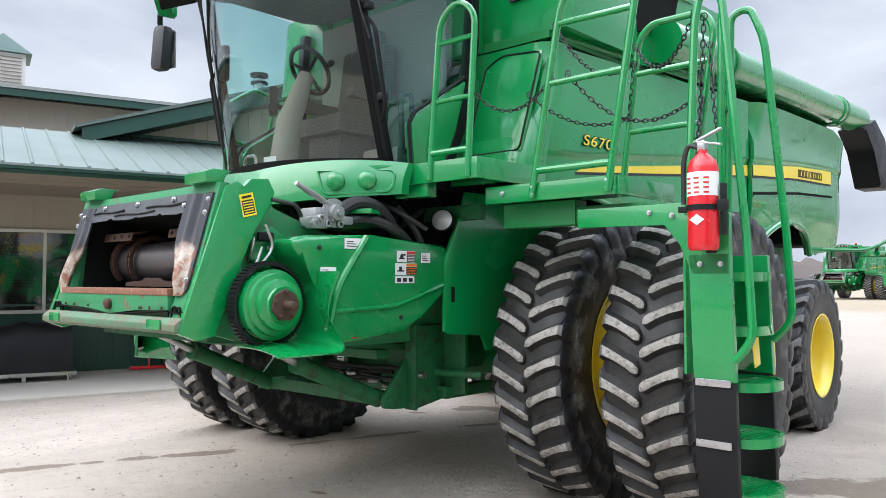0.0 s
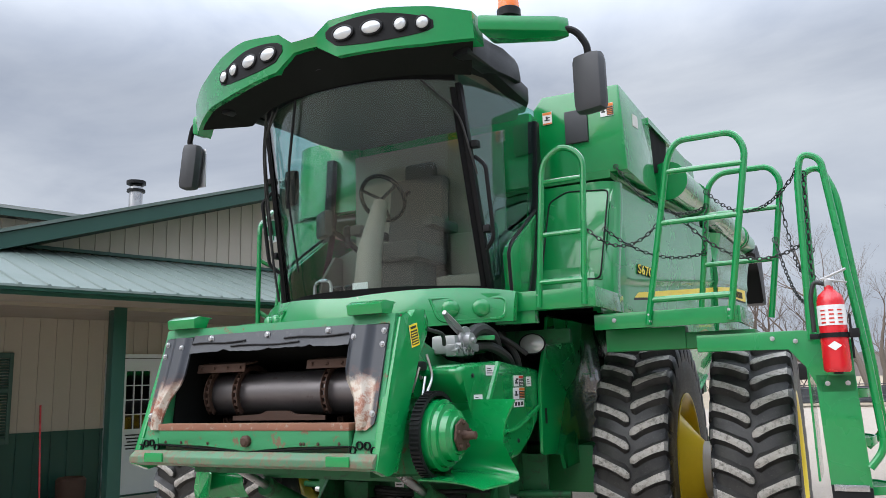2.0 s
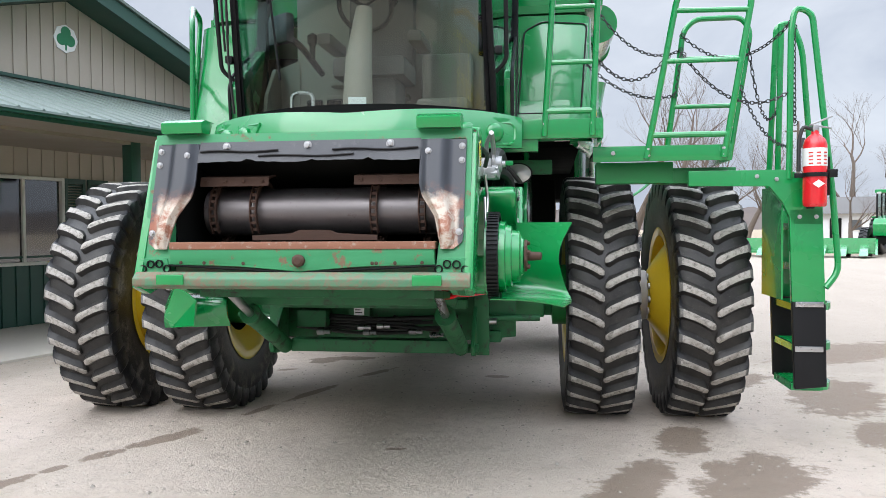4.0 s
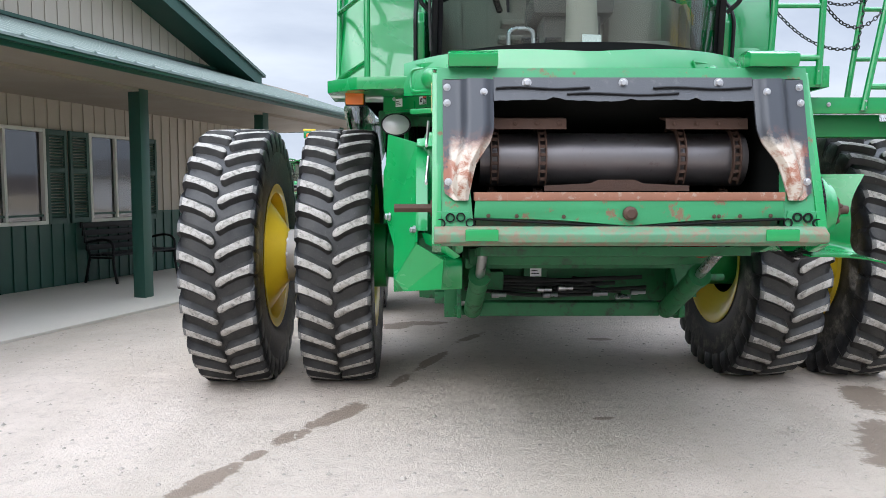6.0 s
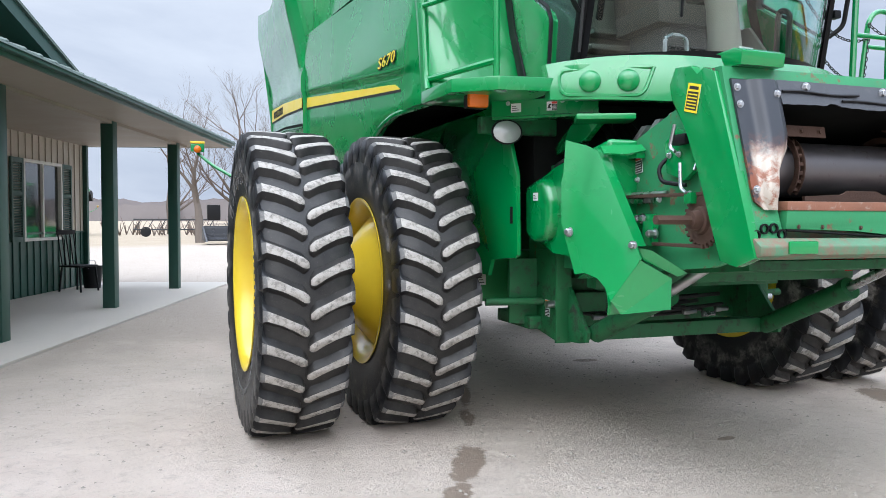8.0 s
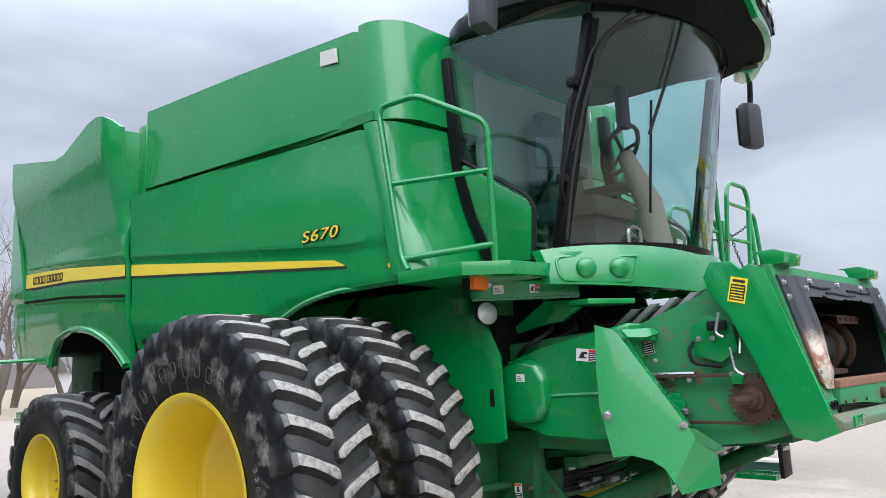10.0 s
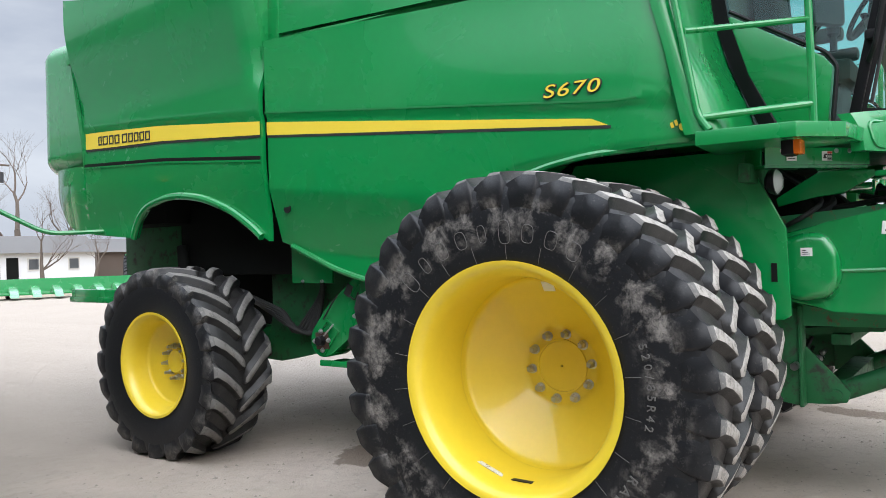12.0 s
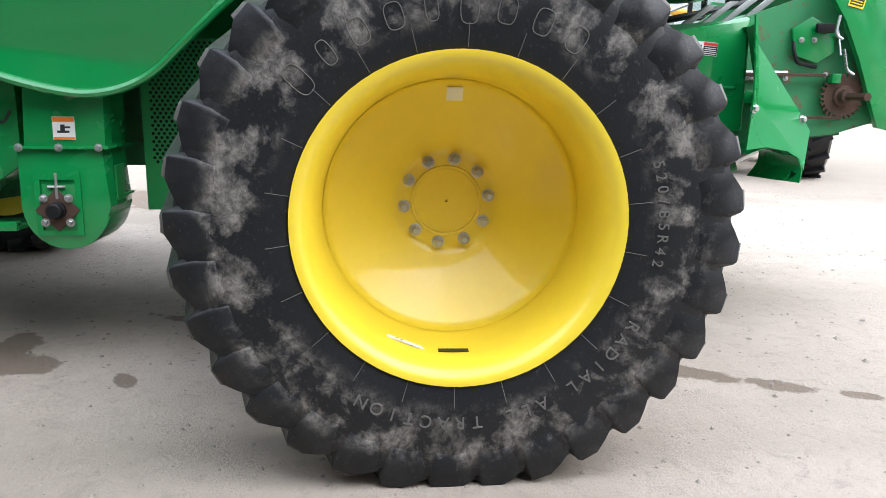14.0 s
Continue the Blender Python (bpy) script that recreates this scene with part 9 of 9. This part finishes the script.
def tractor(name, label, m, roof_mat, hood_mat, rim_mat):
    """Faces -y."""
    t0 = thing(name, label, "tractor", m=m)
    for x, y, R, w in ((-0.95, 0.9, 0.95, 0.5), (0.95, 0.9, 0.95, 0.5), (-0.85, -1.7, 0.68, 0.4), (0.85, -1.7, 0.68, 0.4)):
        simple_wheel(t0, x, y, R, w, rim_mat)
    part("hood", P([(-2.35, 0.95), (-2.4, 1.5), (-2.2, 1.75), (-0.4, 1.95), (-0.4, 0.95)], "x", -0.42, 0.42, 0.06), hood_mat, t0)
    part("chassis", B(((0, -0.5, 0.85), (0.6, 3.4, 0.5)), bevel=0.03), M_DARK, t0)
    part("fender", B(((-0.85, 0.8, 1.85), (0.5, 1.3, 0.08)), ((0.85, 0.8, 1.85), (0.5, 1.3, 0.08)), bevel=0.03), hood_mat, t0)
    for x in (-0.72, 0.72):
        for y in (-0.38, 0.45, 1.15):
            part("cab_post", B(((x, y, 2.35), (0.07, 0.07, 1.3)), bevel=0.01), M_BLACK, t0)
    g = part("cab_glass", B(((0, -0.38, 2.4), (1.38, 0.01, 1.1)), bevel=0), M_GLASS, t0)
    part("cab_glass", B(((0, 1.15, 2.4), (1.38, 0.01, 1.1)), bevel=0), M_GLASS, t0)
    for x in (-0.72, 0.72):
        part("cab_glass", B(((x, 0.38, 2.4), (0.01, 1.44, 1.1)), bevel=0), M_GLASS, t0)
    part("cab_base", B(((0, 0.4, 1.6), (1.4, 1.5, 0.5)), bevel=0.03), hood_mat, t0)
    part("seat", B(((0, 0.6, 2.0), (0.5, 0.5, 0.15)), ((0, 0.85, 2.35), (0.5, 0.12, 0.6)), bevel=0.04), M_BLACK, t0)
    part("roof", B(((0, 0.38, 3.08), (1.6, 1.8, 0.18)), bevel=0.06), roof_mat, t0)
    part("roof_lamp", B(((-0.6, -0.54, 3.0), (0.2, 0.05, 0.1)), ((0.6, -0.54, 3.0), (0.2, 0.05, 0.1)), bevel=0.01), M_LENS, t0)
    part("exhaust", lathe([(0, 0.05), (1.3, 0.05)], Matrix.Translation((0.5, -0.7, 1.8)) @ Matrix.Rotation(radians(-90), 4, "Y"), 12), M_BLACK, t0)
    return t0


tractor("tractor", "large green tractor with a yellow cab roof parked in the yard", Matrix.Translation((8.9, -5.75, 0)) @ Matrix.Rotation(radians(70), 4, "Z") @ Matrix.Scale(1.15, 4), M_YELLOW, M_GREEN, M_WFRAME)
tractor("tractor", "green tractor with a pale hood parked far off", Matrix.Translation((17.6, 33.5, 0)) @ Matrix.Rotation(radians(-35), 4, "Z"), M_GREEN, M_GREEN, M_YELLOW)

pl = thing("planter", "folded planter with yellow boxes, booms and black hoses", "planter", m=Matrix.Translation((13.5, -4.6, 0)) @ Matrix.Rotation(radians(15), 4, "Z") @ Matrix.Diagonal((1, 1, 1.28, 1)))
part("frame", B(((0, 0, 0.9), (0.25, 7.5, 0.25)), ((0, 0, 2.1), (0.18, 7.5, 0.18)), bevel=0.01), M_YELLOW, pl)
for k in range(9):
    y = -3.4 + 0.85 * k
    rw = part("row_unit", B(((-0.35, y, 0.75), (0.6, 0.12, 0.5)), ((-0.2, y, 1.5), (0.12, 0.12, 1.2)), bevel=0.01), M_YELLOW if k % 2 else M_GREEN_DUSTY, pl)
    part("seed_box", B(((-0.45, y, 1.25), (0.42, 0.5, 0.45)), bevel=0.05), M_YELLOW, rw)
    part("gauge_wheel", lathe([(-0.06, 0.2), (-0.05, 0.24), (0.05, 0.24), (0.06, 0.2)], Matrix.Translation((-0.6, y, 0.24)) @ Matrix.Rotation(radians(90), 4, "Z"), 16), M_TYRE_B, rw)
bm = bmesh.new()
for k in range(14):
    y = rg.uniform(-3.3, 3.3)
    add_tube(bm, [(-0.1, y, 2.15), (-0.35, y + rg.uniform(-0.3, 0.3), 2.3), (-0.4, y + rg.uniform(-0.6, 0.6), 1.5)], 0.025, 6, 0.2)
part("hoses", bm, M_RUBBER_H, pl)
part("boom", T(([(-0.2, -3.6, 2.4), (-0.1, 0, 2.65), (-0.2, 3.6, 2.45)], 0.07), seg=8), plain("orange_yellow_paint", (0.72, 0.36, 0.03), 0.5), pl)


def header(name, label, m, length, mat_h, reel):
    """Cutting header: a long trough with dividers."""
    h0 = thing(name, label, "header", m=m)
    part("trough", P([(-0.9, 0.25), (-0.2, 0.2), (0.3, 0.3), (0.35, 1.15), (0.28, 1.15), (0.2, 0.4), (-0.2, 0.3), (-0.9, 0.32)], "x", -length / 2, length / 2), mat_h, h0)
    part("back_beam", B(((0, 0.42, 1.0), (length, 0.16, 0.2)), ((0, 0.42, 0.4), (length, 0.14, 0.14)), bevel=0.01), mat_h, h0)
    for s in (-1, 1):
        part("divider", P([(-1.9, 0.22), (-0.9, 0.2), (0.4, 0.3), (0.4, 1.1), (-0.3, 0.9), (-1.2, 0.5)], "x", s * (length / 2), s * (length / 2 + 0.08)), mat_h, h0)
    n = int(length / 0.76)
    if reel:
        for k in range(6):
            a = 2 * math.pi * k / 6
            part("reel_bar", T(([(-length / 2 + 0.1, -0.7 + 0.42 * math.sin(a), 0.85 + 0.42 * math.cos(a)), (length / 2 - 0.1, -0.7 + 0.42 * math.sin(a), 0.85 + 0.42 * math.cos(a))], 0.03), seg=6), mat_h, h0)
        for k in range(n):
            x = -length / 2 + 0.4 + 0.76 * k
            part("reel_spider", B(*[((x, -0.7, 0.85), (0.02, 0.84, 0.03), rotx(60 * j)) for j in range(3)], bevel=0), mat_h, h0)
    else:
        for k in range(n):
            x = -length / 2 + 0.38 + 0.76 * k
            part("snout", P([(-2.0, 0.15), (-1.2, 0.55), (-0.3, 0.75), (0.2, 0.6), (0.2, 0.25)], "x", x - 0.16, x + 0.16, 0.05), mat_h, h0)
    for x in (-length / 3, length / 3):
        part("cart_wheel", lathe([(-0.1, 0.22), (-0.08, 0.32), (0.08, 0.32), (0.1, 0.22)], Matrix.Translation((x, 0.7, 0.32)), 18), M_TYRE_B, h0)
    return h0


header("cutting_header", "black cutting header with a reel on a transport cart", Matrix.Translation((2.6, 35.5, 0)) @ Matrix.Rotation(radians(3), 4, "Z") @ Matrix.Diagonal((1, 1, 0.8, 1)), 8.0, M_GREY, True)
fc = thing("frame_trailer", "grey lattice trailer frame with a black tank at its end", "trailer", m=Matrix.Translation((-2.6, 52, 0)))
for z in (0.5, 1.2):
    part("rail", B(((0, 0, z), (5.6, 0.10, 0.10)), bevel=0.01), M_GREY, fc)
for k in range(7):
    part("brace", T(([(-2.7 + 0.8 * k, 0, 0.5), (-2.3 + 0.8 * k, 0, 1.2)], 0.035), seg=6), M_GREY, fc)
part("tank", B(((2.5, 0.1, 1.7), (0.9, 0.8, 1.1)), bevel=0.08), M_BLACK, fc)
for x in (-2.0, 2.2):
    part("wheel", lathe([(-0.1, 0.2), (-0.09, 0.35), (0.09, 0.35), (0.1, 0.2)], Matrix.Translation((x, -0.2, 0.35)) @ Matrix.Rotation(radians(90), 4, "Z"), 18), M_TYRE_B, fc)
header("corn_header", "green corn header with pointed snouts", Matrix.Translation((12.6, 32.2, 0)) @ Matrix.Rotation(radians(-22), 4, "Z") @ Matrix.Diagonal((1.1, 1, 0.75, 1)), 6.1, M_GREEN, False)
im = thing("green_implement", "low dark green implement frame with a tank and a wheel", "implement", m=Matrix.Translation((6.1, 1.1, 0)) @ Matrix.Rotation(radians(-5), 4, "Z"))
part("beam", B(((-0.5, 0.2, 0.10), (0.16, 2.6, 0.14)), bevel=0.01), M_DGREEN, im)
part("plank", B(((-0.5, 0.2, 0.185), (0.20, 2.6, 0.03)), bevel=0.004), M_WFRAME, im)
part("tank", B(((0.2, 0.9, 0.78), (0.9, 0.8, 0.5)), bevel=0.06), M_GREEN, im)
part("post", B(((-0.4, -0.45, 0.55), (0.14, 0.3, 0.8)), bevel=0.01), M_GREY, im)
part("wheel", lathe([(-0.1, 0.2), (-0.09, 0.33), (0.09, 0.33), (0.1, 0.2)], Matrix.Translation((0.1, 0.5, 0.33)), 24), M_TYRE_B, im)
part("upper_frame", B(((0.2, 0.2, 1.1), (0.7, 2.4, 0.12)), bevel=0.01), M_DGREEN, im)

# a like combine parked farther off
copy_thing(combine, Matrix.Translation((-11.6, 56.0, 0)) @ Matrix.Rotation(radians(-8), 4, "Z"))


# black tarp-covered cart, bucket and red-handled squeegee by the porch wall
ct = thing("covered_cart", "low cart under a sagging black tarpaulin by the wall", "cart", m=BT @ Matrix.Translation((WV + 0.62, -5.98, 0.03)))


def tarp(u, v):
    y = -1.5 + 3.0 * u
    a = (v - 0.5) * 2
    prof = 1 - abs(a) ** 5
    z = 0.12 + (0.62 + 0.10 * noise.noise((y * 1.3, v * 2, 1)) + 0.05 * noise.noise((y * 5, v * 6, 2))) * prof
    return Vector((0.46 * a + 0.03 * noise.noise((y * 4, v * 5, 5)), y, z))


part("tarpaulin", sheet(tarp, lin(0, 1, 40), lin(0, 1, 24), 0.01, (0, 0, -1)), M_BLACK, ct)
part("frame", B(((0.45, 0, 0.10), (0.06, 3.1, 0.05)), ((-0.45, 0, 0.10), (0.06, 3.1, 0.05)), ((0, 1.5, 0.10), (0.9, 0.05, 0.05)), bevel=0.005), M_STEEL, ct)
for y in (-1.4, 0.9, 1.45):
    part("leg", B(((0.45, y, 0.04), (0.05, 0.05, 0.08)), bevel=0.004), M_STEEL, ct)
pot = thing("waste_pot", "dark brown round pot by the office door", "pot", m=BT @ Matrix.Translation((WV + 0.35, -2.95, 0.03)))
part("body", lathe([(0, 0.001), (0, 0.15), (0.1, 0.19), (0.36, 0.20), (0.40, 0.17), (0.38, 0.15), (0.1, 0.14)], Matrix.Rotation(radians(-90), 4, "Y"), 28), M_RUST, pot)
sq = thing("squeegee", "red-handled floor squeegee leaning on the wall", "squeegee", m=BT @ Matrix.Translation((WV + 0.25, -3.35, 0.03)))
part("handle", T(([(0.1, 0, 0.06), (-0.16, 0.03, 1.40)], 0.014), seg=8), M_RED, sq)
part("blade", B(((0.1, 0, 0.04), (0.06, 0.55, 0.05)), bevel=0.006), M_RED, sq)


# pieces that stand apart become parts of their own
for ob in [o for o in bpy.data.objects if o.parent and o.parent.name in ("office_building", "hall") and o.name.split(".")[0] in ("wall", "porch_roof", "wainscot", "gable_wall", "wall_ribs", "wainscot_trim")]:
    split_pieces(ob, {"wall": "wall_panel", "wainscot": "wainscot_panel", "gable_wall": "gable_panel", "porch_roof": "roof_sheet", "wall_ribs": "wall_rib"}.get(ob.name.split(".")[0], "trim"))

sd = thing("white_shed", "low white shed with a grey roof across the yard", "shed", m=Matrix.Translation((34, 38, 0)) @ Matrix.Rotation(radians(-40), 4, "Z"))
part("wall", B(((0, 2, 1.3), (12, 4, 2.6)), bevel=0), M_SIDING, sd)
part("roof", P([(-0.4, 2.5), (4.4, 2.5), (2, 3.9)], "x", -6.3, 6.3), M_SHINGLE, sd)
